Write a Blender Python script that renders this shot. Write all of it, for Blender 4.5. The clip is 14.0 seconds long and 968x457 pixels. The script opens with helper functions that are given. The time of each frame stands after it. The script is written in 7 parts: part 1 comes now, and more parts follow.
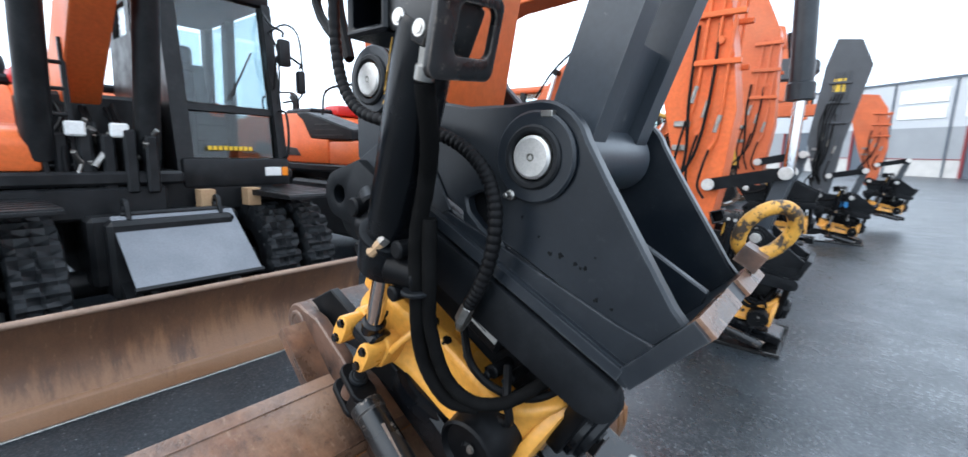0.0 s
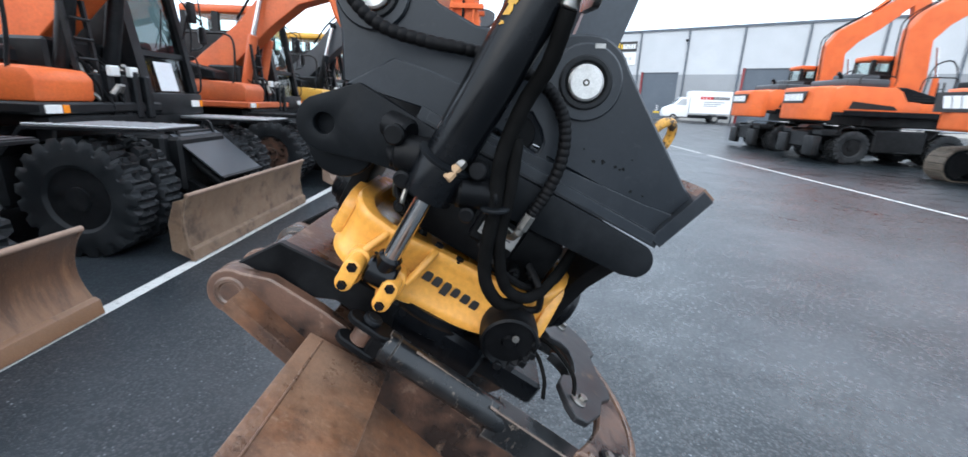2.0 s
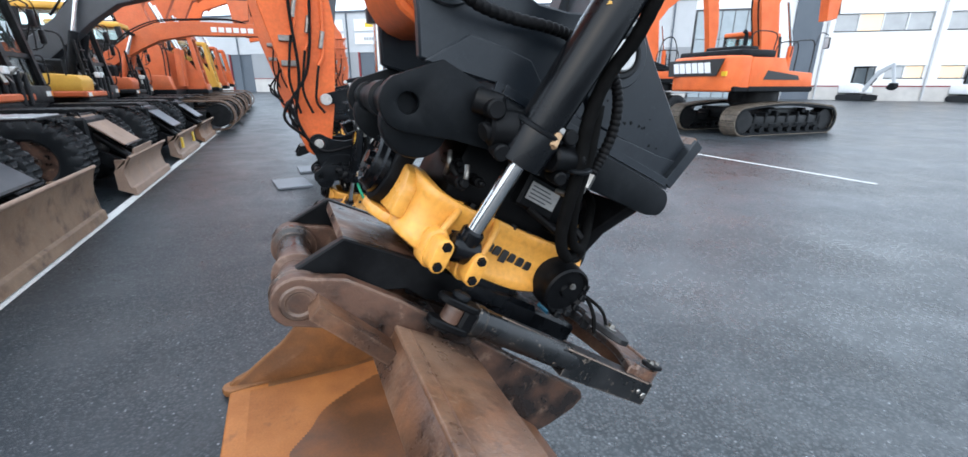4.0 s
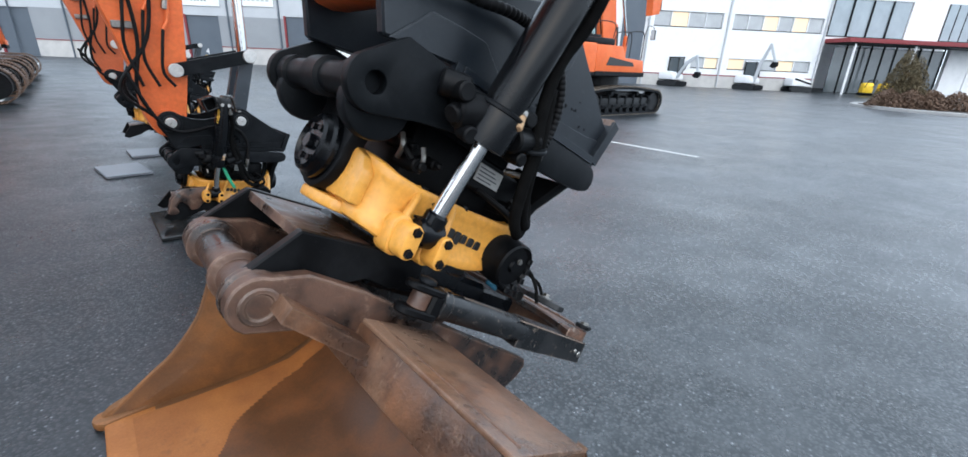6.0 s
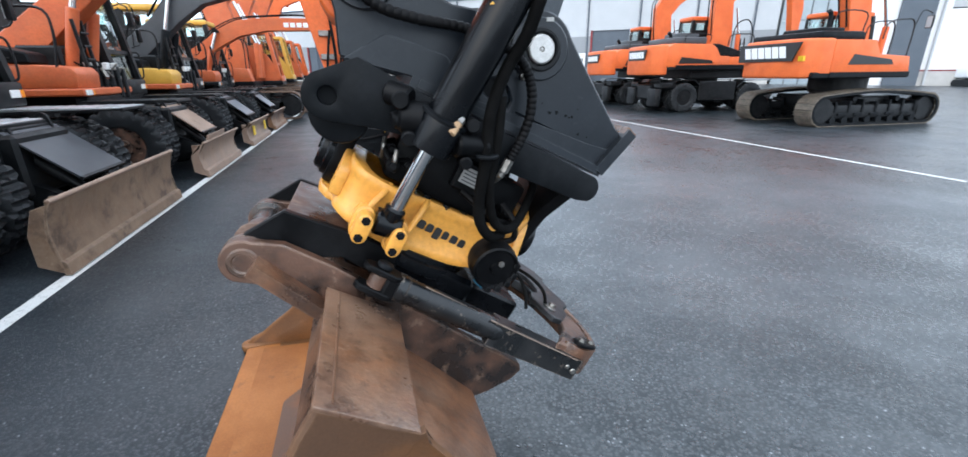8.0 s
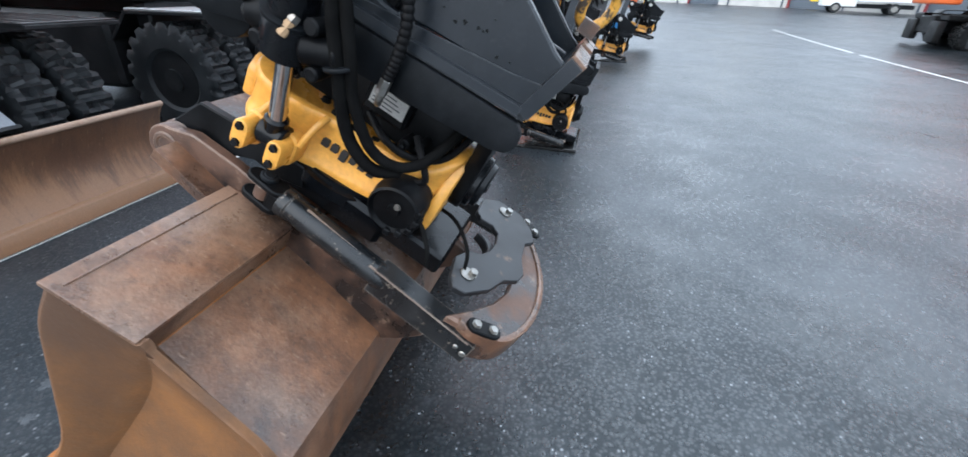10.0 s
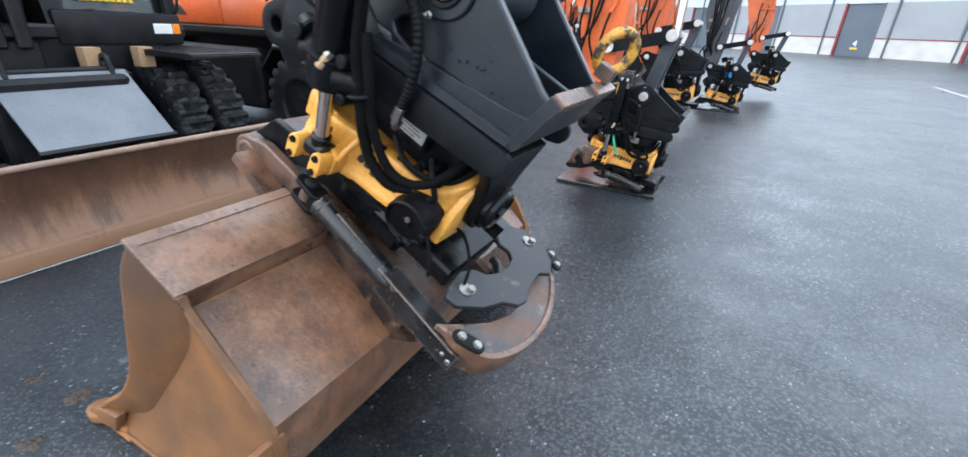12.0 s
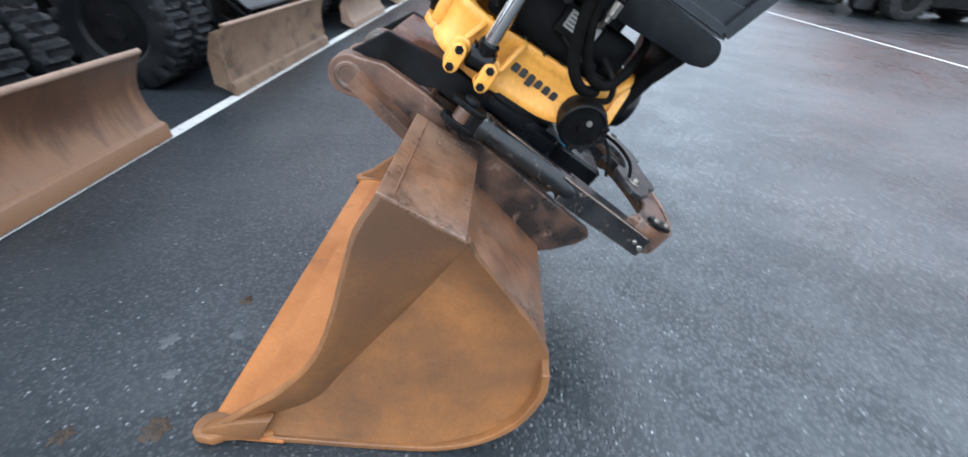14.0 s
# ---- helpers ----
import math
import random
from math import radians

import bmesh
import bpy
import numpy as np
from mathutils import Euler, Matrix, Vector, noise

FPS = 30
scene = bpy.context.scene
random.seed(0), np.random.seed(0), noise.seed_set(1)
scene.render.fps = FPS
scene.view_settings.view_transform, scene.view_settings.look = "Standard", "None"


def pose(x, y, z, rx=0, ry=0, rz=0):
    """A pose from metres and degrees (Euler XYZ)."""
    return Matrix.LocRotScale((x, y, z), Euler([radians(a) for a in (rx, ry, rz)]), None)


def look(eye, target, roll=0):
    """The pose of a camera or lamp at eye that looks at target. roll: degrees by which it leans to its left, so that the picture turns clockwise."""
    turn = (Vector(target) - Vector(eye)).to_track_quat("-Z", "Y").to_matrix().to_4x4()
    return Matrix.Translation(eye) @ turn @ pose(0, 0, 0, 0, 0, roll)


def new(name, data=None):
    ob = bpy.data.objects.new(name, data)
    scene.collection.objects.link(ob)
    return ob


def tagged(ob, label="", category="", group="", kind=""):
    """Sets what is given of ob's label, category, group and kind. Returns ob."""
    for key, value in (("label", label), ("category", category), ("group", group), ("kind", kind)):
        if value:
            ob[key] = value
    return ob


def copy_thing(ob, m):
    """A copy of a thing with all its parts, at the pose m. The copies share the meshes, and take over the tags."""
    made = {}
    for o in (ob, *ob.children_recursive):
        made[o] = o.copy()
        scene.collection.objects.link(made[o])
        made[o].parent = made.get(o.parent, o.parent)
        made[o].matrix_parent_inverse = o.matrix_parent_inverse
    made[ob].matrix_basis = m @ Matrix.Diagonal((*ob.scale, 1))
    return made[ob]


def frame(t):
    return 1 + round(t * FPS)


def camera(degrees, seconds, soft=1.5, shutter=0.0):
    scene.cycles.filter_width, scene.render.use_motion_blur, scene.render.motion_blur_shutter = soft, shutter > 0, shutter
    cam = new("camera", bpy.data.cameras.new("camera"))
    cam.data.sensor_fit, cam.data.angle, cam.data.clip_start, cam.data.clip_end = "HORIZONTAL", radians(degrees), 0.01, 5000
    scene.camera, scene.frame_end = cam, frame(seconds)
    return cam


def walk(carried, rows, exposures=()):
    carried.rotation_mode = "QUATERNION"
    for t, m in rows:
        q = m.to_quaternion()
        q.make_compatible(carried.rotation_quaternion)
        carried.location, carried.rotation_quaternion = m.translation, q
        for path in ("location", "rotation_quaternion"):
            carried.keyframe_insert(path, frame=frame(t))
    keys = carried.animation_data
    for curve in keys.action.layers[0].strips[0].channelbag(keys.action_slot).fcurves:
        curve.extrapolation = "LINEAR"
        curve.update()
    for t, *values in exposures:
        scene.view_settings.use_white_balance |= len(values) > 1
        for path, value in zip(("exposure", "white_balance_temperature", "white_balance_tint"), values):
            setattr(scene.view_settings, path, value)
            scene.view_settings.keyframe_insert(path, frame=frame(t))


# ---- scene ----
cam = camera(94.4, 14.0, shutter=0.3)
PATH = [
    (0, (0.082, 0.141, 1.521), (-1.149, 1.682, 1.19), 1.6),
    (0.5, (-0.047, -0.042, 1.516), (-0.967, 1.695, 1.15), 2.2),
    (1, (-0.232, -0.056, 1.485), (-0.892, 1.782, 1.058), 0.5),
    (1.5, (-0.405, -0.066, 1.467), (-0.789, 1.829, 0.957), 1.1),
    (2, (-0.56, -0.205, 1.467), (-0.571, 1.719, 0.924), 2.4),
    (2.5, (-0.698, -0.281, 1.477), (-0.521, 1.635, 0.931), 2.5),
    (3, (-0.859, -0.199, 1.448), (-0.466, 1.679, 0.884), 0.5),
    (3.5, (-1.019, -0.164, 1.448), (-0.443, 1.657, 0.854), 0.3),
    (3.7, (-1.092, -0.172, 1.446), (-0.425, 1.615, 0.842), 0.2),
    (5.8, (-1.354, -0.02, 1.447), (-0.217, 1.486, 0.782), 1.8),
    (6, (-1.377, -0.046, 1.45), (-0.137, 1.365, 0.763), 2.4),
    (6.5, (-1.341, -0.131, 1.462), (-0.125, 1.291, 0.754), 1.1),
    (7, (-1.178, -0.21, 1.444), (-0.307, 1.458, 0.767), -1.8),
    (7.5, (-1.044, -0.289, 1.439), (-0.413, 1.481, 0.756), -4.5),
    (8, (-0.86, -0.412, 1.455), (-0.367, 1.413, 0.801), -0.6),
    (8.2, (-0.79, -0.457, 1.466), (-0.373, 1.383, 0.801), -1.5),
    (8.5, (-0.647, -0.412, 1.464), (-0.391, 1.458, 0.802), -2.5),
    (9, (-0.417, -0.351, 1.418), (-0.522, 1.487, 0.634), -1.0),
    (9.2, (-0.353, -0.323, 1.411), (-0.517, 1.436, 0.473), -0.8),
    (11.3, (0.439, 0.0, 1.416), (-0.348, 1.593, 0.499), 2.8),
    (11.5, (0.44, -0.009, 1.421), (-0.371, 1.594, 0.542), 2.2),
    (12, (0.292, -0.169, 1.422), (-0.55, 1.452, 0.607), 2.7),
    (12.5, (0.062, -0.322, 1.399), (-0.687, 1.266, 0.441), 2.6),
    (13, (-0.242, -0.37, 1.363), (-0.897, 1.247, 0.386), 2.4),
    (13.5, (-0.503, -0.399, 1.361), (-0.957, 1.271, 0.359), 4.0),
    (14, (-0.755, -0.502, 1.341), (-0.772, 1.179, 0.256), 3.9),
]
walk(cam, [(t, look(eye, target, roll)) for t, eye, target, roll in PATH], exposures=[(0, 0.27), (0.5, 0.15), (3.7, 0.14), (6.1, -0.05), (6.6, -0.05), (7.4, 0.14), (8.5, 0.14), (9.2, 0.20), (11.3, 0.49), (14, 0.46)])

# ---- world and light: overcast winter afternoon over a wet yard ----
SUN_EL, SUN_ROT = radians(38), radians(215)
world = bpy.data.worlds.new("overcast_sky")
scene.world = world
world.use_nodes = True
wn = world.node_tree
wn.nodes.clear()
sky = wn.nodes.new("ShaderNodeTexSky")
sky.sky_type, sky.sun_disc = "NISHITA", False
sky.sun_elevation, sky.sun_rotation = SUN_EL, SUN_ROT
sky.air_density, sky.dust_density, sky.ozone_density = 1.0, 6.0, 1.0
cloud = wn.nodes.new("ShaderNodeMix")
cloud.data_type = "RGBA"
cloud.inputs["Factor"].default_value = 0.86
cloud.inputs["B"].default_value = (7.8, 9.2, 10.9, 1)
bgn = wn.nodes.new("ShaderNodeBackground")
bgn.inputs["Strength"].default_value = 0.265
won = wn.nodes.new("ShaderNodeOutputWorld")
wn.links.new(sky.outputs[0], cloud.inputs["A"])
wn.links.new(cloud.outputs["Result"], bgn.inputs["Color"])
wn.links.new(bgn.outputs[0], won.inputs["Surface"])
sun_data = bpy.data.lights.new("sun", "SUN")
sun_data.energy, sun_data.angle, sun_data.color = 0.6, radians(60), (1.0, 0.985, 0.96)
sun = new("sun", sun_data)
sun.matrix_world = look((-12, -20, 25), (0, 0, 0))

# ---- materials ----


def nodes_of(name):
    m = bpy.data.materials.new(name)
    m.use_nodes = True
    nt = m.node_tree
    return m, nt, nt.nodes["Principled BSDF"]


def noise_node(nt, vec, scale, detail=4.0, rough=0.55):
    n = nt.nodes.new("ShaderNodeTexNoise")
    n.inputs["Scale"].default_value, n.inputs["Detail"].default_value, n.inputs["Roughness"].default_value = scale, detail, rough
    nt.links.new(vec, n.inputs["Vector"])
    return n


def ramp(nt, fac, a, b, lo=0.0, hi=1.0):
    n = nt.nodes.new("ShaderNodeMapRange")
    n.inputs["From Min"].default_value, n.inputs["From Max"].default_value = a, b
    n.inputs["To Min"].default_value, n.inputs["To Max"].default_value = lo, hi
    nt.links.new(fac, n.inputs["Value"])
    return n.outputs[0]


def mixc(nt, fac, a, b):
    n = nt.nodes.new("ShaderNodeMix")
    n.data_type = "RGBA"
    nt.links.new(fac, n.inputs["Factor"])
    for key, v in (("A", a), ("B", b)):
        if isinstance(v, tuple):
            n.inputs[key].default_value = (*v, 1)
        else:
            nt.links.new(v, n.inputs[key])
    return n.outputs["Result"]


def coords(nt):
    tc = nt.nodes.new("ShaderNodeTexCoord")
    oi = nt.nodes.new("ShaderNodeObjectInfo")
    add = nt.nodes.new("ShaderNodeVectorMath")
    add.operation = "MULTIPLY_ADD"
    add.inputs[1].default_value = (7.0, 5.0, 3.0)
    nt.links.new(oi.outputs["Random"], add.inputs[0])
    nt.links.new(tc.outputs["Object"], add.inputs[2])
    return add.outputs[0]


def bump(nt, b, height, strength, dist):
    n = nt.nodes.new("ShaderNodeBump")
    n.inputs["Strength"].default_value, n.inputs["Distance"].default_value = strength, dist
    nt.links.new(height, n.inputs["Height"])
    nt.links.new(n.outputs[0], b.inputs["Normal"])


def edge_wear(nt, v, radius, amount):
    """Where paint or rust is rubbed off: along the edges, broken up by a coarse noise."""
    bev = nt.nodes.new("ShaderNodeBevel")
    bev.samples = 4
    bev.inputs["Radius"].default_value = radius
    geo = nt.nodes.new("ShaderNodeNewGeometry")
    dot = nt.nodes.new("ShaderNodeVectorMath")
    dot.operation = "DOT_PRODUCT"
    nt.links.new(bev.outputs[0], dot.inputs[0])
    nt.links.new(geo.outputs["Normal"], dot.inputs[1])
    n = noise_node(nt, v, 23, 6, 0.7)
    m = nt.nodes.new("ShaderNodeMath")
    m.operation = "MULTIPLY"
    nt.links.new(ramp(nt, dot.outputs["Value"], 0.995, 0.90), m.inputs[0])
    nt.links.new(ramp(nt, n.outputs["Fac"], 0.38, 0.60, 0.0, amount), m.inputs[1])
    return m.outputs[0]


def surface(name, col, col2, rough=0.5, rough2=0.65, metal=0.0, scale=6.0, lo=0.4, hi=0.7, fine=90.0, relief=0.15, depth=0.001, spots=None, spot_scale=20.0, spot_lo=0.62, spot_hi=0.68, coat=0.0, spec=0.5, dust=None, dust_amount=0.3, worn=None, worn_width=0.006, worn_amount=0.8):
    """A worn surface: two colours at a broad scale, a fine grain, and chips or stains of a third colour."""
    m, nt, b = nodes_of(name)
    v = coords(nt)
    big = noise_node(nt, v, scale, 5)
    small = noise_node(nt, v, fine, 3)
    f = ramp(nt, big.outputs["Fac"], lo, hi)
    c = mixc(nt, f, col, col2)
    g = ramp(nt, small.outputs["Fac"], 0.25, 0.75, 0.86, 1.12)
    hv = nt.nodes.new("ShaderNodeHueSaturation")
    nt.links.new(c, hv.inputs["Color"])
    nt.links.new(g, hv.inputs["Value"])
    out = hv.outputs[0]
    if spots:
        sp = noise_node(nt, v, spot_scale, 6, 0.7)
        out = mixc(nt, ramp(nt, sp.outputs["Fac"], spot_lo, spot_hi), out, spots)
    if dust:
        film = noise_node(nt, v, scale * 0.7, 7, 0.72)
        out = mixc(nt, ramp(nt, film.outputs["Fac"], 0.46, 0.72, 0.0, dust_amount), out, dust)
        rub = noise_node(nt, v, scale * 9, 5, 0.75)
        out = mixc(nt, ramp(nt, rub.outputs["Fac"], 0.60, 0.76, 0.0, dust_amount), out, dust)
    if worn:
        out = mixc(nt, edge_wear(nt, v, worn_width, worn_amount), out, worn)
    nt.links.new(out, b.inputs["Base Color"])
    nt.links.new(ramp(nt, big.outputs["Fac"], lo, hi, rough, rough2), b.inputs["Roughness"])
    b.inputs["Metallic"].default_value = metal
    b.inputs["Coat Weight"].default_value = coat
    b.inputs["Specular IOR Level"].default_value = spec
    if relief:
        bump(nt, b, small.outputs["Fac"], relief, depth)
    return m


COUPLER = surface("grey_coupler_paint", (0.0042, 0.0070, 0.0108), (0.0092, 0.0132, 0.0185), 0.30, 0.48, scale=4, spots=(0.015, 0.016, 0.018), spot_scale=9, spot_lo=0.66, spot_hi=0.7, spec=0.42, dust=(0.066, 0.071, 0.078), dust_amount=0.24, worn=(0.10, 0.105, 0.11), worn_width=0.005, worn_amount=0.5)
LINKPAINT = surface("slate_link_paint", (0.022, 0.029, 0.037), (0.040, 0.048, 0.058), 0.36, 0.5, scale=4, spots=(0.09, 0.095, 0.10), spot_scale=22, spot_lo=0.66, spot_hi=0.72, worn=(0.14, 0.145, 0.15), worn_width=0.005, worn_amount=0.5)
BLACK = surface("black_machine_paint", (0.0062, 0.0070, 0.0080), (0.0115, 0.0125, 0.0140), 0.36, 0.55, scale=7, spots=(0.06, 0.048, 0.038), spot_scale=26, spot_lo=0.72, spot_hi=0.78, spec=0.22, dust=(0.050, 0.050, 0.050), dust_amount=0.25)
PITCH = surface("deep_black_paint", (0.0026, 0.0028, 0.0033), (0.0054, 0.0058, 0.0066), 0.36, 0.56, scale=7, spots=(0.06, 0.045, 0.035), spot_scale=26, spot_lo=0.72, spot_hi=0.78, spec=0.12, dust=(0.036, 0.038, 0.041), dust_amount=0.22)
GLOSSBLACK = surface("glossy_black_paint", (0.0022, 0.0027, 0.0036), (0.0046, 0.0054, 0.0068), 0.18, 0.34, scale=9, relief=0.05, spec=0.24)
CHARCOAL = surface("charcoal_cast_paint", (0.0035, 0.0045, 0.0056), (0.0075, 0.009, 0.011), 0.42, 0.6, scale=8, spec=0.12, dust=(0.040, 0.043, 0.047), dust_amount=0.22)
YELLOW = surface("yellow_cast_paint", (0.76, 0.36, 0.065), (0.70, 0.31, 0.05), 0.27, 0.44, scale=5, fine=60, relief=0.22, depth=0.002, spots=(0.25, 0.12, 0.03), spot_scale=16, spot_lo=0.74, spot_hi=0.80, dust=(0.34, 0.17, 0.045), dust_amount=0.38)
DARKRUST = surface("dark_rusty_steel", (0.017, 0.0105, 0.0085), (0.102, 0.048, 0.028), 0.27, 0.60, spec=0.7, scale=8, lo=0.42, hi=0.60, fine=70, relief=0.6, depth=0.003, spots=(0.205, 0.128, 0.088), spot_scale=15, spot_lo=0.57, spot_hi=0.70, worn=(0.30, 0.205, 0.15), worn_width=0.010, worn_amount=0.6)
ORANGERUST = surface("orange_surface_rust", (0.375, 0.135, 0.031), (0.28, 0.098, 0.025), 0.6, 0.8, scale=3.2, lo=0.4, hi=0.65, fine=120, relief=0.2, spots=(0.17, 0.070, 0.026), spot_scale=4.0, spot_lo=0.60, spot_hi=0.74)
PALERUST = surface("pale_rusty_blade", (0.24, 0.16, 0.115), (0.33, 0.225, 0.165), 0.55, 0.75, scale=3.5, fine=80, relief=0.22, spots=(0.19, 0.115, 0.07), spot_scale=6, spot_lo=0.55, spot_hi=0.7)
DARKPATCH = surface("darker_inner_rust", (0.100, 0.040, 0.014), (0.20, 0.070, 0.018), 0.35, 0.55, scale=5, fine=110, relief=0.2)
WORN = surface("worn_bare_steel_edge", (0.30, 0.24, 0.20), (0.20, 0.14, 0.11), 0.45, 0.7, metal=0.4, scale=12)
CHROME = surface("chromed_rod", (0.62, 0.62, 0.62), (0.55, 0.55, 0.55), 0.10, 0.16, metal=1.0, relief=0.0)
PINSTEEL = surface("brushed_pin_steel", (0.62, 0.60, 0.57), (0.50, 0.48, 0.45), 0.32, 0.45, metal=0.75, scale=30, fine=260, relief=0.2, spots=(0.22, 0.15, 0.10), spot_scale=30, spot_lo=0.68, spot_hi=0.78)
PLATE = surface("grey_aluminium_plate", (0.42, 0.41, 0.39), (0.33, 0.32, 0.30), 0.4, 0.55, metal=0.3, scale=18, fine=200, relief=0.05)
ZINC = surface("zinc_fittings", (0.30, 0.29, 0.27), (0.19, 0.18, 0.165), 0.3, 0.45, metal=0.9, scale=25)
WORNGREY = surface("worn_grey_steel", (0.011, 0.012, 0.014), (0.024, 0.0245, 0.026), 0.36, 0.55, metal=0.1, scale=9, fine=120, spots=(0.11, 0.07, 0.045), spot_scale=15, spot_lo=0.62, spot_hi=0.72)
SCUFFED = surface("scuffed_black_paint", (0.0055, 0.0065, 0.0075), (0.016, 0.0165, 0.0175), 0.22, 0.44, scale=9, spots=(0.16, 0.13, 0.105), spot_scale=30, spot_lo=0.60, spot_hi=0.69, spec=0.42, worn=(0.24, 0.20, 0.17), worn_width=0.006)
WOODBLOCK = surface("raw_pine_block", (0.42, 0.27, 0.15), (0.34, 0.21, 0.11), 0.7, 0.85, scale=9)
RUBBER = surface("tyre_rubber", (0.0100, 0.0118, 0.0136), (0.024, 0.0265, 0.029), 0.42, 0.72, scale=5, fine=60, relief=0.3, spec=0.32)
HOSE = surface("black_hose", (0.005, 0.005, 0.0055), (0.009, 0.009, 0.0095), 0.4, 0.55, scale=12, spec=0.09)
SLEEVE = surface("black_fabric_sleeve", (0.005, 0.005, 0.005), (0.009, 0.009, 0.009), 0.75, 0.9, scale=18, fine=260, relief=0.6, depth=0.002, spec=0.03)
ORANGE = surface("orange_machine_paint", (0.74, 0.148, 0.037), (0.66, 0.124, 0.032), 0.42, 0.58, spec=0.35, scale=2.5, fine=40, relief=0.0, spots=(0.30, 0.10, 0.04), spot_scale=14, spot_lo=0.76, spot_hi=0.82, dust=(0.44, 0.135, 0.05), dust_amount=0.25)
OLDORANGE = surface("faded_orange_paint", (0.60, 0.125, 0.036), (0.50, 0.10, 0.030), 0.42, 0.58, scale=3, fine=40, relief=0.05, spots=(0.20, 0.09, 0.05), spot_scale=11, spot_lo=0.70, spot_hi=0.76, dust=(0.34, 0.12, 0.055), dust_amount=0.4)
MYELLOW = surface("yellow_machine_paint", (0.72, 0.40, 0.06), (0.62, 0.33, 0.05), 0.4, 0.55, scale=3, spots=(0.2, 0.12, 0.05), spot_scale=14, spot_lo=0.72, spot_hi=0.8)
SLATE = surface("dark_grey_boom_paint", (0.040, 0.044, 0.050), (0.055, 0.060, 0.067), 0.42, 0.58, scale=3)
PANEL = surface("grey_steel_plate", (0.135, 0.146, 0.162), (0.175, 0.186, 0.202), 0.42, 0.52, metal=0.15, scale=4, spots=(0.13, 0.12, 0.12), spot_scale=14, spot_lo=0.66, spot_hi=0.74)
TREAD = surface("aluminium_tread_plate", (0.55, 0.56, 0.57), (0.45, 0.46, 0.47), 0.3, 0.45, metal=0.8, scale=8)
TRACK = surface("muddy_track_steel", (0.10, 0.082, 0.064), (0.19, 0.155, 0.12), 0.6, 0.8, scale=8, fine=60, relief=0.4)
BROWNTRACK = surface("rust_brown_track_steel", (0.12, 0.07, 0.045), (0.20, 0.12, 0.075), 0.6, 0.8, scale=8, fine=60, relief=0.4)
WHITE = surface("white_panel_paint", (0.78, 0.79, 0.80), (0.72, 0.73, 0.74), 0.4, 0.55, scale=1.5, relief=0.02)
GREYCLAD = surface("light_grey_cladding", (0.44, 0.46, 0.48), (0.48, 0.50, 0.52), 0.45, 0.6, scale=0.6, relief=0.02)
MIDCLAD = surface("mid_grey_cladding", (0.24, 0.255, 0.27), (0.27, 0.285, 0.30), 0.45, 0.6, scale=0.6, relief=0.02)
DARKCLAD = surface("dark_grey_cladding", (0.075, 0.095, 0.12), (0.09, 0.11, 0.135), 0.4, 0.55, scale=0.6, relief=0.02)
PLINTH = surface("pale_concrete_plinth", (0.50, 0.49, 0.47), (0.42, 0.41, 0.40), 0.75, 0.9, scale=1.2, relief=0.2)
REDTRIM = surface("dark_red_trim", (0.22, 0.02, 0.025), (0.18, 0.02, 0.022), 0.45, 0.6)
SIGNBLACK = surface("black_sign_face", (0.012, 0.012, 0.012), (0.018, 0.018, 0.018), 0.35, 0.5, relief=0.0)
SIGNYELLOW = surface("yellow_sign_print", (0.80, 0.52, 0.03), (0.75, 0.48, 0.03), 0.4, 0.5, relief=0.0)
REDPRINT = surface("red_print", (0.55, 0.03, 0.03), (0.5, 0.03, 0.03), 0.4, 0.5, relief=0.0)
BLUELABEL = surface("blue_label", (0.02, 0.22, 0.50), (0.02, 0.18, 0.42), 0.4, 0.5, relief=0.0)
WETPLATE = surface("wet_black_steel", (0.006, 0.0065, 0.007), (0.020, 0.020, 0.020), 0.10, 0.32, scale=7, spec=0.5, fine=60, relief=0.1)
BLUEPLASTIC = surface("blue_plastic_cap", (0.012, 0.10, 0.17), (0.012, 0.08, 0.14), 0.4, 0.5, relief=0.0)
GREENSTRAP = surface("green_strap", (0.03, 0.42, 0.22), (0.03, 0.36, 0.19), 0.6, 0.7, relief=0.0)
SEAT = surface("grey_seat_fabric", (0.10, 0.105, 0.11), (0.14, 0.145, 0.15), 0.8, 0.9, scale=10)
PLANT = surface("dry_hedge_twigs", (0.115, 0.068, 0.045), (0.16, 0.10, 0.065), 0.8, 0.9, scale=4)
SHRUB = surface("brown_green_shrub", (0.085, 0.068, 0.034), (0.125, 0.09, 0.045), 0.75, 0.9, scale=3)
HOOKPAINT = surface("battered_yellow_paint", (0.66, 0.33, 0.05), (0.5, 0.24, 0.04), 0.45, 0.6, scale=14, spots=(0.05, 0.035, 0.025), spot_scale=30, spot_lo=0.50, spot_hi=0.56)
KERB = surface("concrete_kerb", (0.36, 0.35, 0.34), (0.29, 0.285, 0.28), 0.7, 0.85, scale=2)
MUD = surface("brown_mud_clod", (0.020, 0.013, 0.009), (0.050, 0.030, 0.017), 0.6, 0.9, scale=22, relief=0.6)
WETSTONE = surface("pale_wet_stain", (0.060, 0.067, 0.074), (0.020, 0.025, 0.030), 0.35, 0.5, scale=22, fine=150, relief=0.5)


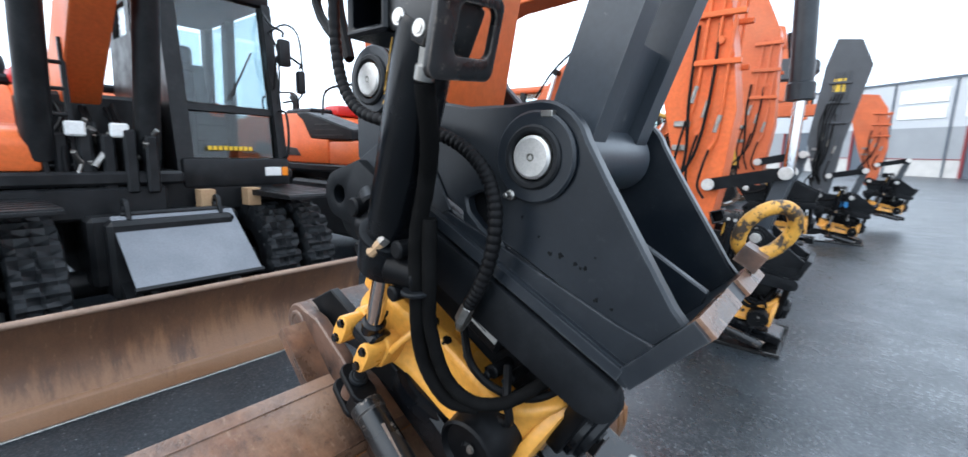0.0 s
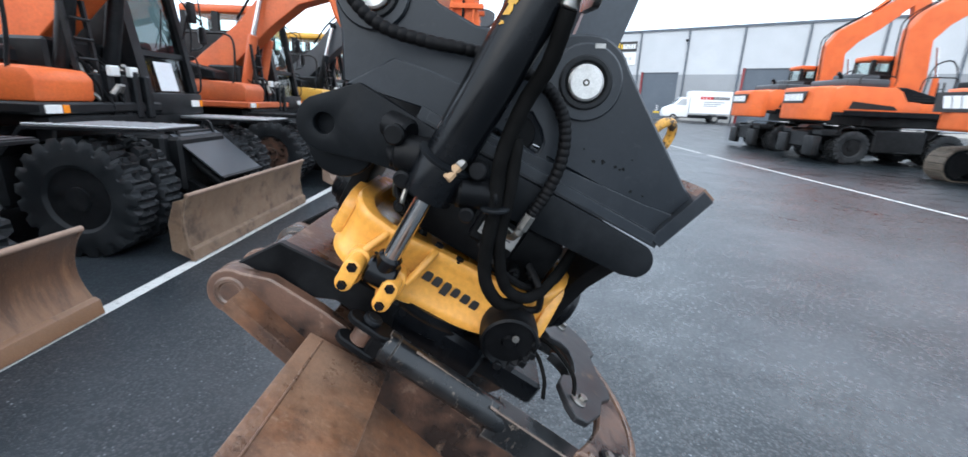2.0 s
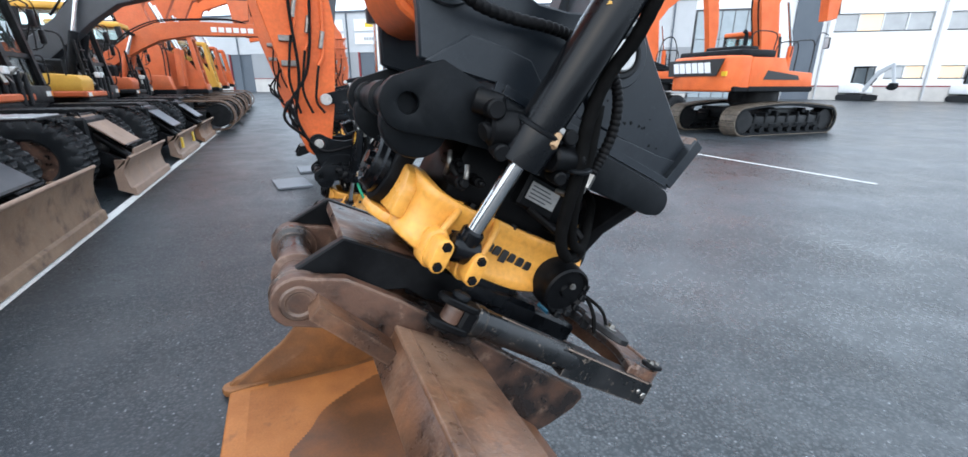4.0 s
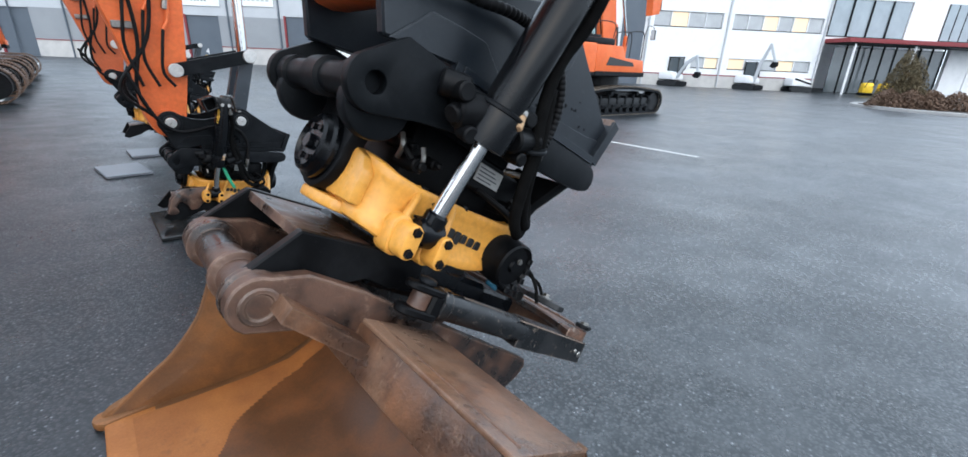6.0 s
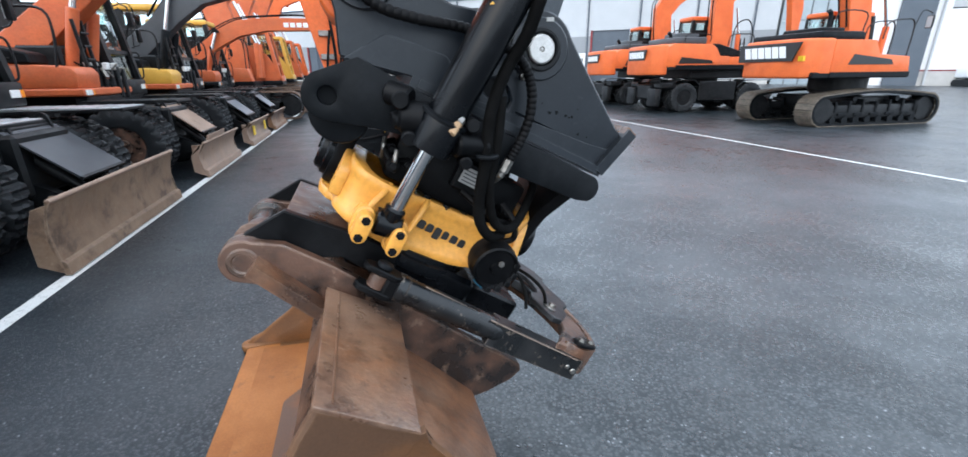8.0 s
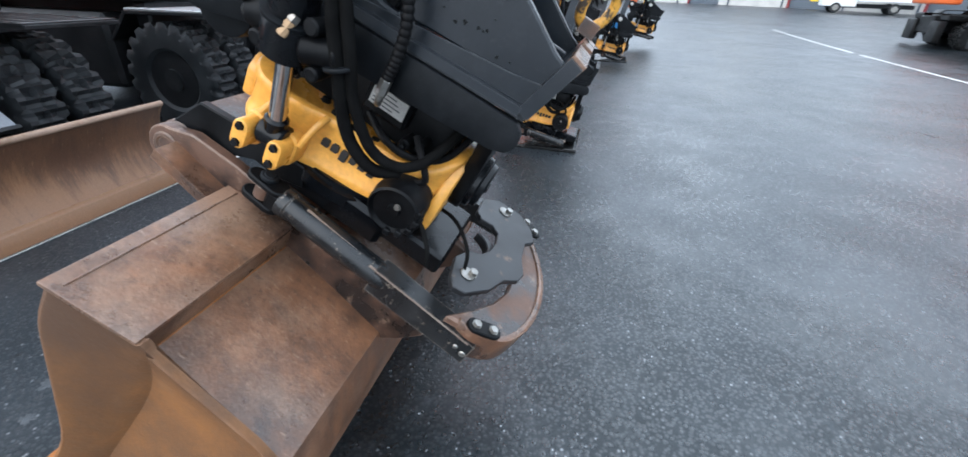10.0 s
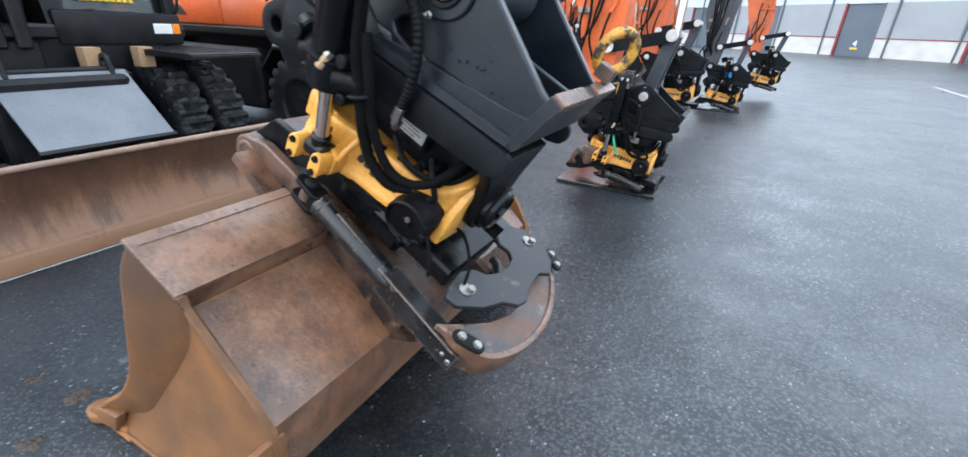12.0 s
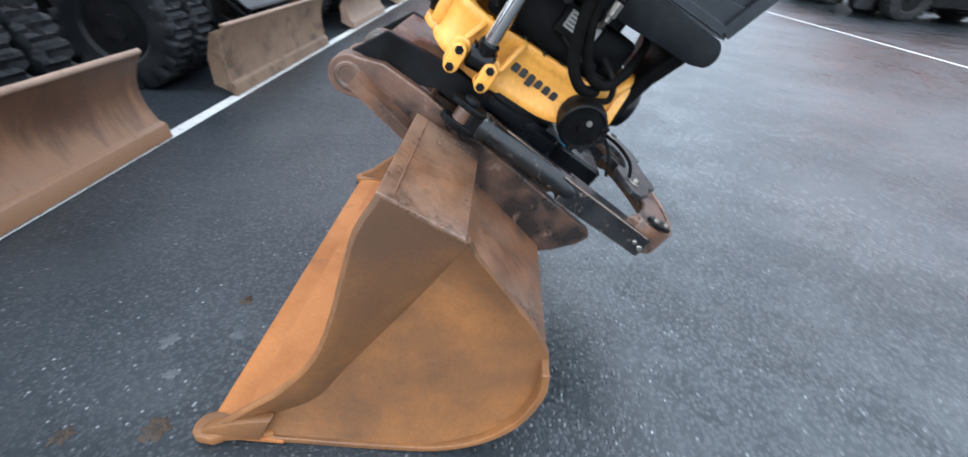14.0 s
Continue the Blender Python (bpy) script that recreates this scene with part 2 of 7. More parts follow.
def streaked(name, col, col2, drip, scratch, rough=0.6, amount=0.85, size=3.4, spec=0.28, stretch=(0.08, 1.0, 0.13), pale=None, worn=None, blotch=None, upper=None, wear=0.55, scrape=None):
    """Rust that has run down the steel: drips stretched along z over blotches and fine scratches."""
    m, nt, b = nodes_of(name)
    v = coords(nt)
    mp = nt.nodes.new("ShaderNodeMapping")
    mp.inputs["Scale"].default_value = stretch
    nt.links.new(v, mp.inputs["Vector"])
    big = noise_node(nt, v, size, 6, 0.65)
    runs = noise_node(nt, mp.outputs[0], 17, 6, 0.7)
    fine = noise_node(nt, v, 120, 3)
    scr = noise_node(nt, mp.outputs[0], 70, 3, 0.6)
    c = mixc(nt, ramp(nt, big.outputs["Fac"], 0.36, 0.66), col, col2)
    c = mixc(nt, ramp(nt, runs.outputs["Fac"], 0.48, 0.66, 0.0, amount), c, drip)
    c = mixc(nt, ramp(nt, scr.outputs["Fac"], 0.62, 0.72, 0.0, 0.4), c, scratch)
    if pale:
        rubbed = noise_node(nt, v, 2.6, 8, 0.74)
        c = mixc(nt, ramp(nt, rubbed.outputs["Fac"], 0.48, 0.66, 0.0, 0.7), c, pale)
        pits = noise_node(nt, v, 24, 6, 0.75)
        c = mixc(nt, ramp(nt, pits.outputs["Fac"], 0.58, 0.70, 0.0, 0.6), c, drip)
        soot = noise_node(nt, v, 1.7, 8, 0.7)
        c = mixc(nt, ramp(nt, soot.outputs["Fac"], 0.40, 0.30, 0.0, 0.75), c, drip)
    if blotch:
        bl = noise_node(nt, v, 1.9, 7, 0.68)
        c = mixc(nt, ramp(nt, bl.outputs["Fac"], 0.52, 0.64, 0.0, 0.85), c, blotch)
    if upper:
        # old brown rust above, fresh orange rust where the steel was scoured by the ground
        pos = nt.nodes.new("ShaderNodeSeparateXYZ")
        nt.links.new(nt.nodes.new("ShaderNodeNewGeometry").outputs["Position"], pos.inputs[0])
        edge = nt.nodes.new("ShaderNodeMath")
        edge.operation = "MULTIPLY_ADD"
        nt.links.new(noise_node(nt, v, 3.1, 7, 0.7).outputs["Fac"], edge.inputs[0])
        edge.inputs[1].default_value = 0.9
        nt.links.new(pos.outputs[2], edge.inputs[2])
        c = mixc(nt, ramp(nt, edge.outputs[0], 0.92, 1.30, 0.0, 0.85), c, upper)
    if scrape:
        # dark old rust above, scraped tongues of paler rust below
        pos = nt.nodes.new("ShaderNodeSeparateXYZ")
        nt.links.new(nt.nodes.new("ShaderNodeNewGeometry").outputs["Position"], pos.inputs[0])
        tongues = nt.nodes.new("ShaderNodeMapping")
        tongues.inputs["Scale"].default_value = (0.1, 1.0, 0.16)
        nt.links.new(v, tongues.inputs["Vector"])
        jag = noise_node(nt, tongues.outputs[0], 11, 9, 0.78)
        level = nt.nodes.new("ShaderNodeMath")
        level.operation = "MULTIPLY_ADD"
        nt.links.new(jag.outputs["Fac"], level.inputs[0])
        level.inputs[1].default_value = -0.75
        nt.links.new(pos.outputs[2], level.inputs[2])
        wide = nt.nodes.new("ShaderNodeMath")
        wide.operation = "MULTIPLY_ADD"
        nt.links.new(noise_node(nt, v, 1.3, 3).outputs["Fac"], wide.inputs[0])
        wide.inputs[1].default_value = -0.5
        nt.links.new(level.outputs[0], wide.inputs[2])
        c = mixc(nt, ramp(nt, wide.outputs[0], -0.285, -0.43, 0.0, 0.68), c, scrape)
    if worn:
        c = mixc(nt, edge_wear(nt, v, 0.008, wear), c, worn)
    hv = nt.nodes.new("ShaderNodeHueSaturation")
    nt.links.new(c, hv.inputs["Color"])
    nt.links.new(ramp(nt, fine.outputs["Fac"], 0.25, 0.75, 0.88, 1.10), hv.inputs["Value"])
    nt.links.new(hv.outputs[0], b.inputs["Base Color"])
    nt.links.new(ramp(nt, big.outputs["Fac"], 0.3, 0.7, rough - 0.12, rough + 0.15), b.inputs["Roughness"])
    b.inputs["Specular IOR Level"].default_value = spec
    rough_steel = nt.nodes.new("ShaderNodeMath")
    rough_steel.operation = "MULTIPLY_ADD"
    nt.links.new(noise_node(nt, v, 34, 6, 0.7).outputs["Fac"], rough_steel.inputs[0])
    rough_steel.inputs[1].default_value = 1.6
    nt.links.new(fine.outputs["Fac"], rough_steel.inputs[2])
    bump(nt, b, rough_steel.outputs[0], 0.5, 0.002)
    return m


BLADERUST = streaked("scratched_rusty_blade", (0.082, 0.040, 0.023), (0.135, 0.066, 0.034), (0.046, 0.025, 0.017), (0.24, 0.15, 0.085), 0.44, 0.45, 2.4, 0.5, (0.16, 0.9, 0.22), worn=(0.36, 0.26, 0.19), wear=0.7, scrape=(0.250, 0.127, 0.062))
GREYBLADE = streaked("weathered_grey_brown_blade", (0.158, 0.101, 0.066), (0.228, 0.153, 0.102), (0.120, 0.060, 0.028), (0.32, 0.24, 0.17), 0.6, 0.35, 3.0, 0.3, (0.5, 0.8, 0.5), worn=(0.34, 0.27, 0.21), blotch=(0.050, 0.033, 0.025))
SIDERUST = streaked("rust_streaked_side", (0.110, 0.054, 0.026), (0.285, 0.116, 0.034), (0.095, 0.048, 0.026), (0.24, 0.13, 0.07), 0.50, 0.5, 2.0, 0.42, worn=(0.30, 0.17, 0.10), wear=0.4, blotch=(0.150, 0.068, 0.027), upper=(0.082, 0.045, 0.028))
RUST = streaked("brown_rusty_steel", (0.050, 0.0265, 0.0175), (0.214, 0.092, 0.043), (0.034, 0.019, 0.0145), (0.33, 0.220, 0.150), 0.31, 0.55, 4.6, 0.7, (0.40, 1.0, 0.55), (0.285, 0.172, 0.112), worn=(0.32, 0.21, 0.15), wear=0.35)


def line_paint():
    m, nt, b = nodes_of("worn_white_line_paint")
    v = coords(nt)
    n = noise_node(nt, v, 14, 8, 0.75)
    n2 = noise_node(nt, v, 90, 4, 0.7)
    c = mixc(nt, ramp(nt, n.outputs["Fac"], 0.56, 0.68), (0.62, 0.62, 0.60), (0.13, 0.132, 0.136))
    c2 = mixc(nt, ramp(nt, n2.outputs["Fac"], 0.60, 0.68), c, (0.10, 0.10, 0.105))
    nt.links.new(c2, b.inputs["Base Color"])
    b.inputs["Roughness"].default_value = 0.45
    bump(nt, b, n2.outputs["Fac"], 0.4, 0.002)
    return m


def asphalt():
    """Wet coarse asphalt: dark binder, wet stones that glint, pale chips that double as painted glints, drier and
    wetter patches.
    """
    m, nt, b = nodes_of("wet_asphalt")
    tc = nt.nodes.new("ShaderNodeTexCoord")
    v = tc.outputs["Object"]

    def cells(scale):
        n = nt.nodes.new("ShaderNodeTexVoronoi")
        n.inputs["Scale"].default_value = scale
        nt.links.new(v, n.inputs["Vector"])
        return n

    def math_node(op, x, y):
        n = nt.nodes.new("ShaderNodeMath")
        n.operation = op
        for k, q in ((0, x), (1, y)):
            if isinstance(q, float):
                n.inputs[k].default_value = q
            else:
                nt.links.new(q, n.inputs[k])
        return n.outputs[0]

    # strip on the machine row's side: darker, less glossy, flatter relief
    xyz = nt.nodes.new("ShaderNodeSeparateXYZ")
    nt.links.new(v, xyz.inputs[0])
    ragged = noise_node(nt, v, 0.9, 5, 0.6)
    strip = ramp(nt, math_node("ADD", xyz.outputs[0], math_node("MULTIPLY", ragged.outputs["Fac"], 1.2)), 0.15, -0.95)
    stones, fine = cells(62), cells(150)
    broad = noise_node(nt, v, 0.22, 5, 0.62)
    mid = noise_node(nt, v, 1.9, 7, 0.68)
    rub = noise_node(nt, v, 9, 5, 0.65)
    grain = noise_node(nt, v, 190, 3)
    dry = ramp(nt, noise_node(nt, v, 0.75, 7, 0.70).outputs["Fac"], 0.40, 0.60, 0.34, 1.12)
    c = mixc(nt, ramp(nt, mid.outputs["Fac"], 0.34, 0.68), (0.0062, 0.0098, 0.0120), (0.0165, 0.0225, 0.0270))
    c = mixc(nt, ramp(nt, broad.outputs["Fac"], 0.44, 0.60), c, (0.033, 0.040, 0.047))
    c = mixc(nt, ramp(nt, rub.outputs["Fac"], 0.56, 0.74, 0.0, 0.6), c, (0.044, 0.053, 0.061))
    sep = nt.nodes.new("ShaderNodeSeparateColor")
    nt.links.new(stones.outputs["Color"], sep.inputs[0])
    body = ramp(nt, stones.outputs["Distance"], 0.42, 0.14)
    # pale chippings; wet glints are painted into their colour as well
    pale = math_node("MULTIPLY", math_node("MULTIPLY", ramp(nt, sep.outputs[0], 0.86, 0.99), ramp(nt, rub.outputs["Fac"], 0.40, 0.60)), body)
    dark = math_node("MULTIPLY", ramp(nt, sep.outputs[1], 0.55, 0.80, 0.0, 0.8), body)
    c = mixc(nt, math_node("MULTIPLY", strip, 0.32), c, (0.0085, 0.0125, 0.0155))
    c = mixc(nt, dark, c, (0.006, 0.0075, 0.009))
    c = mixc(nt, pale, c, (0.27, 0.29, 0.31))
    nt.links.new(c, b.inputs["Base Color"])
    wet = math_node("ADD", math_node("ADD", ramp(nt, broad.outputs["Fac"], 0.36, 0.64, -0.06, 0.04), ramp(nt, mid.outputs["Fac"], 0.34, 0.66, 0.31, 0.44)), ramp(nt, sep.outputs[2], 0.0, 0.3, -0.12, 0.0))
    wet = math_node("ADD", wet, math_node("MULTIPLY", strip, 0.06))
    nt.links.new(wet, b.inputs["Roughness"])
    pits = math_node("MULTIPLY", ramp(nt, stones.outputs["Distance"], 0.34, 0.62), dry)
    gloss = math_node("MULTIPLY", ramp(nt, pits, 0.0, 0.8, 0.92, 0.41), ramp(nt, sep.outputs[1], 0.0, 1.0, 0.85, 1.1))
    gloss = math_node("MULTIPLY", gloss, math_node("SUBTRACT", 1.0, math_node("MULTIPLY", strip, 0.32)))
    nt.links.new(gloss, b.inputs["Specular IOR Level"])
    h = math_node("ADD", math_node("MULTIPLY", body, ramp(nt, sep.outputs[0], 0.0, 1.0, 0.3, 1.0)), math_node("MULTIPLY", fine.outputs["Distance"], 0.5))
    h = math_node("ADD", h, math_node("MULTIPLY", grain.outputs["Fac"], 0.5))
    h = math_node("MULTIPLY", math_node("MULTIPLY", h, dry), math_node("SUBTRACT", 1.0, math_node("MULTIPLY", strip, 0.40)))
    bump(nt, b, h, 0.44, 0.006)
    return m


def glass(name, tint, rough=0.02):
    m, nt, b = nodes_of(name)
    b.inputs["Base Color"].default_value = (*tint, 1)
    b.inputs["Transmission Weight"].default_value = 1.0
    b.inputs["Roughness"].default_value = rough
    b.inputs["IOR"].default_value = 1.45
    return m


def glow(name, col, strength):
    m, nt, b = nodes_of(name)
    b.inputs["Base Color"].default_value = (*col, 1)
    b.inputs["Emission Color"].default_value = (*col, 1)
    b.inputs["Emission Strength"].default_value = strength
    return m


def mirrorglass(name, col):
    m, nt, b = nodes_of(name)
    v = coords(nt)
    n = noise_node(nt, v, 0.8, 3)
    nt.links.new(mixc(nt, n.outputs["Fac"], col, tuple(c * 0.6 for c in col)), b.inputs["Base Color"])
    b.inputs["Roughness"].default_value = 0.05
    b.inputs["Specular IOR Level"].default_value = 0.9
    return m


ASPHALT, LINE = asphalt(), line_paint()
CABGLASS = glass("cab_glass", (0.80, 0.90, 0.88))
MIDGLASS = glass("tinted_cab_glass", (0.50, 0.60, 0.63))
DARKGLASS = glass("dark_cab_glass", (0.22, 0.27, 0.27))
PANE = mirrorglass("window_glass", (0.46, 0.48, 0.49))
BLUEPANE = mirrorglass("blue_grey_glass", (0.33, 0.40, 0.44))
DARKPANE = mirrorglass("dark_entrance_glass", (0.10, 0.12, 0.13))
WARMROOM = glow("lit_room_behind_glass", (0.80, 0.62, 0.42), 0.32)
LENS = surface("clear_lamp_lens", (0.75, 0.75, 0.72), (0.7, 0.7, 0.68), 0.12, 0.2, relief=0.0)
AMBER = surface("amber_lamp_lens", (0.85, 0.25, 0.02), (0.8, 0.22, 0.02), 0.15, 0.25, relief=0.0)

# ---- mesh tools ----
BASE = {}


def thing(name, label, category, at=(0, 0, 0), group="", kind=""):
    ob = new(name)
    ob.empty_display_size = 0.2
    ob.location = at
    BASE[ob.name] = Vector(at)
    return tagged(ob, label, category, group, kind)


def root_of(ob):
    while ob.parent:
        ob = ob.parent
    return ob


def part(name, bm, material, parent, label="", smooth=True, kind=""):
    """One mesh under a thing or a part. Shapes are given in the world's metres."""
    me = bpy.data.meshes.new(name)
    if parent is not None:
        bmesh.ops.translate(bm, verts=bm.verts, vec=-BASE[root_of(parent).name])
    bmesh.ops.recalc_face_normals(bm, faces=bm.faces)
    bm.to_mesh(me)
    bm.free()
    me.materials.append(material)
    if smooth:
        me.polygons.foreach_set("use_smooth", [True] * len(me.polygons))
        me.set_sharp_from_angle(angle=radians(32))
    ob = new(name, me)
    if parent is not None:
        ob.parent = parent
        root = root_of(parent)
        BASE[ob.name] = BASE[root.name]
    return tagged(ob, label, "", "", kind)


def solid(name, bm, material, label="", category="", kind="", group=""):
    ob = part(name, bm, material, None)
    BASE[ob.name] = Vector((0, 0, 0))
    return tagged(ob, label, category, group, kind)


def join(*bms):
    out = bmesh.new()
    for b in bms:
        me = bpy.data.meshes.new("t")
        b.to_mesh(me)
        b.free()
        out.from_mesh(me)
        bpy.data.meshes.remove(me)
    return out


def bevel(bm, w, seg=1, angle=28):
    if w <= 0:
        return bm
    es = [e for e in bm.edges if len(e.link_faces) == 2 and e.calc_face_angle(0) > radians(angle)]
    if es:
        bmesh.ops.bevel(bm, geom=es, offset=w, segments=seg, affect="EDGES", clamp_overlap=True, profile=0.5)
    return bm


XZ = Matrix(((1, 0, 0, 0), (0, 0, 1, 0), (0, 1, 0, 0), (0, 0, 0, 1)))
YZ = Matrix(((0, 0, 1, 0), (1, 0, 0, 0), (0, 1, 0, 0), (0, 0, 0, 1)))
XY = Matrix.Identity(4)


def slab(pts, w0, w1, m=XZ, holes=(), b=0.004, seg=1):
    """A flat outline given thickness from w0 to w1, laid by the matrix m (XZ: an upright plate along x)."""
    bm = bmesh.new()
    loops = [pts, *holes]
    edges = []
    for lp in loops:
        vs = [bm.verts.new((x, y, w0)) for x, y in lp]
        edges += [bm.edges.new((vs[i], vs[(i + 1) % len(vs)])) for i in range(len(vs))]
    if holes:
        bmesh.ops.triangle_fill(bm, use_beauty=True, use_dissolve=False, edges=edges)
    else:
        bm.faces.new(bm.verts)
    ext = bmesh.ops.extrude_face_region(bm, geom=list(bm.faces))
    bmesh.ops.translate(bm, verts=[v for v in ext["geom"] if isinstance(v, bmesh.types.BMVert)], vec=(0, 0, w1 - w0))
    bmesh.ops.recalc_face_normals(bm, faces=bm.faces)
    bevel(bm, b, seg)
    bm.transform(m)
    return bm


def arc(cx, cy, r, a0, a1, n=10):
    return [(cx + r * math.cos(radians(a0 + (a1 - a0) * i / n)), cy + r * math.sin(radians(a0 + (a1 - a0) * i / n))) for i in range(n + 1)]


def ring_pts(cx, cy, r, n=20):
    return arc(cx, cy, r, 0, 360, n)[:-1]


def box(lo, hi, b=0.01, seg=1, m=XY):
    bm = bmesh.new()
    bmesh.ops.create_cube(bm, size=1)
    for v in bm.verts:
        v.co = Vector([(lo[i] + hi[i]) / 2 + v.co[i] * (hi[i] - lo[i]) for i in range(3)])
    bevel(bm, b, seg)
    bm.transform(m)
    return bm


def frame_of(p, q, up=(0, 0, 1)):
    z = (Vector(q) - Vector(p)).normalized()
    u = Vector(up)
    if abs(z.dot(u)) > 0.98:
        u = Vector((0, 1, 0))
    x = u.cross(z).normalized()
    y = z.cross(x)
    m = Matrix((x, y, z)).transposed().to_4x4()
    m.translation = Vector(p)
    return m


def turned(p, q, profile, seg=24):
    """A body of revolution round the line p to q; profile rows are (distance along in metres, radius)."""
    bm = bmesh.new()
    rings = []
    for h, r in profile:
        rings.append([bm.verts.new((r * math.cos(2 * math.pi * i / seg), r * math.sin(2 * math.pi * i / seg), h)) for i in range(seg)])
    for a, c in zip(rings, rings[1:]):
        for i in range(seg):
            bm.faces.new((a[i], a[(i + 1) % seg], c[(i + 1) % seg], c[i]))
    bm.faces.new(rings[0][::-1])
    bm.faces.new(rings[-1])
    bm.transform(frame_of(p, q))
    return bm


def rod(p, q, r, b=0.003, seg=20):
    d = (Vector(q) - Vector(p)).length
    b = min(b, r * 0.4, d * 0.3)
    return turned(p, q, [(0, r - b), (b, r), (d - b, r), (d, r - b)], seg)


def smooth_line(pts, n=6):
    p = [Vector(a) for a in pts]
    p = [2 * p[0] - p[1], *p, 2 * p[-1] - p[-2]]
    out = []
    for i in range(1, len(p) - 2):
        for k in range(n):
            t = k / n
            a, b, c, d = p[i - 1:i + 3]
            out.append(0.5 * (2 * b + (c - a) * t + (2 * a - 5 * b + 4 * c - d) * t * t + (3 * b - a - 3 * c + d) * t ** 3))
    out.append(p[-2])
    return out


def hose(pts, r, seg=10, n=6, ribs=0.0):
    """A round tube along a smooth line; ribs: how far a spiral wrap stands out."""
    line = smooth_line(pts, n)
    bm = bmesh.new()
    rings, x = [], None
    for i, c in enumerate(line):
        d = (line[min(i + 1, len(line) - 1)] - line[max(i - 1, 0)]).normalized()
        if x is None:
            x = d.orthogonal().normalized()
        x = (x - d * x.dot(d)).normalized()
        y = d.cross(x)
        rr = r + (ribs if i % 3 else -ribs)
        rings.append([bm.verts.new(c + rr * (x * math.cos(2 * math.pi * k / seg) + y * math.sin(2 * math.pi * k / seg))) for k in range(seg)])
    for a, c in zip(rings, rings[1:]):
        for i in range(seg):
            bm.faces.new((a[i], a[(i + 1) % seg], c[(i + 1) % seg], c[i]))
    bm.faces.new(rings[0][::-1])
    bm.faces.new(rings[-1])
    return bm


def beam(p, q, w, h0, h1=None, b=0.01, up=(0, 1, 0)):
    """A straight box beam from p to q, w wide along up, h0 deep at p and h1 at q."""
    h1 = h0 if h1 is None else h1
    m = frame_of(p, q, up)
    d = (Vector(q) - Vector(p)).length
    bm = bmesh.new()
    vs = [bm.verts.new((sx * h / 2, sy * w / 2, z)) for z, h in ((0, h0), (d, h1)) for sx, sy in ((-1, -1), (1, -1), (1, 1), (-1, 1))]
    for f in ((3, 2, 1, 0), (4, 5, 6, 7), (0, 1, 5, 4), (1, 2, 6, 5), (2, 3, 7, 6), (3, 0, 4, 7)):
        bm.faces.new([vs[i] for i in f])
    bevel(bm, b)
    bm.transform(m)
    return bm


def bolt(p, direction, r=0.011, h=0.008):
    p = Vector(p)
    d = Vector(direction).normalized()
    return join(turned(p, p + d, [(0, r * 1.25), (h * 0.25, r * 1.25), (h * 0.25, r), (h, r), (h, r * 0.5)], 6 if r > 0.008 else 8))

# ---- ground ----


def rise(x, y):
    """The yard climbs a little towards the hall."""
    t = min(max((y - 14) / 36, 0), 1)
    return 0.55 * t * t * (3 - 2 * t)


def ground_sheet():
    bm = bmesh.new()
    xs = [-1500, -400, -120, -60, -30, -15, -8, -4, 0, 4, 8, 15, 25, 35, 45, 60, 90, 150, 400, 1500]
    ys = [-1500, -400, -120, -50, -20, -8, -2, 3, 8, 14, 18, 22, 26, 30, 34, 38, 42, 46, 50, 60, 90, 160, 400, 1500]
    grid = [[bm.verts.new((x, y, rise(x, y))) for x in xs] for y in ys]
    for a, b in zip(grid, grid[1:]):
        for i in range(len(xs) - 1):
            bm.faces.new((a[i], a[i + 1], b[i + 1], b[i]))
    return bm


tagged(solid("ground", ground_sheet(), ASPHALT), "wet dark asphalt yard with pale chippings and painted glints", "ground", kind="structure")


def stripe(name, x0, x1, y0, y1, label):
    bm = bmesh.new()
    n = max(2, int((y1 - y0) / 2))
    rows = [[bm.verts.new((x, y0 + (y1 - y0) * i / n, rise(0, y0 + (y1 - y0) * i / n) + 0.004)) for x in (x0, x1)] for i in range(n + 1)]
    for a, b in zip(rows, rows[1:]):
        bm.faces.new((a[0], a[1], b[1], b[0]))
    return tagged(solid(name, bm, LINE), label, "line", kind="structure")


stripe("road_line", -3.18, -3.07, -6, 40, "worn white painted line along the machine row")
stripe("road_line", 6.96, 7.05, 3.6, 24, "thin worn white painted line on asphalt")
stripe("road_line", 30.0, 34.0, 1.7, 1.82, "short white painted bay line on asphalt")

# added plain wall closes the yard behind the row and blocks low sky light
tagged(solid("wall_west", box((-12.3, -30.0, 0.0), (-12.0, 36.0, 2.1), 0.0), DARKCLAD), "added plain dark wall behind the machine row, blocking low sky light", "wall", kind="structure")

# ---- the frames in which the tiltrotator and its hitch lean ----


def leaning(deg, at):
    a = radians(deg)
    return Matrix(((math.cos(a), 0, math.sin(a), at[0]), (0, 1, 0, at[1]), (-math.sin(a), 0, math.cos(a), at[2]), (0, 0, 0, 1)))


TR = leaning(30, (-0.62, 1.05, 1.0))
HT = leaning(32, (-0.27, 1.05, 0.67))


def tr(a, b, c):
    return TR @ Vector((a, b, c))


def ht(a, b, c):
    return HT @ Vector((a, b, c))


# ---- the grey quick coupler bracket ----


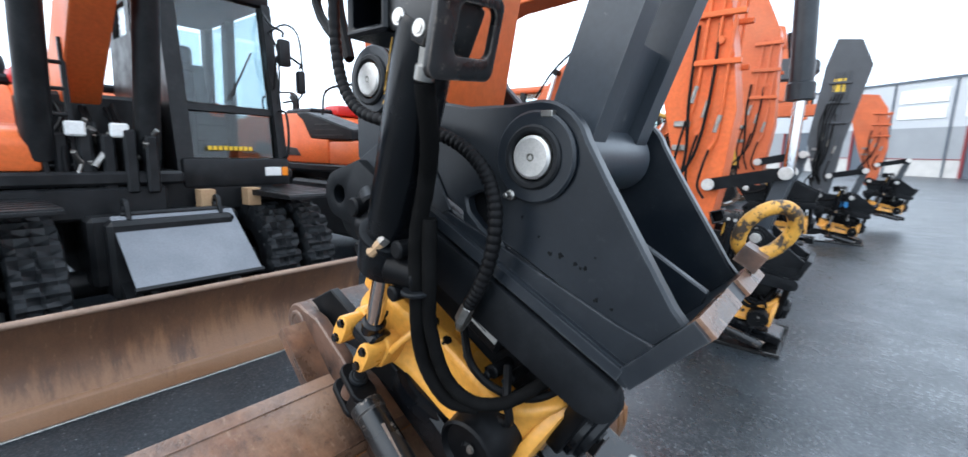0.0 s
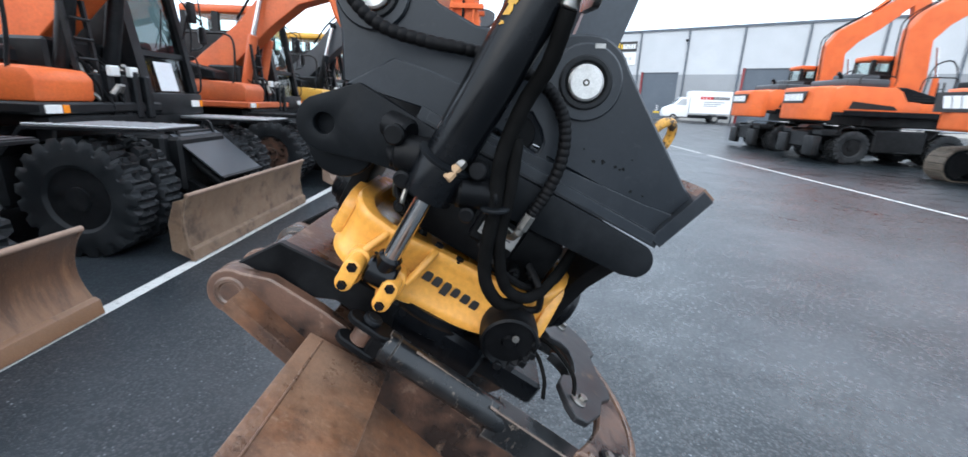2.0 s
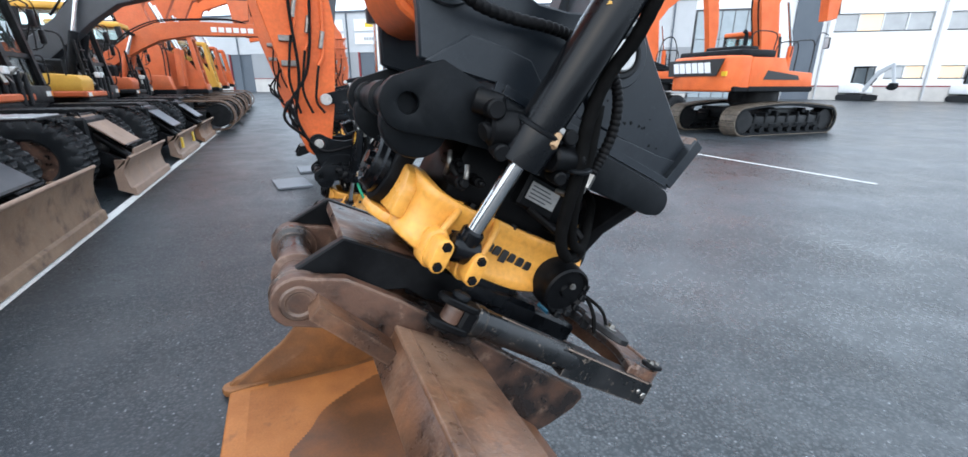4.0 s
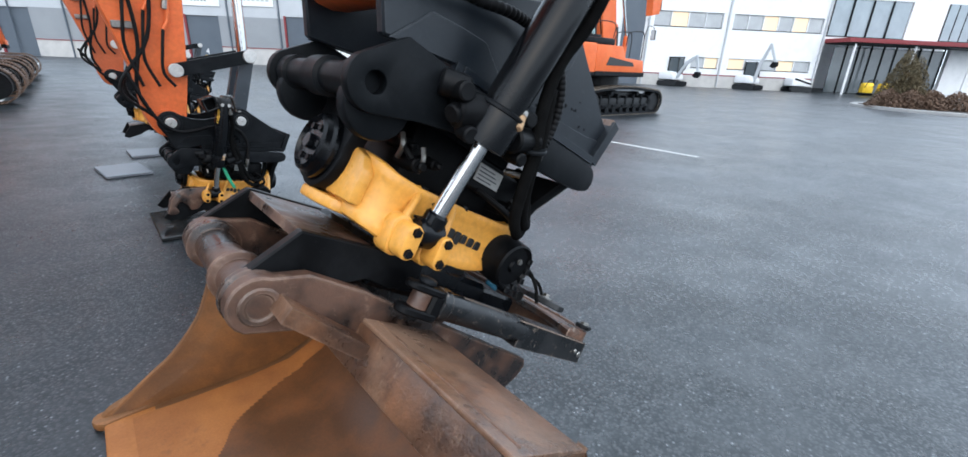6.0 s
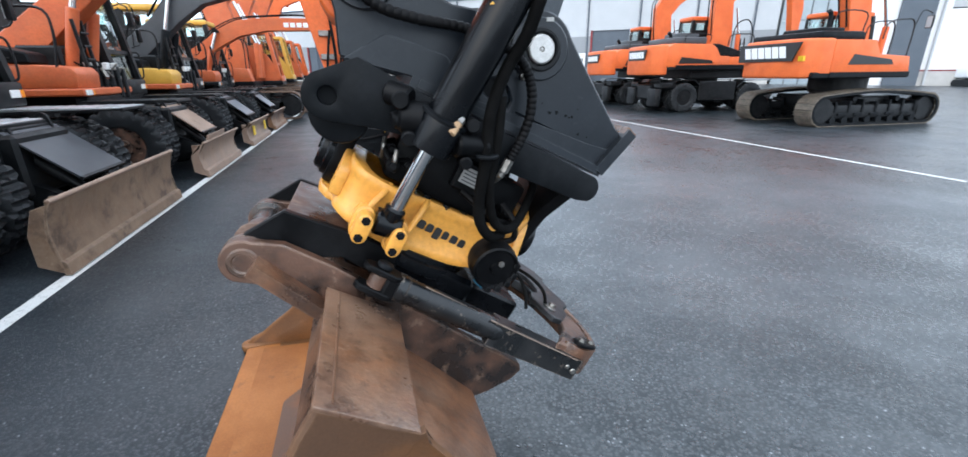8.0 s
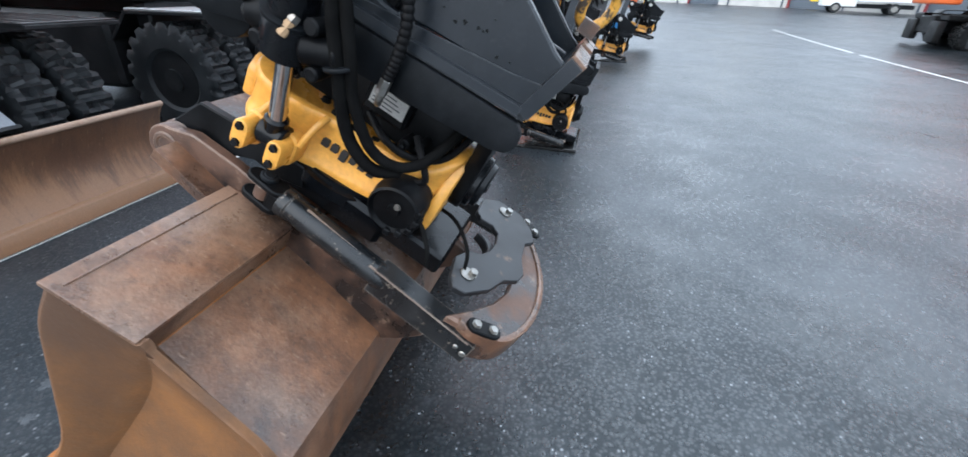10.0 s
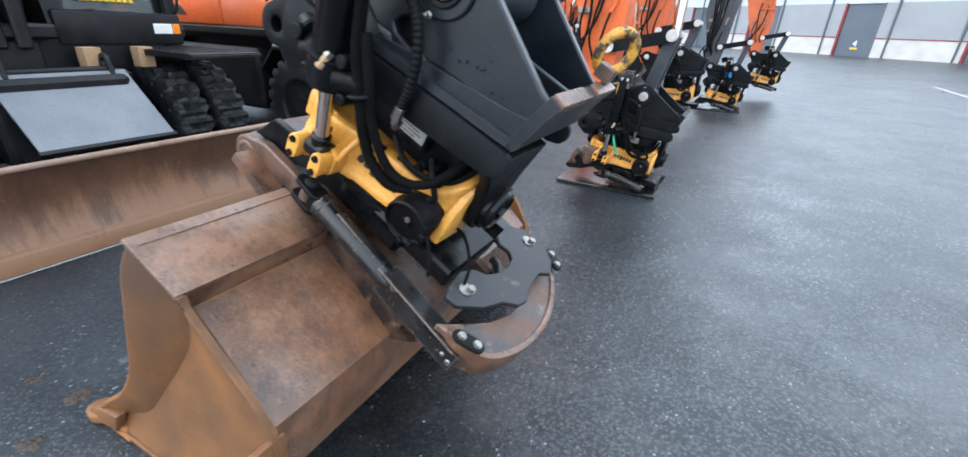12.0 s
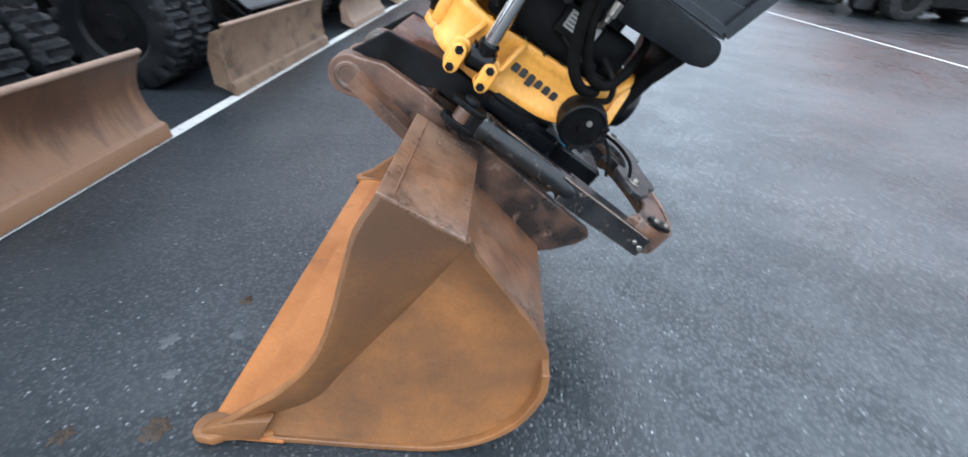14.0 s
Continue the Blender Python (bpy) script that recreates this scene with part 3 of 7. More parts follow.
def make_coupler():
    t = thing("coupler_bracket", "dark grey painted steel coupler bracket hanging on the excavator stick", "coupler bracket", (-0.5, 1.06, 1.15))
    side = [(-0.165, 1.180), (-0.078, 1.268), (-0.100, 1.294), (-0.225, 1.489), *arc(-0.358, 1.516, 0.102, 20, 95, 8), (-0.42, 1.612), (-0.52, 1.612),
            (-0.60, 1.625), (-0.68, 1.665), (-0.735, 1.715), *arc(-0.82, 1.684, 0.088, 30, 175, 9), (-0.893, 1.60), (-0.893, 1.50), (-0.72, 1.452)]
    # long gaps over the floor plate, open to the bracket's inside
    gaps = [[(x, 1.160 - 0.4912 * (x + 0.15) + up) for x, up in ((a, 0.040), (a, 0.052), ((a + b) / 2, 0.054), (b, 0.052), (b, 0.040))] for a, b in ((-0.64, -0.535), (-0.425, -0.205))]
    SLOT = [(-0.524, 1.430), (-0.494, 1.443), (-0.469, 1.447), (-0.447, 1.412), (-0.438, 1.382), (-0.451, 1.354), (-0.484, 1.374), (-0.516, 1.402)]
    for y0, y1 in ((0.838, 0.868), (1.245, 1.275)):
        p = part("side_plate", slab(side, y0, y1, b=0.005, holes=[ring_pts(-0.358, 1.516, 0.045), ring_pts(-0.82, 1.684, 0.045), SLOT, *gaps]), COUPLER, t)
        out = -1 if y0 < 1 else 1
        yf = y0 if out < 0 else y1
        dbl = [(-0.885, 1.495), (-0.775, 1.553), (-0.70, 1.53), (-0.62, 1.50), (-0.56, 1.40), (-0.60, 1.385), (-0.72, 1.45)]
        band = [(-0.66, 1.428), (-0.504, 1.372), (-0.187, 1.247), (-0.118, 1.226), (-0.150, 1.186), (-0.165, 1.184), (-0.70, 1.446)]
        part("edge_band", slab(band, yf, yf + out * 0.006, b=0.002), COUPLER, p)
        part("doubler_plate", slab(dbl, yf, yf + out * 0.007, b=0.003), COUPLER, p)
        for cx, cz, nm in ((-0.358, 1.516, 0.083), (-0.82, 1.684, 0.080)):
            part("boss", slab(ring_pts(cx, cz, nm, 32), yf, yf + out * 0.012, holes=[ring_pts(cx, cz, 0.047, 28)], b=0.004), COUPLER, p)
            part("collar", slab(ring_pts(cx, cz, 0.058, 28), yf, yf + out * 0.020, holes=[ring_pts(cx, cz, 0.043, 24)], b=0.004), BLACK, p)
        part("grease_nipple", join(rod((-0.405, yf, 1.445), (-0.405, yf + out * 0.016, 1.445), 0.010), rod((-0.405, yf, 1.445), (-0.405, yf + out * 0.03, 1.445), 0.005)), ZINC, p)
        part("rating_plate", box((-0.345, min(yf, yf + out * 0.014), 1.586), (-0.322, max(yf, yf + out * 0.014), 1.597), 0.001), ZINC, p)
    for cx, cz in ((-0.358, 1.516), (-0.82, 1.684)):
        bm = turned((cx, 0.816, cz), (cx, 1.30, cz), [(0, 0.004), (0.006, 0.006), (0.0, 0.0075), (0, 0.034), (0.004, 0.039), (0.48, 0.039), (0.484, 0.034)], 28)
        part("pin", bm, PINSTEEL, t, "bright steel pivot pin")
    # floor plate, its ledge and the turned-up front lip
    part("floor_plate", beam((-0.150, 1.056, 1.160), (-0.72, 1.056, 1.440), 0.47, 0.03, b=0.004), COUPLER, t)
    part("lip_plate", beam((-0.160, 1.056, 1.163), (-0.052, 1.056, 1.277), 0.485, 0.034, b=0.005), COUPLER, t)
    lip = join(beam((-0.063, 0.925, 1.264), (-0.046, 0.925, 1.282), 0.20, 0.036, b=0.004), beam((-0.063, 1.2, 1.264), (-0.046, 1.2, 1.282), 0.19, 0.036, b=0.004))
    part("worn_edge", lip, RUST, t, "lip edge worn down to bare rusty steel")
    for y in (0.83, 1.283):
        part("ledge", beam((-0.165, y, 1.170), (-0.70, y, 1.434), 0.034, 0.022, b=0.004), COUPLER, t)
    # black tube behind the slot: the bracket's inner shade put into its colour
    part("cross_tube", rod((-0.5, 0.868, 1.40), (-0.5, 1.245, 1.40), 0.045), PITCH, t)
    rib = slab([(-0.12, 1.20), (-0.095, 1.27), (-0.25, 1.36), (-0.33, 1.30)], 1.05, 1.07, b=0.003)
    part("inner_rib", rib, COUPLER, t)
    for k, (x, z, r) in enumerate(((-0.320, 1.345, 0.0055), (-0.298, 1.344, 0.0060), (-0.269, 1.334, 0.0050), (-0.258, 1.329, 0.0036), (-0.249, 1.330, 0.0042), (-0.226, 1.278, 0.0050), (-0.197, 1.269, 0.0034), (-0.383, 1.405, 0.0030), (-0.345, 1.372, 0.0030), (-0.232, 1.352, 0.0026))):
        outline = [(x + r * (0.8 + 0.35 * math.sin(2.3 * q + k)) * math.cos(q * 0.785), z + r * (0.85 + 0.3 * math.cos(1.9 * q + 2 * k)) * math.sin(q * 0.785)) for q in range(8)]
        part("paint_chip", slab(outline, 0.8365, 0.838, b=0), PITCH, t)
    return t


coupler = make_coupler()


def make_hook():
    t = thing("lifting_hook", "worn yellow forged lifting eye on the coupler's back", "lifting hook", (-0.03, 1.2, 1.30))
    m = Matrix.Translation((-0.035, 1.235, 1.375)) @ Matrix.Rotation(radians(35), 4, "Y") @ Matrix.Rotation(radians(35), 4, "Z")
    pts = [m @ Vector((0.046 * math.cos(radians(a)), 0, 0.062 * math.sin(radians(a)))) for a in range(-70, 291, 20)]
    hook = part("eye", hose(pts, 0.0150, 12, 4), HOOKPAINT, t)
    part("shank", beam((-0.065, 1.235, 1.30), (-0.045, 1.235, 1.335), 0.06, 0.05), DARKRUST, hook)
    return t


make_hook()

# ---- the tiltrotator ----


def cast_ring():
    """The rotor casting as one smooth skin: stations round the plan, each with its own foot and rim."""
    stations = [(-0.235, -0.200, -0.114, 0.052), (-0.165, -0.196, -0.122, 0.053), (-0.100, -0.176, -0.124, 0.055), (0.0, -0.168, -0.120, 0.057), (0.080, -0.170, -0.108, 0.062),
                (0.140, -0.170, -0.092, 0.066), (0.200, -0.152, -0.086, 0.082), (0.248, -0.120, -0.084, 0.128), (0.262, -0.060, -0.082, 0.148), (0.262, 0.060, -0.082, 0.148),
                (0.248, 0.130, -0.084, 0.128), (0.180, 0.190, -0.098, 0.074), (0.020, 0.226, -0.116, 0.055), (-0.150, 0.222, -0.118, 0.053), (-0.270, 0.188, -0.098, 0.062),
                (-0.336, 0.120, -0.085, 0.076), (-0.348, 0.040, -0.088, 0.082), (-0.350, -0.070, -0.088, 0.082), (-0.345, -0.148, -0.090, 0.074), (-0.305, -0.190, -0.100, 0.059)]
    loop = smooth_line([Vector((a, b, 0)) for a, b, c, d in stations] + [Vector((stations[0][0], stations[0][1], 0))], 6)[:-1]
    feet = smooth_line([Vector((c, d, 0)) for a, b, c, d in stations] + [Vector((stations[0][2], stations[0][3], 0))], 6)[:-1]
    bm = bmesh.new()
    # (inset, height over the foot as a share, metres added)
    rows = ((0.040, 0.0, 0.0), (0.012, 0.0, 0.002), (0.003, 0.0, 0.008), (0.0, 0.0, 0.020), (0.002, 0.0, 0.034), (0.0075, 0.0, 0.044), (0.0085, 0.5, 0.0), (0.0075, 1.0, -0.040), (0.003, 1.0, -0.030),
            (0.0, 1.0, -0.018), (0.001, 1.0, -0.007), (0.005, 1.0, -0.002), (0.012, 1.0, 0.0), (0.040, 1.0, -0.001), (0.046, 1.0, -0.008), (0.048, 1.0, -0.060), (0.09, 1.0, -0.062))
    rings = []
    for inset, share, more in rows:
        ring = []
        for p, f in zip(loop, feet):
            c = f.x + (f.y - f.x) * share + more
            q = Vector((p.x + 0.04, p.y - 0.01, 0))
            q = q * (1 - inset / q.length)
            ring.append(bm.verts.new(tr(q.x - 0.04, q.y + 0.01, c)))
        rings.append(ring)
    for a, b in zip(rings, rings[1:]):
        for i in range(len(a)):
            bm.faces.new((a[i], a[(i + 1) % len(a)], b[(i + 1) % len(a)], b[i]))
    bm.faces.new(rings[0][::-1])
    bm.faces.new(rings[-1])
    return bm


def make_tiltrotator():
    t = thing("tiltrotator", "yellow cast and black tiltrotator with hydraulic hoses, under the coupler", "tiltrotator", (-0.62, 1.05, 0.95))
    # black top frame: a lug plate and bar on each side
    lug = [(-0.848, 1.497), *arc(-0.930, 1.408, 0.062, 118, 262, 10), (-0.885, 1.336), (-0.83, 1.325), (-0.76, 1.304), (-0.62, 1.262),
           (-0.424, 1.168), (-0.235, 1.081), *arc(-0.203, 1.117, 0.043, -80, 45, 7), (-0.295, 1.212), (-0.678, 1.400)]
    hole = [ring_pts(-0.930, 1.408, 0.024, 18)]
    for y0, y1 in ((0.806, 0.836), (1.277, 1.307)):
        part("top_frame_plate", slab(lug, y0, y1, holes=hole, b=0.006, seg=2), CHARCOAL, t)
        part("hook_cam", slab([*arc(-0.905, 1.362, 0.080, 150, 350, 12), (-0.80, 1.37), (-0.88, 1.41)], y0 + (0.035 if y0 < 1 else -0.05), y1 + (0.05 if y0 < 1 else -0.035), b=0.008, seg=2), CHARCOAL, t)
    tube = turned((-0.932, 0.84, 1.41), (-0.932, 1.28, 1.41), [(0, 0.028), (0.001, 0.045), (0.05, 0.045), (0.055, 0.037), (0.17, 0.037), (0.175, 0.047), (0.25, 0.047), (0.255, 0.037), (0.38, 0.037), (0.385, 0.045), (0.43, 0.045)], 24)
    part("cross_shaft", tube, CHARCOAL, t)
    part("top_cross_plate", beam((-0.30, 1.056, 1.165), (-0.80, 1.056, 1.40), 0.44, 0.022, b=0.003), PITCH, t)
    # valve housing between the arms
    body = join(box((-0.25, -0.095, 0.05), (0.20, 0.20, 0.22), 0.02, 2, TR), box((-0.20, -0.08, 0.20), (0.13, 0.18, 0.31), 0.012, 1, TR), box((-0.055, -0.136, 0.115), (0.075, -0.08, 0.215), 0.008, 1, TR))
    housing = part("valve_housing", body, PITCH, t)
    plate = part("data_plate", box((-0.040, -0.1395, 0.143), (0.064, -0.1355, 0.195), 0.0006, 1, TR), PLATE, housing, "small silver data plate with unreadable lines")
    for k in range(4):
        part("print_line", box((-0.034, -0.1402, 0.150 + 0.011 * k), (0.030 + 0.009 * (k * 2 % 3), -0.1394, 0.1535 + 0.011 * k), 0, 1, TR), SLATE, plate)
    for a, b, c, r in ((-0.24, -0.16, 0.10, 0.020), (-0.20, -0.17, 0.12, 0.014), (-0.26, -0.12, 0.14, 0.016), (0.10, -0.16, 0.10, 0.016), (0.14, -0.155, 0.12, 0.013), (0.17, -0.15, 0.08, 0.015)):
        part("hydraulic_port", join(rod(tr(a, b + 0.10, c), tr(a, b, c), r), rod(tr(a, b + 0.01, c), tr(a, b - 0.02, c), r * 0.6)), PITCH, t)
    for a, b, c in ((-0.27, -0.10, 0.10), (-0.23, -0.15, 0.085)):
        part("elbow_fitting", hose([tr(a, b, c), tr(a - 0.012, b - 0.02, c + 0.03), tr(a - 0.02, b - 0.01, c + 0.06)], 0.007, 8, 4), ZINC, t)
    # yellow rotor casting: a sculpted ring that rises into a horn at each end of the tilt axle
    casting = part("rotor_casting", cast_ring(), YELLOW, t, "yellow painted cast rotor housing, chipped at the edges")
    part("axle_flange", slab([(-0.150, -0.098), (-0.142, 0.0), (-0.105, 0.095), (-0.060, 0.150), (0.060, 0.150), (0.105, 0.095), (0.142, 0.0), (0.150, -0.098), (0.0, -0.105)], 0.236, 0.270, TR @ YZ, b=0.009, seg=2), YELLOW, casting)
    part("axle_flange", slab([(-0.150, -0.052), (-0.152, 0.03), (-0.128, 0.066), (-0.070, 0.082), (0.055, 0.082), (0.10, 0.066), (0.124, 0.01), (0.118, -0.052)], -0.370, -0.335, TR @ YZ, b=0.009, seg=2), YELLOW, casting)
    part("foot_flange", slab([(-0.330, -0.100), (-0.368, -0.080), (-0.392, -0.030), (-0.396, 0.050), (-0.372, 0.105), (-0.330, 0.130)], -0.088, -0.058, TR, b=0.008, seg=2), YELLOW, casting)
    # pads behind the bearing caps, and the rib that runs up from them
    for a in (-0.257, -0.157):
        part("cap_pad", slab([*arc(a, -0.098, 0.028, 180, 360, 6), *arc(a, -0.050, 0.030, 0, 180, 6)], -0.232, -0.17, TR @ XZ, b=0.010, seg=2), YELLOW, casting)
    for a, lean in ((-0.262, 0.030), (-0.128, 0.018)):
        part("rib", hose([tr(a, -0.222, -0.045), tr(a + lean * 0.4, -0.214, -0.010), tr(a + lean, -0.196, 0.030), tr(a + lean * 1.3, -0.172, 0.048)], 0.010, 10, 4), YELLOW, casting)
    part("grease_line", hose([tr(-0.232, -0.215, -0.018), tr(-0.205, -0.226, -0.008), tr(-0.190, -0.222, 0.018), tr(-0.196, -0.216, 0.030)], 0.0035, 6, 5), HOSE, casting)
    # the maker's name, as plain bars of its size and colour
    for k, (w, down, y) in enumerate(((0.023, 0, 0.1738), (0.022, 0, 0.1715), (0.022, 0.011, 0.1690), (0.020, 0, 0.1668), (0.023, 0, 0.1660), (0.022, 0, 0.1665))):
        a = -0.099 + 0.0292 * k
        c = -0.034 - 0.0015 * k
        ink = slab([(a - 0.001, c - down), (a + w - 0.003, c - down), (a + w, c + 0.006), (a + w, c + 0.022), (a + w - 0.004, c + 0.026), (a + 0.005, c + 0.026), (a + 0.001, c + 0.021)], -y, -0.158, TR @ XZ, b=0.0008)
        part("name_bar", ink, SIGNBLACK, casting)
    part("turntable_ring", turned(tr(-0.04, 0.01, -0.175), tr(-0.04, 0.01, -0.11), [(0, 0.19), (0.01, 0.205), (0.045, 0.205), (0.05, 0.19), (0.066, 0.19)], 40), GLOSSBLACK, t)
    for k in range(16):
        an = 2 * math.pi * k / 16
        p = tr(-0.04 + 0.165 * math.cos(an), 0.01 + 0.165 * math.sin(an), 0.050)
        part("screw", bolt(p, TR.to_3x3() @ Vector((0, 0, 1)), 0.012, 0.012), PITCH, casting)
    # tilt axle hubs and the black arms that carry them
    for a0, a1, s in ((-0.352, -0.425, -1), (0.262, 0.33, 1)):
        arm = [*arc(0.03, 0.045, 0.105, 170, 370, 14), (0.14, 0.16), (0.20, 0.27), (-0.20, 0.27), (-0.11, 0.16)]
        part("axle_arm", slab(arm, min(a0, a0 + s * 0.045), max(a0, a0 + s * 0.045), TR @ YZ, b=0.008, seg=2), PITCH, t)
        p, q = tr(a0 + s * 0.04, 0.03, 0.045), tr(a1 + s * 0.02, 0.03, 0.045)
        hub = part("axle_hub", turned(p, q, [(0, 0.088), (0.02, 0.088), (0.026, 0.078), (0.040, 0.075), (0.046, 0.066), (0.036, 0.060), (0.036, 0.02), (0.052, 0.018), (0.052, 0.004)], 32), GLOSSBLACK, t)
        for k in range(6):
            an = k * math.pi / 3
            part("screw", bolt(tr(a0 + s * 0.075, 0.03 + 0.045 * math.cos(an), 0.045 + 0.045 * math.sin(an)), TR.to_3x3() @ Vector((s, 0, 0)), 0.009, 0.008), PITCH, hub)
    # drive motor with its toothed cap
    p, q = tr(0.165, -0.10, -0.026), tr(0.175, -0.245, -0.043)
    motor = part("drive_motor", turned(p, q, [(0, 0.072), (0.10, 0.078), (0.104, 0.076), (0.135, 0.075), (0.14, 0.069), (0.128, 0.062), (0.128, 0.02), (0.136, 0.016), (0.136, 0.004)], 32), PITCH, t)
    for k in (0, 1, 11, 12, 13):
        an = 2 * math.pi * k / 14
        part("tooth", box((0.168 + 0.075 * math.cos(an) - 0.010, -0.236, -0.041 + 0.075 * math.sin(an) - 0.010), (0.168 + 0.075 * math.cos(an) + 0.010, -0.195, -0.041 + 0.075 * math.sin(an) + 0.010), 0.003, 1, TR), PITCH, motor)
    part("screw", bolt(tr(0.18, -0.238, -0.02), TR.to_3x3() @ Vector((0, -1, 0)), 0.008, 0.006), ZINC, motor)
    # tilt cylinder
    foot, top = Vector((-0.810, 0.812, 1.057)), Vector((-0.458, 0.658, 1.691))
    near = Vector((0.016, 0.024, 0.0))
    d = (top - foot).normalized()
    at = lambda s: foot + d * s
    cyl = part("tilt_cylinder", turned(at(0.25), at(0.78), [(0, 0.040), (0.004, 0.060), (0.085, 0.062), (0.09, 0.060), (0.094, 0.051), (0.52, 0.051), (0.53, 0.046)], 32), GLOSSBLACK, t, "black painted tilt cylinder barrel")
    part("rod", rod(at(0.04), at(0.26), 0.0215, 0.001, 28), CHROME, cyl, "polished chrome piston rod")
    part("weld_ring", turned(at(0.335), at(0.35), [(0, 0.058), (0.004, 0.0645), (0.011, 0.0645), (0.015, 0.055)], 32), CHARCOAL, cyl)
    x1 = Vector((-0.68, -0.70, 0.21))
    x1 = (x1 - d * x1.dot(d)).normalized()
    mm = Matrix((d.cross(x1), d, x1)).transposed().to_4x4()
    for k, (s0, s1, w) in enumerate(((0.635, 0.66, 0.008), (0.655, 0.70, 0.012), (0.69, 0.735, 0.009), (0.618, 0.628, 0.005))):
        mm.translation = at(s0) + x1 * 0.0505
        part("paint_mark", slab([(-w, 0.0), (w * 0.7, 0.006), (w, (s1 - s0) * 0.6), (w * 0.3, s1 - s0), (-w * 0.8, (s1 - s0) * 0.9)], 0.0, 0.0016, mm, b=0), MYELLOW, cyl, "scuffed yellow paint mark")
    e1, e2 = foot + Vector((-0.034, 0, 0.016)), foot + Vector((0.034, 0, -0.016))
    part("rod_eye", join(rod(e1, e2, 0.037, 0.006, 24), rod(at(0.0), at(0.06), 0.03, 0.006, 20)), GLOSSBLACK, cyl)
    lump = join(rod((-0.80, 0.77, 1.415), (-0.745, 0.735, 1.395), 0.030, 0.006), rod((-0.775, 0.75, 1.355), (-0.70, 0.735, 1.345), 0.043, 0.008), rod((-0.76, 0.705, 1.30), (-0.755, 0.75, 1.31), 0.02, 0.004),
                rod((-0.795, 0.735, 1.345), (-0.77, 0.74, 1.35), 0.022, 0.004), rod((-0.775, 0.70, 1.395), (-0.77, 0.75, 1.395), 0.022, 0.004))
    bmesh.ops.translate(lump, verts=lump.verts, vec=near)
    part("port_block", lump, PITCH, cyl)
    lump2 = join(rod((-0.645, 0.70, 1.285), (-0.575, 0.72, 1.275), 0.034, 0.006), rod((-0.60, 0.675, 1.33), (-0.595, 0.73, 1.33), 0.019, 0.004), rod((-0.62, 0.68, 1.235), (-0.615, 0.74, 1.24), 0.017, 0.004), rod((-0.565, 0.70, 1.275), (-0.555, 0.70, 1.275), 0.024, 0.004))
    bmesh.ops.translate(lump2, verts=lump2.verts, vec=near)
    part("port_block", lump2, PITCH, cyl)
    part("hose_fitting", rod((-0.645, 0.685, 1.315), (-0.622, 0.698, 1.340), 0.011, 0.002, 8), WOODBLOCK, cyl, "pale brown plastic plug")
    part("fitting_cap", rod((-0.623, 0.697, 1.339), (-0.612, 0.703, 1.351), 0.0125, 0.002, 6), ZINC, cyl)
    # yellow bearing caps either side of the rod eye
    for a in (-0.257, -0.157):
        cap = part("bearing_cap", slab([*arc(a, -0.096, 0.022, 180, 360, 6), *arc(a, -0.052, 0.022, 0, 180, 6)], -0.288, -0.205, TR @ XZ, b=0.008, seg=2), YELLOW, t)
        for c in (-0.100, -0.048):
            part("screw", bolt(tr(a, -0.287, c), TR.to_3x3() @ Vector((0, -1, 0)), 0.0105, 0.009), GLOSSBLACK, cap)
    # top anchor of the cylinder
    m = Matrix.Translation((-0.455, 0.66, 1.725)) @ Matrix.Rotation(radians(26), 4, "Y")
    anchor = part("cylinder_anchor", join(box((-0.045, -0.052, -0.034), (0.062, 0.055, 0.045), 0.008, 2, m), box((0.0, -0.045, 0.04), (0.06, 0.05, 0.062), 0.006, 1, m)), SCUFFED, t, "scuffed black anchor block")
    for p in ((-0.462, 0.606, 1.716), (-0.420, 0.608, 1.695)):
        part("screw", join(bolt(p, (0, -1, 0), 0.0085, 0.004), rod(Vector(p) + Vector((0, 0.004, 0)), Vector(p) - Vector((0, 0.002, 0)), 0.013, 0.001, 16)), PINSTEEL, anchor)
    # hollow square tube that carries the anchor
    tube = [(-0.585, 1.70), (-0.485, 1.70), (-0.485, 1.80), (-0.585, 1.80)]
    bore = [(-0.572, 1.713), (-0.498, 1.713), (-0.498, 1.787), (-0.572, 1.787)]
    part("mount_tube", slab(tube, 0.60, 0.74, holes=[bore], b=0.005), GLOSSBLACK, anchor)
    part("tube_end", box((-0.572, 0.70, 1.713), (-0.498, 0.735, 1.787), 0), PITCH, anchor)
    gm = Matrix(((0.0, 0.22, 1.0, -0.397), (1.0, 0.0, 0.0, 0.595), (0.10, 0.975, -0.22, 1.622), (0, 0, 0, 1)))
    rr = lambda u0, v0, u1, v1, q: [*arc(u1 - q, v1 - q, q, 0, 90, 4), *arc(u0 + q, v1 - q, q, 90, 180, 4), *arc(u0 + q, v0 + q, q, 180, 270, 4), *arc(u1 - q, v0 + q, q, 270, 360, 4)]
    part("guard_plate", slab(rr(0, 0, 0.145, 0.125, 0.018), -0.006, 0.006, gm, holes=[rr(0.045, 0.034, 0.128, 0.108, 0.014)], b=0.003, seg=2), SCUFFED, anchor, "bent steel guard plate with an open window")
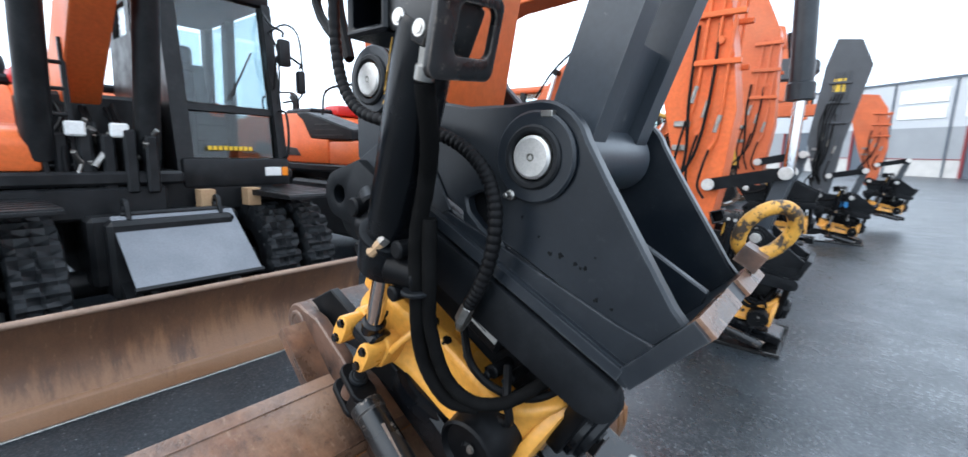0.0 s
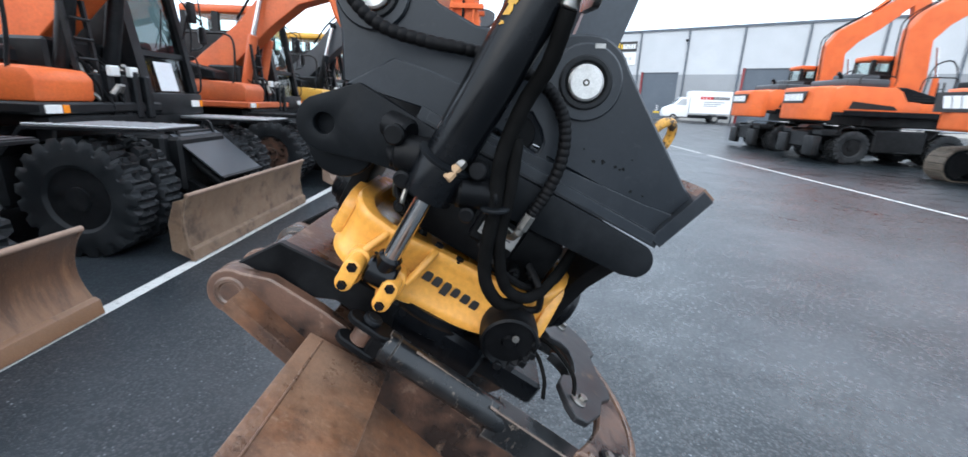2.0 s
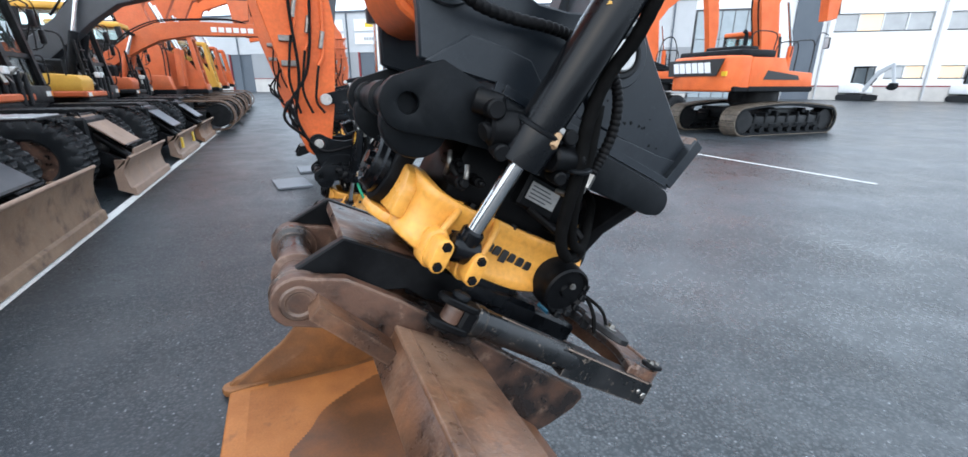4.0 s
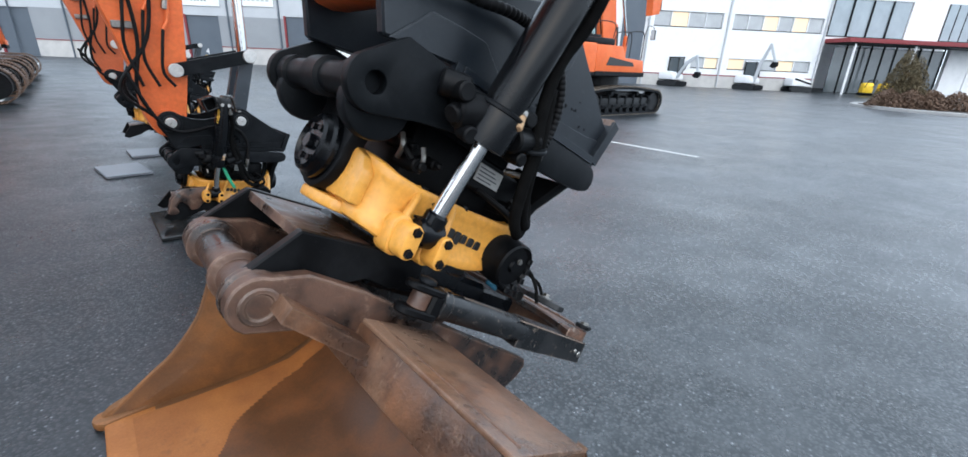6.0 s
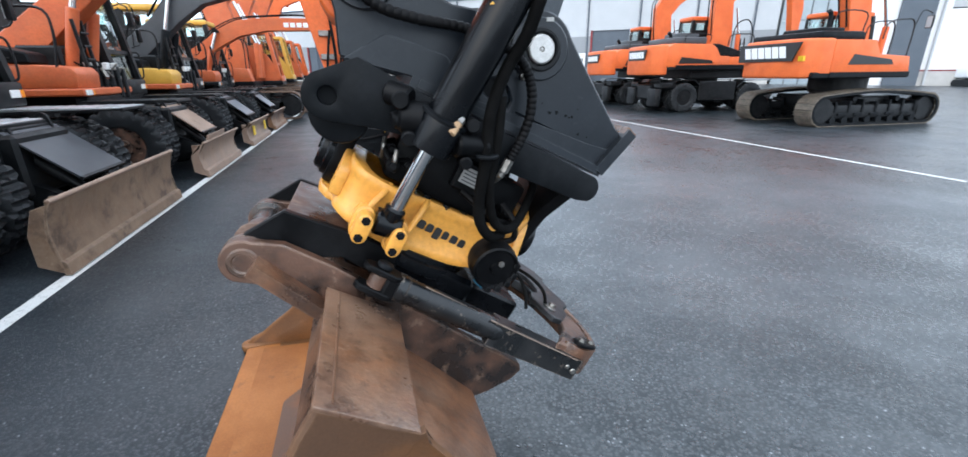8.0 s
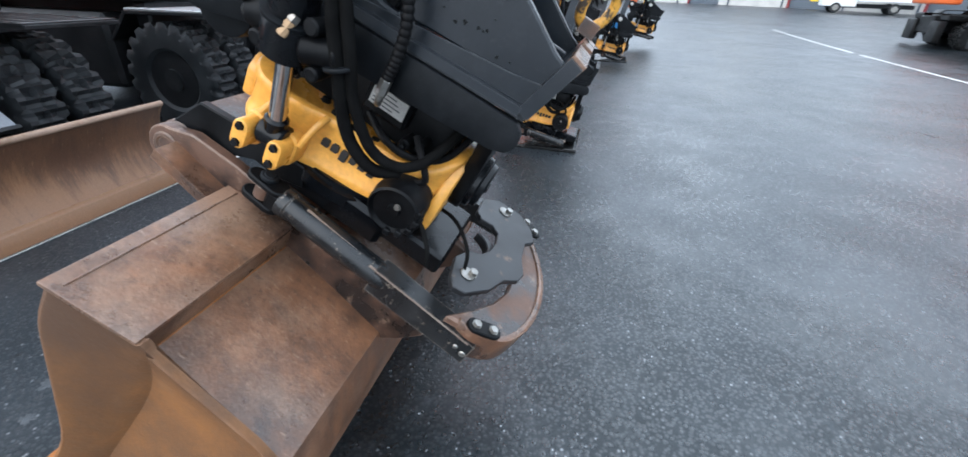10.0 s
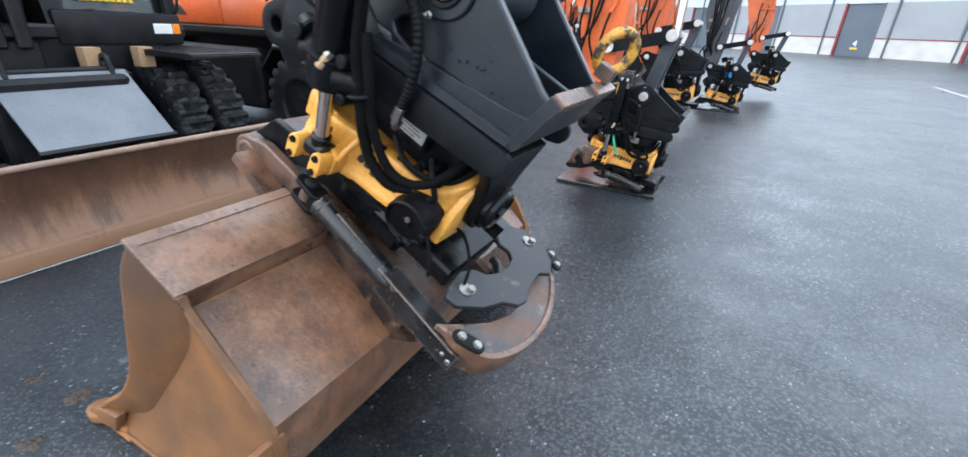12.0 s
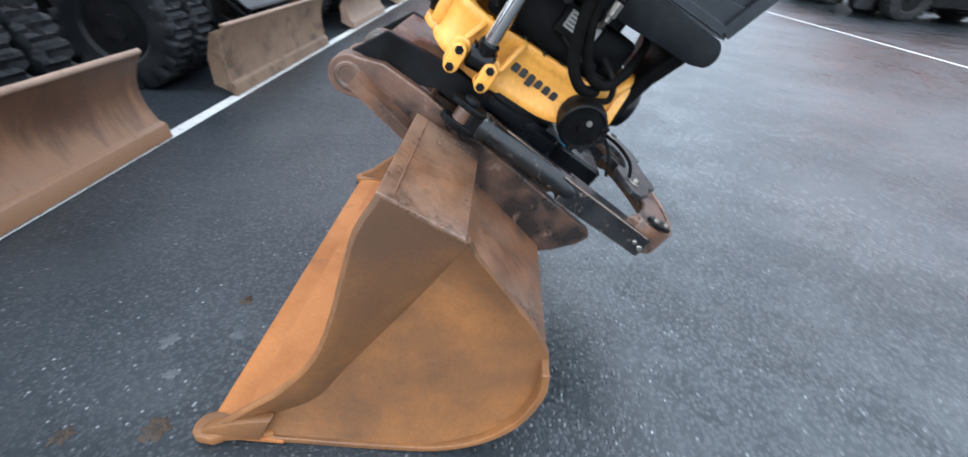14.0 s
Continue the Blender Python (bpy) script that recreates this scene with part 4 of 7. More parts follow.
    part("hose_fitting", join(rod((-0.432, 0.632, 1.648), (-0.424, 0.630, 1.678), 0.013, 0.002, 6), rod((-0.438, 0.634, 1.625), (-0.430, 0.632, 1.650), 0.016, 0.003), rod((-0.428, 0.632, 1.675), (-0.424, 0.63, 1.70), 0.009, 0.001)), ZINC, anchor)
    # hoses
    part("wrapped_hose", hose([(-0.90, 0.79, 2.1), (-0.90, 0.785, 1.85), (-0.885, 0.78, 1.74), (-0.85, 0.775, 1.66), (-0.79, 0.775, 1.607), (-0.70, 0.78, 1.582), (-0.60, 0.785, 1.567), (-0.53, 0.79, 1.548), (-0.47, 0.788, 1.518), (-0.425, 0.782, 1.478), (-0.402, 0.778, 1.42), (-0.405, 0.776, 1.345), (-0.432, 0.778, 1.275), (-0.462, 0.78, 1.225)], 0.0132, 12, 15, 0.0010), HOSE, t, "black hose in a spiral wrap")
    part("hose_fitting", join(rod((-0.462, 0.78, 1.225), (-0.482, 0.78, 1.19), 0.014, 0.002, 6), rod((-0.455, 0.78, 1.24), (-0.49, 0.785, 1.175), 0.010), hose([(-0.485, 0.785, 1.185), (-0.50, 0.80, 1.165), (-0.52, 0.85, 1.17)], 0.009, 8, 4)), ZINC, t)
    sleeve = hose([(-0.436, 0.634, 1.625), (-0.458, 0.668, 1.54), (-0.50, 0.70, 1.46), (-0.535, 0.712, 1.36), (-0.545, 0.722, 1.25), (-0.56, 0.742, 1.14), (-0.555, 0.765, 1.06), (-0.52, 0.79, 1.00), (-0.47, 0.83, 0.985)], 0.0160, 12, 9, 0.0003)
    part("hose_sleeve", sleeve, SLEEVE, t, "black fabric hose sleeve")
    part("hose_sleeve", hose([(-0.505, 0.715, 1.40), (-0.515, 0.725, 1.28), (-0.53, 0.745, 1.17), (-0.515, 0.775, 1.06), (-0.47, 0.805, 1.01), (-0.42, 0.85, 1.005), (-0.37, 0.90, 1.04), (-0.32, 0.96, 1.09), (-0.30, 1.02, 1.11)], 0.0140, 12, 9, 0.0003), SLEEVE, t)
    part("cable_tie", turned((-0.545, 0.722, 1.256), (-0.545, 0.723, 1.246), [(0, 0.030), (0.003, 0.033), (0.007, 0.033), (0.01, 0.030)], 16), CHARCOAL, t)
    part("hose", hose([tr(0.12, -0.15, 0.14), tr(0.17, -0.19, 0.11), tr(0.20, -0.18, 0.06), tr(0.17, -0.17, 0.03)], 0.010, 8, 6), HOSE, t)
    part("hose", hose([tr(-0.02, -0.15, 0.12), tr(0.06, -0.19, 0.10), tr(0.14, -0.17, 0.09), tr(0.21, -0.12, 0.12), tr(0.24, -0.05, 0.20)], 0.010, 8, 6), HOSE, t)
    part("hose", hose([tr(-0.26, -0.06, 0.16), tr(-0.28, -0.11, 0.14), tr(-0.25, -0.14, 0.11), tr(-0.20, -0.13, 0.13)], 0.009, 8, 6), HOSE, t)
    # the hitch under the rotor
    wing = [(-1.225, 1.030), (-1.083, 1.105), (-0.890, 1.012), (-0.78, 0.945), (-0.80, 0.878), (-0.893, 0.908), (-0.945, 0.950), (-1.00, 0.955), (-1.054, 0.950), (-1.125, 0.967), (-1.20, 0.985)]
    for y0 in (0.868, 1.272):
        part("hitch_side_plate", slab(wing, y0, y0 + 0.03, b=0.004), PITCH, t)
    part("hitch_top_plate", beam((-1.085, 1.085, 1.088), (-0.83, 1.085, 0.965), 0.376, 0.024, b=0.003), DARKRUST, t, "dusty brown top plate of the hitch")
    part("hitch_body", join(box((-0.72, -0.18, -0.135), (-0.30, 0.22, -0.03), 0.015, 1, HT), box((-0.34, -0.14, -0.12), (-0.10, 0.18, -0.045), 0.01, 1, HT)), GLOSSBLACK, t)
    for y, s in ((0.785, 1), (1.355, -1)):
        k0, k1 = Vector((-0.805, y, 0.880)), Vector((-0.49, y - 0.025 * s, 0.683))
        lock = part("lock_cylinder", turned(k0, k1, [(0, 0.034), (0.004, 0.042), (0.03, 0.042), (0.034, 0.039), (0.345, 0.039), (0.37, 0.032)], 24), SCUFFED, t, "scuffed black hitch cylinder")
        bk = y - 1.055 if s > 0 else y - 1.045
        ears = [*arc(-0.648, bk, 0.027, 90, 270, 8), *arc(-0.585, bk, 0.034, -90, 90, 8)]
        part("knuckle", join(slab(ears, -0.150, -0.130, HT, b=0.004), slab(ears, -0.086, -0.068, HT, b=0.004), box((-0.600, bk - 0.030, -0.140), (-0.555, bk + 0.030, -0.078), 0.008, 1, HT)), PITCH, lock)
        part("rusty_bush", rod(ht(-0.618, bk, -0.131), ht(-0.618, bk, -0.085), 0.026, 0.004, 20), DARKRUST, lock, "rusty bronze bush")
        part("yoke_pin", join(rod(ht(-0.618, bk, -0.160), ht(-0.618, bk, -0.050), 0.017, 0.003, 14), rod(ht(-0.618, bk, -0.066), ht(-0.618, bk, -0.052), 0.024, 0.003, 14)), CHARCOAL, lock)
        part("guide_strip", beam((-0.72, y - 0.01, 0.865), (-0.47, y - 0.03, 0.705), 0.018, 0.012, b=0.002), WORN, lock)
        arm = part("lock_arm", beam((-0.53, y - 0.022 * s, 0.702), (-0.245, y - 0.05 * s, 0.527), 0.062, 0.086, 0.074, b=0.005), SCUFFED, t, "worn black hitch arm")
        part("worn_edge", beam((-0.53, y - 0.022 * s - 0.028, 0.7475), (-0.245, y - 0.05 * s - 0.028, 0.5675), 0.006, 0.004, b=0.001), WORN, arm)
        part("arm_pin", join(rod((-0.262, y - 0.05 * s - 0.032, 0.528), (-0.262, y - 0.05 * s + 0.032, 0.528), 0.011), rod((-0.282, y - 0.05 * s - 0.032, 0.55), (-0.282, y - 0.05 * s + 0.032, 0.55), 0.008)), ZINC, arm)
    hookpts = [(-0.07, -0.245), (-0.085, -0.16), (-0.06, -0.10), (-0.02, -0.075), (0.0, -0.03), (0.008, 0.03), (0.0, 0.085), (-0.03, 0.11), (-0.075, 0.10), (-0.10, 0.13), (-0.105, 0.235), (-0.05, 0.29), (0.05, 0.30), (0.11, 0.25), (0.135, 0.185), (0.105, 0.14), (0.11, 0.05), (0.135, -0.03), (0.125, -0.075), (0.08, -0.12), (0.05, -0.20), (-0.01, -0.275), (-0.05, -0.28)]
    plate = part("lock_plate", slab(hookpts, -0.012, 0.008, HT, b=0.003), WORNGREY, t, "worn grey steel lock plate with a hook cut-out")
    for a, b in ((-0.017, -0.19), (0.0, 0.25)):
        part("screw", join(bolt(ht(a, b, 0.008), HT.to_3x3() @ Vector((0, 0, 1)), 0.013, 0.016), slab(ring_pts(a - 0.012, b - 0.01, 0.024, 14), 0.008, 0.013, HT, b=0.002)), ZINC, plate)
    for a, b, an in ((0.085, -0.315, 20), (0.11, 0.315, -35)):
        m2 = HT @ Matrix.Translation((a, b, -0.03)) @ Matrix.Rotation(radians(an), 4, "Z")
        link = part("lock_link", slab([*arc(-0.028, 0, 0.024, 90, 270, 8), *arc(0.028, 0, 0.024, -90, 90, 8)], 0, 0.014, m2, b=0.003), PITCH, t)
        for dx in (-0.026, 0.026):
            part("screw", bolt(m2 @ Vector((dx, 0, 0.014)), HT.to_3x3() @ Vector((0, 0, 1)), 0.012, 0.008), ZINC, link)
    part("hook_jaw", slab([*arc(-0.05, -0.02, 0.085, -60, 80, 10), *arc(-0.075, -0.02, 0.075, 80, -60, 10)], -0.05, -0.015, HT, b=0.004), WORNGREY, t)
    part("blue_cap", rod(tr(0.15, -0.175, -0.112), tr(0.185, -0.195, -0.125), 0.010), BLUEPLASTIC, t)
    for k, pts in enumerate(((( 0.16, -0.20, -0.06), (0.24, -0.22, -0.03), (0.30, -0.24, -0.07), (0.33, -0.25, -0.12)), ((0.22, 0.0, -0.10), (0.32, -0.08, -0.05), (0.40, -0.16, -0.06), (0.43, -0.20, -0.11)))):
        part("strap", hose([tr(*p) for p in pts], 0.006, 6, 6), SLEEVE, t)
    return t


rotator = make_tiltrotator()

# ---- the rusty grading bucket ----
B0, B1 = 0.29, 2.03


def make_bucket():
    t = thing("grading_bucket", "rusty brown steel grading bucket resting on the asphalt", "excavator bucket", (-1.0, 1.1, 0.0))
    # shell: floor, heel and back, swept along the width
    inner = [(-1.50, 0.030), (-1.30, 0.026), (-1.05, 0.026), (-0.86, 0.045), (-0.73, 0.105), (-0.645, 0.20), (-0.60, 0.31), (-0.60, 0.42), (-0.74, 0.555), (-0.882, 0.69), (-0.95, 0.80)]
    outer = [(-0.925, 0.815), (-0.855, 0.70), (-0.715, 0.568), (-0.578, 0.43), (-0.576, 0.305), (-0.622, 0.185), (-0.715, 0.083), (-0.853, 0.02), (-1.05, 0.003), (-1.50, 0.004)]
    shell = part("shell", slab([*inner, *outer], B0 + 0.06, B1 - 0.06, b=0.003), ORANGERUST, t, "bucket shell, orange rust inside")
    part("shell_skin", slab([(-0.852, 0.703), (-0.712, 0.571), (-0.5745, 0.431), (-0.5725, 0.304), (-0.619, 0.182), (-0.625, 0.186), (-0.5785, 0.306), (-0.5805, 0.429), (-0.716, 0.566), (-0.857, 0.698)], B0 + 0.062, B1 - 0.062, b=0), RUST, shell, "worn brown outer skin")
    part("cutting_edge", slab([(-1.578, 0.020), (-1.553, 0.004), (-1.33, 0.003), (-1.33, 0.018), (-1.505, 0.0312), (-1.568, 0.032)], B0 - 0.022, B1 + 0.022, b=0.004), ORANGERUST, t)
    run = [Vector((x, 0, z)) for x, z in ((-1.34, 0.0275), (-1.05, 0.0275), (-0.86, 0.0465), (-0.731, 0.1065), (-0.647, 0.201), (-0.602, 0.311), (-0.602, 0.419), (-0.735, 0.548), (-0.87, 0.677))]
    away = [0.0]
    for p, q in zip(run, run[1:]):
        away.append(away[-1] + (q - p).length)

    def along(s):
        k = max(i for i in range(len(run) - 1) if away[i] <= max(s, 0.0))
        p = run[k].lerp(run[k + 1], min(1.0, (s - away[k]) / (away[k + 1] - away[k])))
        return p.x, p.z

    # darker rounded sheet laid over the shell's floor and back
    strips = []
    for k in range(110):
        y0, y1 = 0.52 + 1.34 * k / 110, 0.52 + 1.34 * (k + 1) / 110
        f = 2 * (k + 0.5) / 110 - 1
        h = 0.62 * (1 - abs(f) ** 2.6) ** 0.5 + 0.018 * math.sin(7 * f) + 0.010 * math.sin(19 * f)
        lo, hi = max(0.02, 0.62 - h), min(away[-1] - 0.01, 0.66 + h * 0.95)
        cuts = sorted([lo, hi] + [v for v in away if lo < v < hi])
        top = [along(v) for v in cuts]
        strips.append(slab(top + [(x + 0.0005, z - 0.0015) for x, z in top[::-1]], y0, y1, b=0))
    part("wet_stain", join(*strips), DARKPATCH, shell, "darker brown rounded patch inside")
    # side plates: a dished front leaf and a rear leaf that meet on a ridge
    for y, s in ((B0, 1), (B1, -1)):
        bm = bmesh.new()
        front = [(-1.555, 0.035, -0.03), (-1.39, 0.165, -0.015), (-1.30, 0.235, -0.005), (-1.19, 0.37, 0.0), (-1.125, 0.52, 0.0), (-1.075, 0.68, 0.005), (-1.04, 0.785, 0.01), (-0.985, 0.872, 0.02)]
        ridge = [(-1.50, 0.030, 0.0), (-1.36, 0.098, 0.016), (-1.24, 0.165, 0.026), (-1.155, 0.285, 0.034), (-1.065, 0.41, 0.040), (-0.975, 0.535, 0.044), (-0.888, 0.66, 0.038), (-0.80, 0.782, 0.010)]
        rear = [(-1.45, 0.006, -0.02), (-1.15, 0.006, -0.01), (-0.98, 0.016, -0.006), (-0.83, 0.055, -0.002), (-0.70, 0.12, 0.006), (-0.60, 0.24, 0.018), (-0.568, 0.42, 0.040), (-0.785, 0.755, 0.012)]
        step = [(0.0, 0.0), (0.008, 0.003), (0.014, 0.008), (0.026, 0.022), (0.038, 0.030), (0.044, 0.030), (0.036, 0.014), (0.01, 0.002)]
        valley = [(x + w, z + w * 0.15, d + e) for (x, z, d), (w, e) in zip(ridge, step)]
        if s < 0:
            # the far plate was never driven over: hardly dished
            front, ridge, valley, rear = [[(x, z, d * 0.35) for x, z, d in col] for col in (front, ridge, valley, rear)]
        front, ridge, valley, rear = [[tuple(v) for v in smooth_line(col, 3)] for col in (front, ridge, valley, rear)]
        last = len(front) - 1
        middle = [((a[0] + b[0]) / 2, (a[1] + b[1]) / 2, (a[2] + b[2]) / 2 + 0.003) for a, b in zip(valley, rear)]
        grids = []
        for th in (0.0, 0.022):
            grids.append([[bm.verts.new((x, y + s * (d + th), z)) for x, z, d in col] for col in (front, ridge, valley, middle, rear)])
        g0, g1 = grids
        for i in range(4):
            for k in range(last):
                bm.faces.new((g0[i][k], g0[i][k + 1], g0[i + 1][k + 1], g0[i + 1][k]))
                bm.faces.new((g1[i][k], g1[i + 1][k], g1[i + 1][k + 1], g1[i][k + 1]))
        for i in (0, 4):
            for k in range(last):
                bm.faces.new((g0[i][k], g1[i][k], g1[i][k + 1], g0[i][k + 1]))
        for k in (0, last):
            for i in range(4):
                bm.faces.new((g0[i][k], g0[i + 1][k], g1[i + 1][k], g1[i][k]))
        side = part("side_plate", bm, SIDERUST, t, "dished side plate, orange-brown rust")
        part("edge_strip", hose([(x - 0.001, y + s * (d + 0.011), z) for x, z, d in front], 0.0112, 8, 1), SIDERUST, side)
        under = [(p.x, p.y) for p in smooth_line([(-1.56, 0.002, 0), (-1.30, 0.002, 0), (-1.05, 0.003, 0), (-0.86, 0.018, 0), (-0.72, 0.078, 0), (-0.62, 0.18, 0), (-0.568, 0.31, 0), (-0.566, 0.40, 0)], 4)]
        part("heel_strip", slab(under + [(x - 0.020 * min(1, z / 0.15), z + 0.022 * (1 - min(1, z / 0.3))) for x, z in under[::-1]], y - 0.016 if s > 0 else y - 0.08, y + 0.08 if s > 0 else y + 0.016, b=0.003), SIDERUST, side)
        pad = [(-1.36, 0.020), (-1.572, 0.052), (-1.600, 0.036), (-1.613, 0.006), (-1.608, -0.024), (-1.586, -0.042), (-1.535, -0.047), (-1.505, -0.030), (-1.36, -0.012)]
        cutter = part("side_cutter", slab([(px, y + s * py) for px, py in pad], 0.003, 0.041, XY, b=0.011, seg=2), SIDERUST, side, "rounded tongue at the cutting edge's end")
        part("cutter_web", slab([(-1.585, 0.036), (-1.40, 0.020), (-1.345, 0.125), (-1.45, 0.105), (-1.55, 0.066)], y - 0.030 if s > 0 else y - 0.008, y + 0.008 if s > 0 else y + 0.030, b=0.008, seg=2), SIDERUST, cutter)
    # top torsion beam with its flat plates
    bx = [(-0.985, 0.872), (-0.819, 0.777), (-0.858, 0.700), (-0.95, 0.685), (-1.045, 0.785)]
    top = part("torsion_beam", slab(bx, B0 + 0.034, B1 - 0.034, b=0.006, seg=2), RUST, t, "brown box beam along the bucket's top")
    for y0, y1 in ((B0 + 0.012, 0.80), (1.30, B1 - 0.012)):
        part("beam_cap", slab([(-0.995, 0.884), (-0.806, 0.776), (-0.799, 0.7865), (-0.989, 0.8945)], y0, y1, b=0.003, seg=2), RUST, top, "flat cap plate that overhangs the shell")
        part("cap_weld", hose([(-0.958, y0 + 0.02, 0.8768), (-0.957, (y0 + y1) / 2, 0.8762), (-0.958, y1 - 0.01, 0.8768)], 0.0032, 6, 8), RUST, top)
    for k, (x, y) in enumerate(((-0.895, 0.40), (-0.905, 0.42), (-0.89, 0.44), (-0.90, 0.46), (-0.893, 0.475))):
        part("chalk_mark", beam((x - 0.014, y, 0.8420), (x + 0.016, y + 0.008 * (-1) ** k, 0.8250), 0.0022, 0.0016, b=0), PALERUST, top)
    # ears that the hitch grips
    ear = [*arc(-1.195, 0.982, 0.062, 60, 235, 10), (-1.13, 0.902), (-1.07, 0.862), (-0.985, 0.80), (-0.86, 0.66), (-0.70, 0.52), (-0.59, 0.40), (-0.52, 0.415), (-0.435, 0.448), (-0.400, 0.478), (-0.405, 0.505), (-0.66, 0.700), (-0.84, 0.842), (-0.97, 0.945), (-1.09, 1.022)]
    for y0 in (0.822, 1.25):
        e = part("ear_plate", slab(ear, y0, y0 + 0.038, b=0.004, seg=1), DARKRUST, t, "worn brown ear plate")
        yb = y0 - 0.014 if y0 < 1 else y0 + 0.004
        part("pin_boss", turned((-1.195, yb, 0.982), (-1.195, yb + 0.05, 0.982), [(0.013, 0.004), (0.013, 0.026), (0.009, 0.030), (0.009, 0.038), (0.012, 0.042), (0.046, 0.042), (0.05, 0.040)] if y0 < 1 else [(0, 0.044), (0.004, 0.050), (0.046, 0.050), (0.05, 0.046)], 28), DARKRUST, e)
        gy = y0 - 0.045 if y0 < 1 else y0 + 0.043
        part("gusset", beam((-1.166, gy + 0.02, 0.986), (-0.985, gy + 0.02, 0.808), 0.095, 0.036, b=0.005), RUST, e)
    part("ear_pin", turned((-1.195, 0.86, 0.982), (-1.195, 1.255, 0.982), [(0, 0.056), (0.010, 0.064), (0.026, 0.064), (0.030, 0.046), (0.12, 0.046), (0.125, 0.060), (0.14, 0.060), (0.145, 0.046), (0.35, 0.046), (0.355, 0.064), (0.38, 0.064), (0.39, 0.056)], 28), DARKRUST, t, "rusty brown pin tube")
    # rear plate with the rounded locking bowl
    outer = [(0.02, -0.325), (0.07, -0.335), (0.12, -0.318), (0.175, -0.275), (0.22, -0.18), (0.24, -0.06), (0.228, 0.08), (0.185, 0.20), (0.12, 0.30), (0.02, 0.36)]
    inner = [(-0.03, 0.33), (0.05, 0.25), (0.10, 0.15), (0.12, 0.03), (0.12, -0.08), (0.09, -0.17), (0.04, -0.25), (-0.02, -0.33)]
    bowl = outer + inner
    seat = part("hitch_seat", slab(bowl, -0.075, -0.045, HT, b=0.006), DARKRUST, t, "brown steel seat plate with a rounded lip")
    curve = [(p.x, p.y) for p in smooth_line([(a, b, 0) for a, b in outer], 4)]
    part("bowl_wall", slab(curve + [(a * 0.93 - 0.004, b * 0.955) for a, b in curve[::-1]], -0.135, -0.036, HT, b=0.005, seg=2), RUST, seat, "upright rounded wall, brown with orange rust")
    return t


bucket = make_bucket()

# ---- parked machines ----
SHARED = {}


def twin(name, key, make, material, parent, m, label=""):
    """A part whose mesh is built once and shared by all that look alike; m places it in its thing."""
    if key not in SHARED:
        bm = make()
        bmesh.ops.recalc_face_normals(bm, faces=bm.faces)
        me = bpy.data.meshes.new(key)
        bm.to_mesh(me)
        bm.free()
        me.materials.append(material)
        me.polygons.foreach_set("use_smooth", [True] * len(me.polygons))
        me.set_sharp_from_angle(angle=radians(32))
        SHARED[key] = me
    ob = new(name, SHARED[key])
    ob.parent = parent
    ob.matrix_local = m
    BASE[ob.name] = Vector((0, 0, 0))
    return tagged(ob, label)


def tyre_mesh():
    """A block-tread tyre round the y axis, 0.27 wide, in one skin."""
    cols = [(-0.10, 0.27), (-0.128, 0.30), (-0.138, 0.37), (-0.140, 0.43), (-0.141, -0.455), (-0.136, -0.49), (-0.124, 0), (-0.075, 0), (-0.010, 0), (0.010, 0), (0.075, 0), (0.124, 0), (0.136, -0.49), (0.141, -0.455), (0.140, 0.43), (0.138, 0.37), (0.128, 0.30), (0.10, 0.27)]
    n, bm = 126, bmesh.new()
    rings = []
    for c, (y, r) in enumerate(cols):
        lean = {7: 2, 8: 5, 9: 8, 10: 5, 11: 3, 12: 3, 13: 3}.get(c, 0)
        ring = []
        for k in range(n):
            lug = (k + lean) % 6 < 4
            rr = (0.525 if lug else 0.478) if r == 0 else (-r if lug else -r - 0.018) if r < 0 else r
            yy = y if r >= 0 or lug else y * 0.93
            a = 2 * math.pi * k / n
            ring.append(bm.verts.new((rr * math.sin(a), yy, rr * math.cos(a))))
        rings.append(ring)
    for a, b in zip(rings, rings[1:]):
        for k in range(n):
            bm.faces.new((a[k], a[(k + 1) % n], b[(k + 1) % n], b[k]))
    return bm


def rim_mesh():
    return join(turned((0, -0.10, 0), (0, 0.10, 0), [(0, 0.272), (0.0, 0.282), (0.012, 0.282), (0.02, 0.262), (0.06, 0.245), (0.075, 0.17), (0.055, 0.16), (0.055, 0.03)], 32),
                turned((0, -0.125, 0), (0, 0.0, 0), [(0, 0.05), (0.004, 0.105), (0.10, 0.115)], 24))


def add_wheels(t, xs, rim):
    for x in xs:
        for s in (-1, 1):
            for off in (1.085, 0.755):
                w = twin("tyre", "tyre", tyre_mesh, RUBBER, t, Matrix.Translation((x, s * off, 0.52)), "black block-tread tyre")
                twin("rim", "rim_" + rim.name, rim_mesh, rim, w, Matrix.Rotation(0 if s < 0 else math.pi, 4, "Z"))


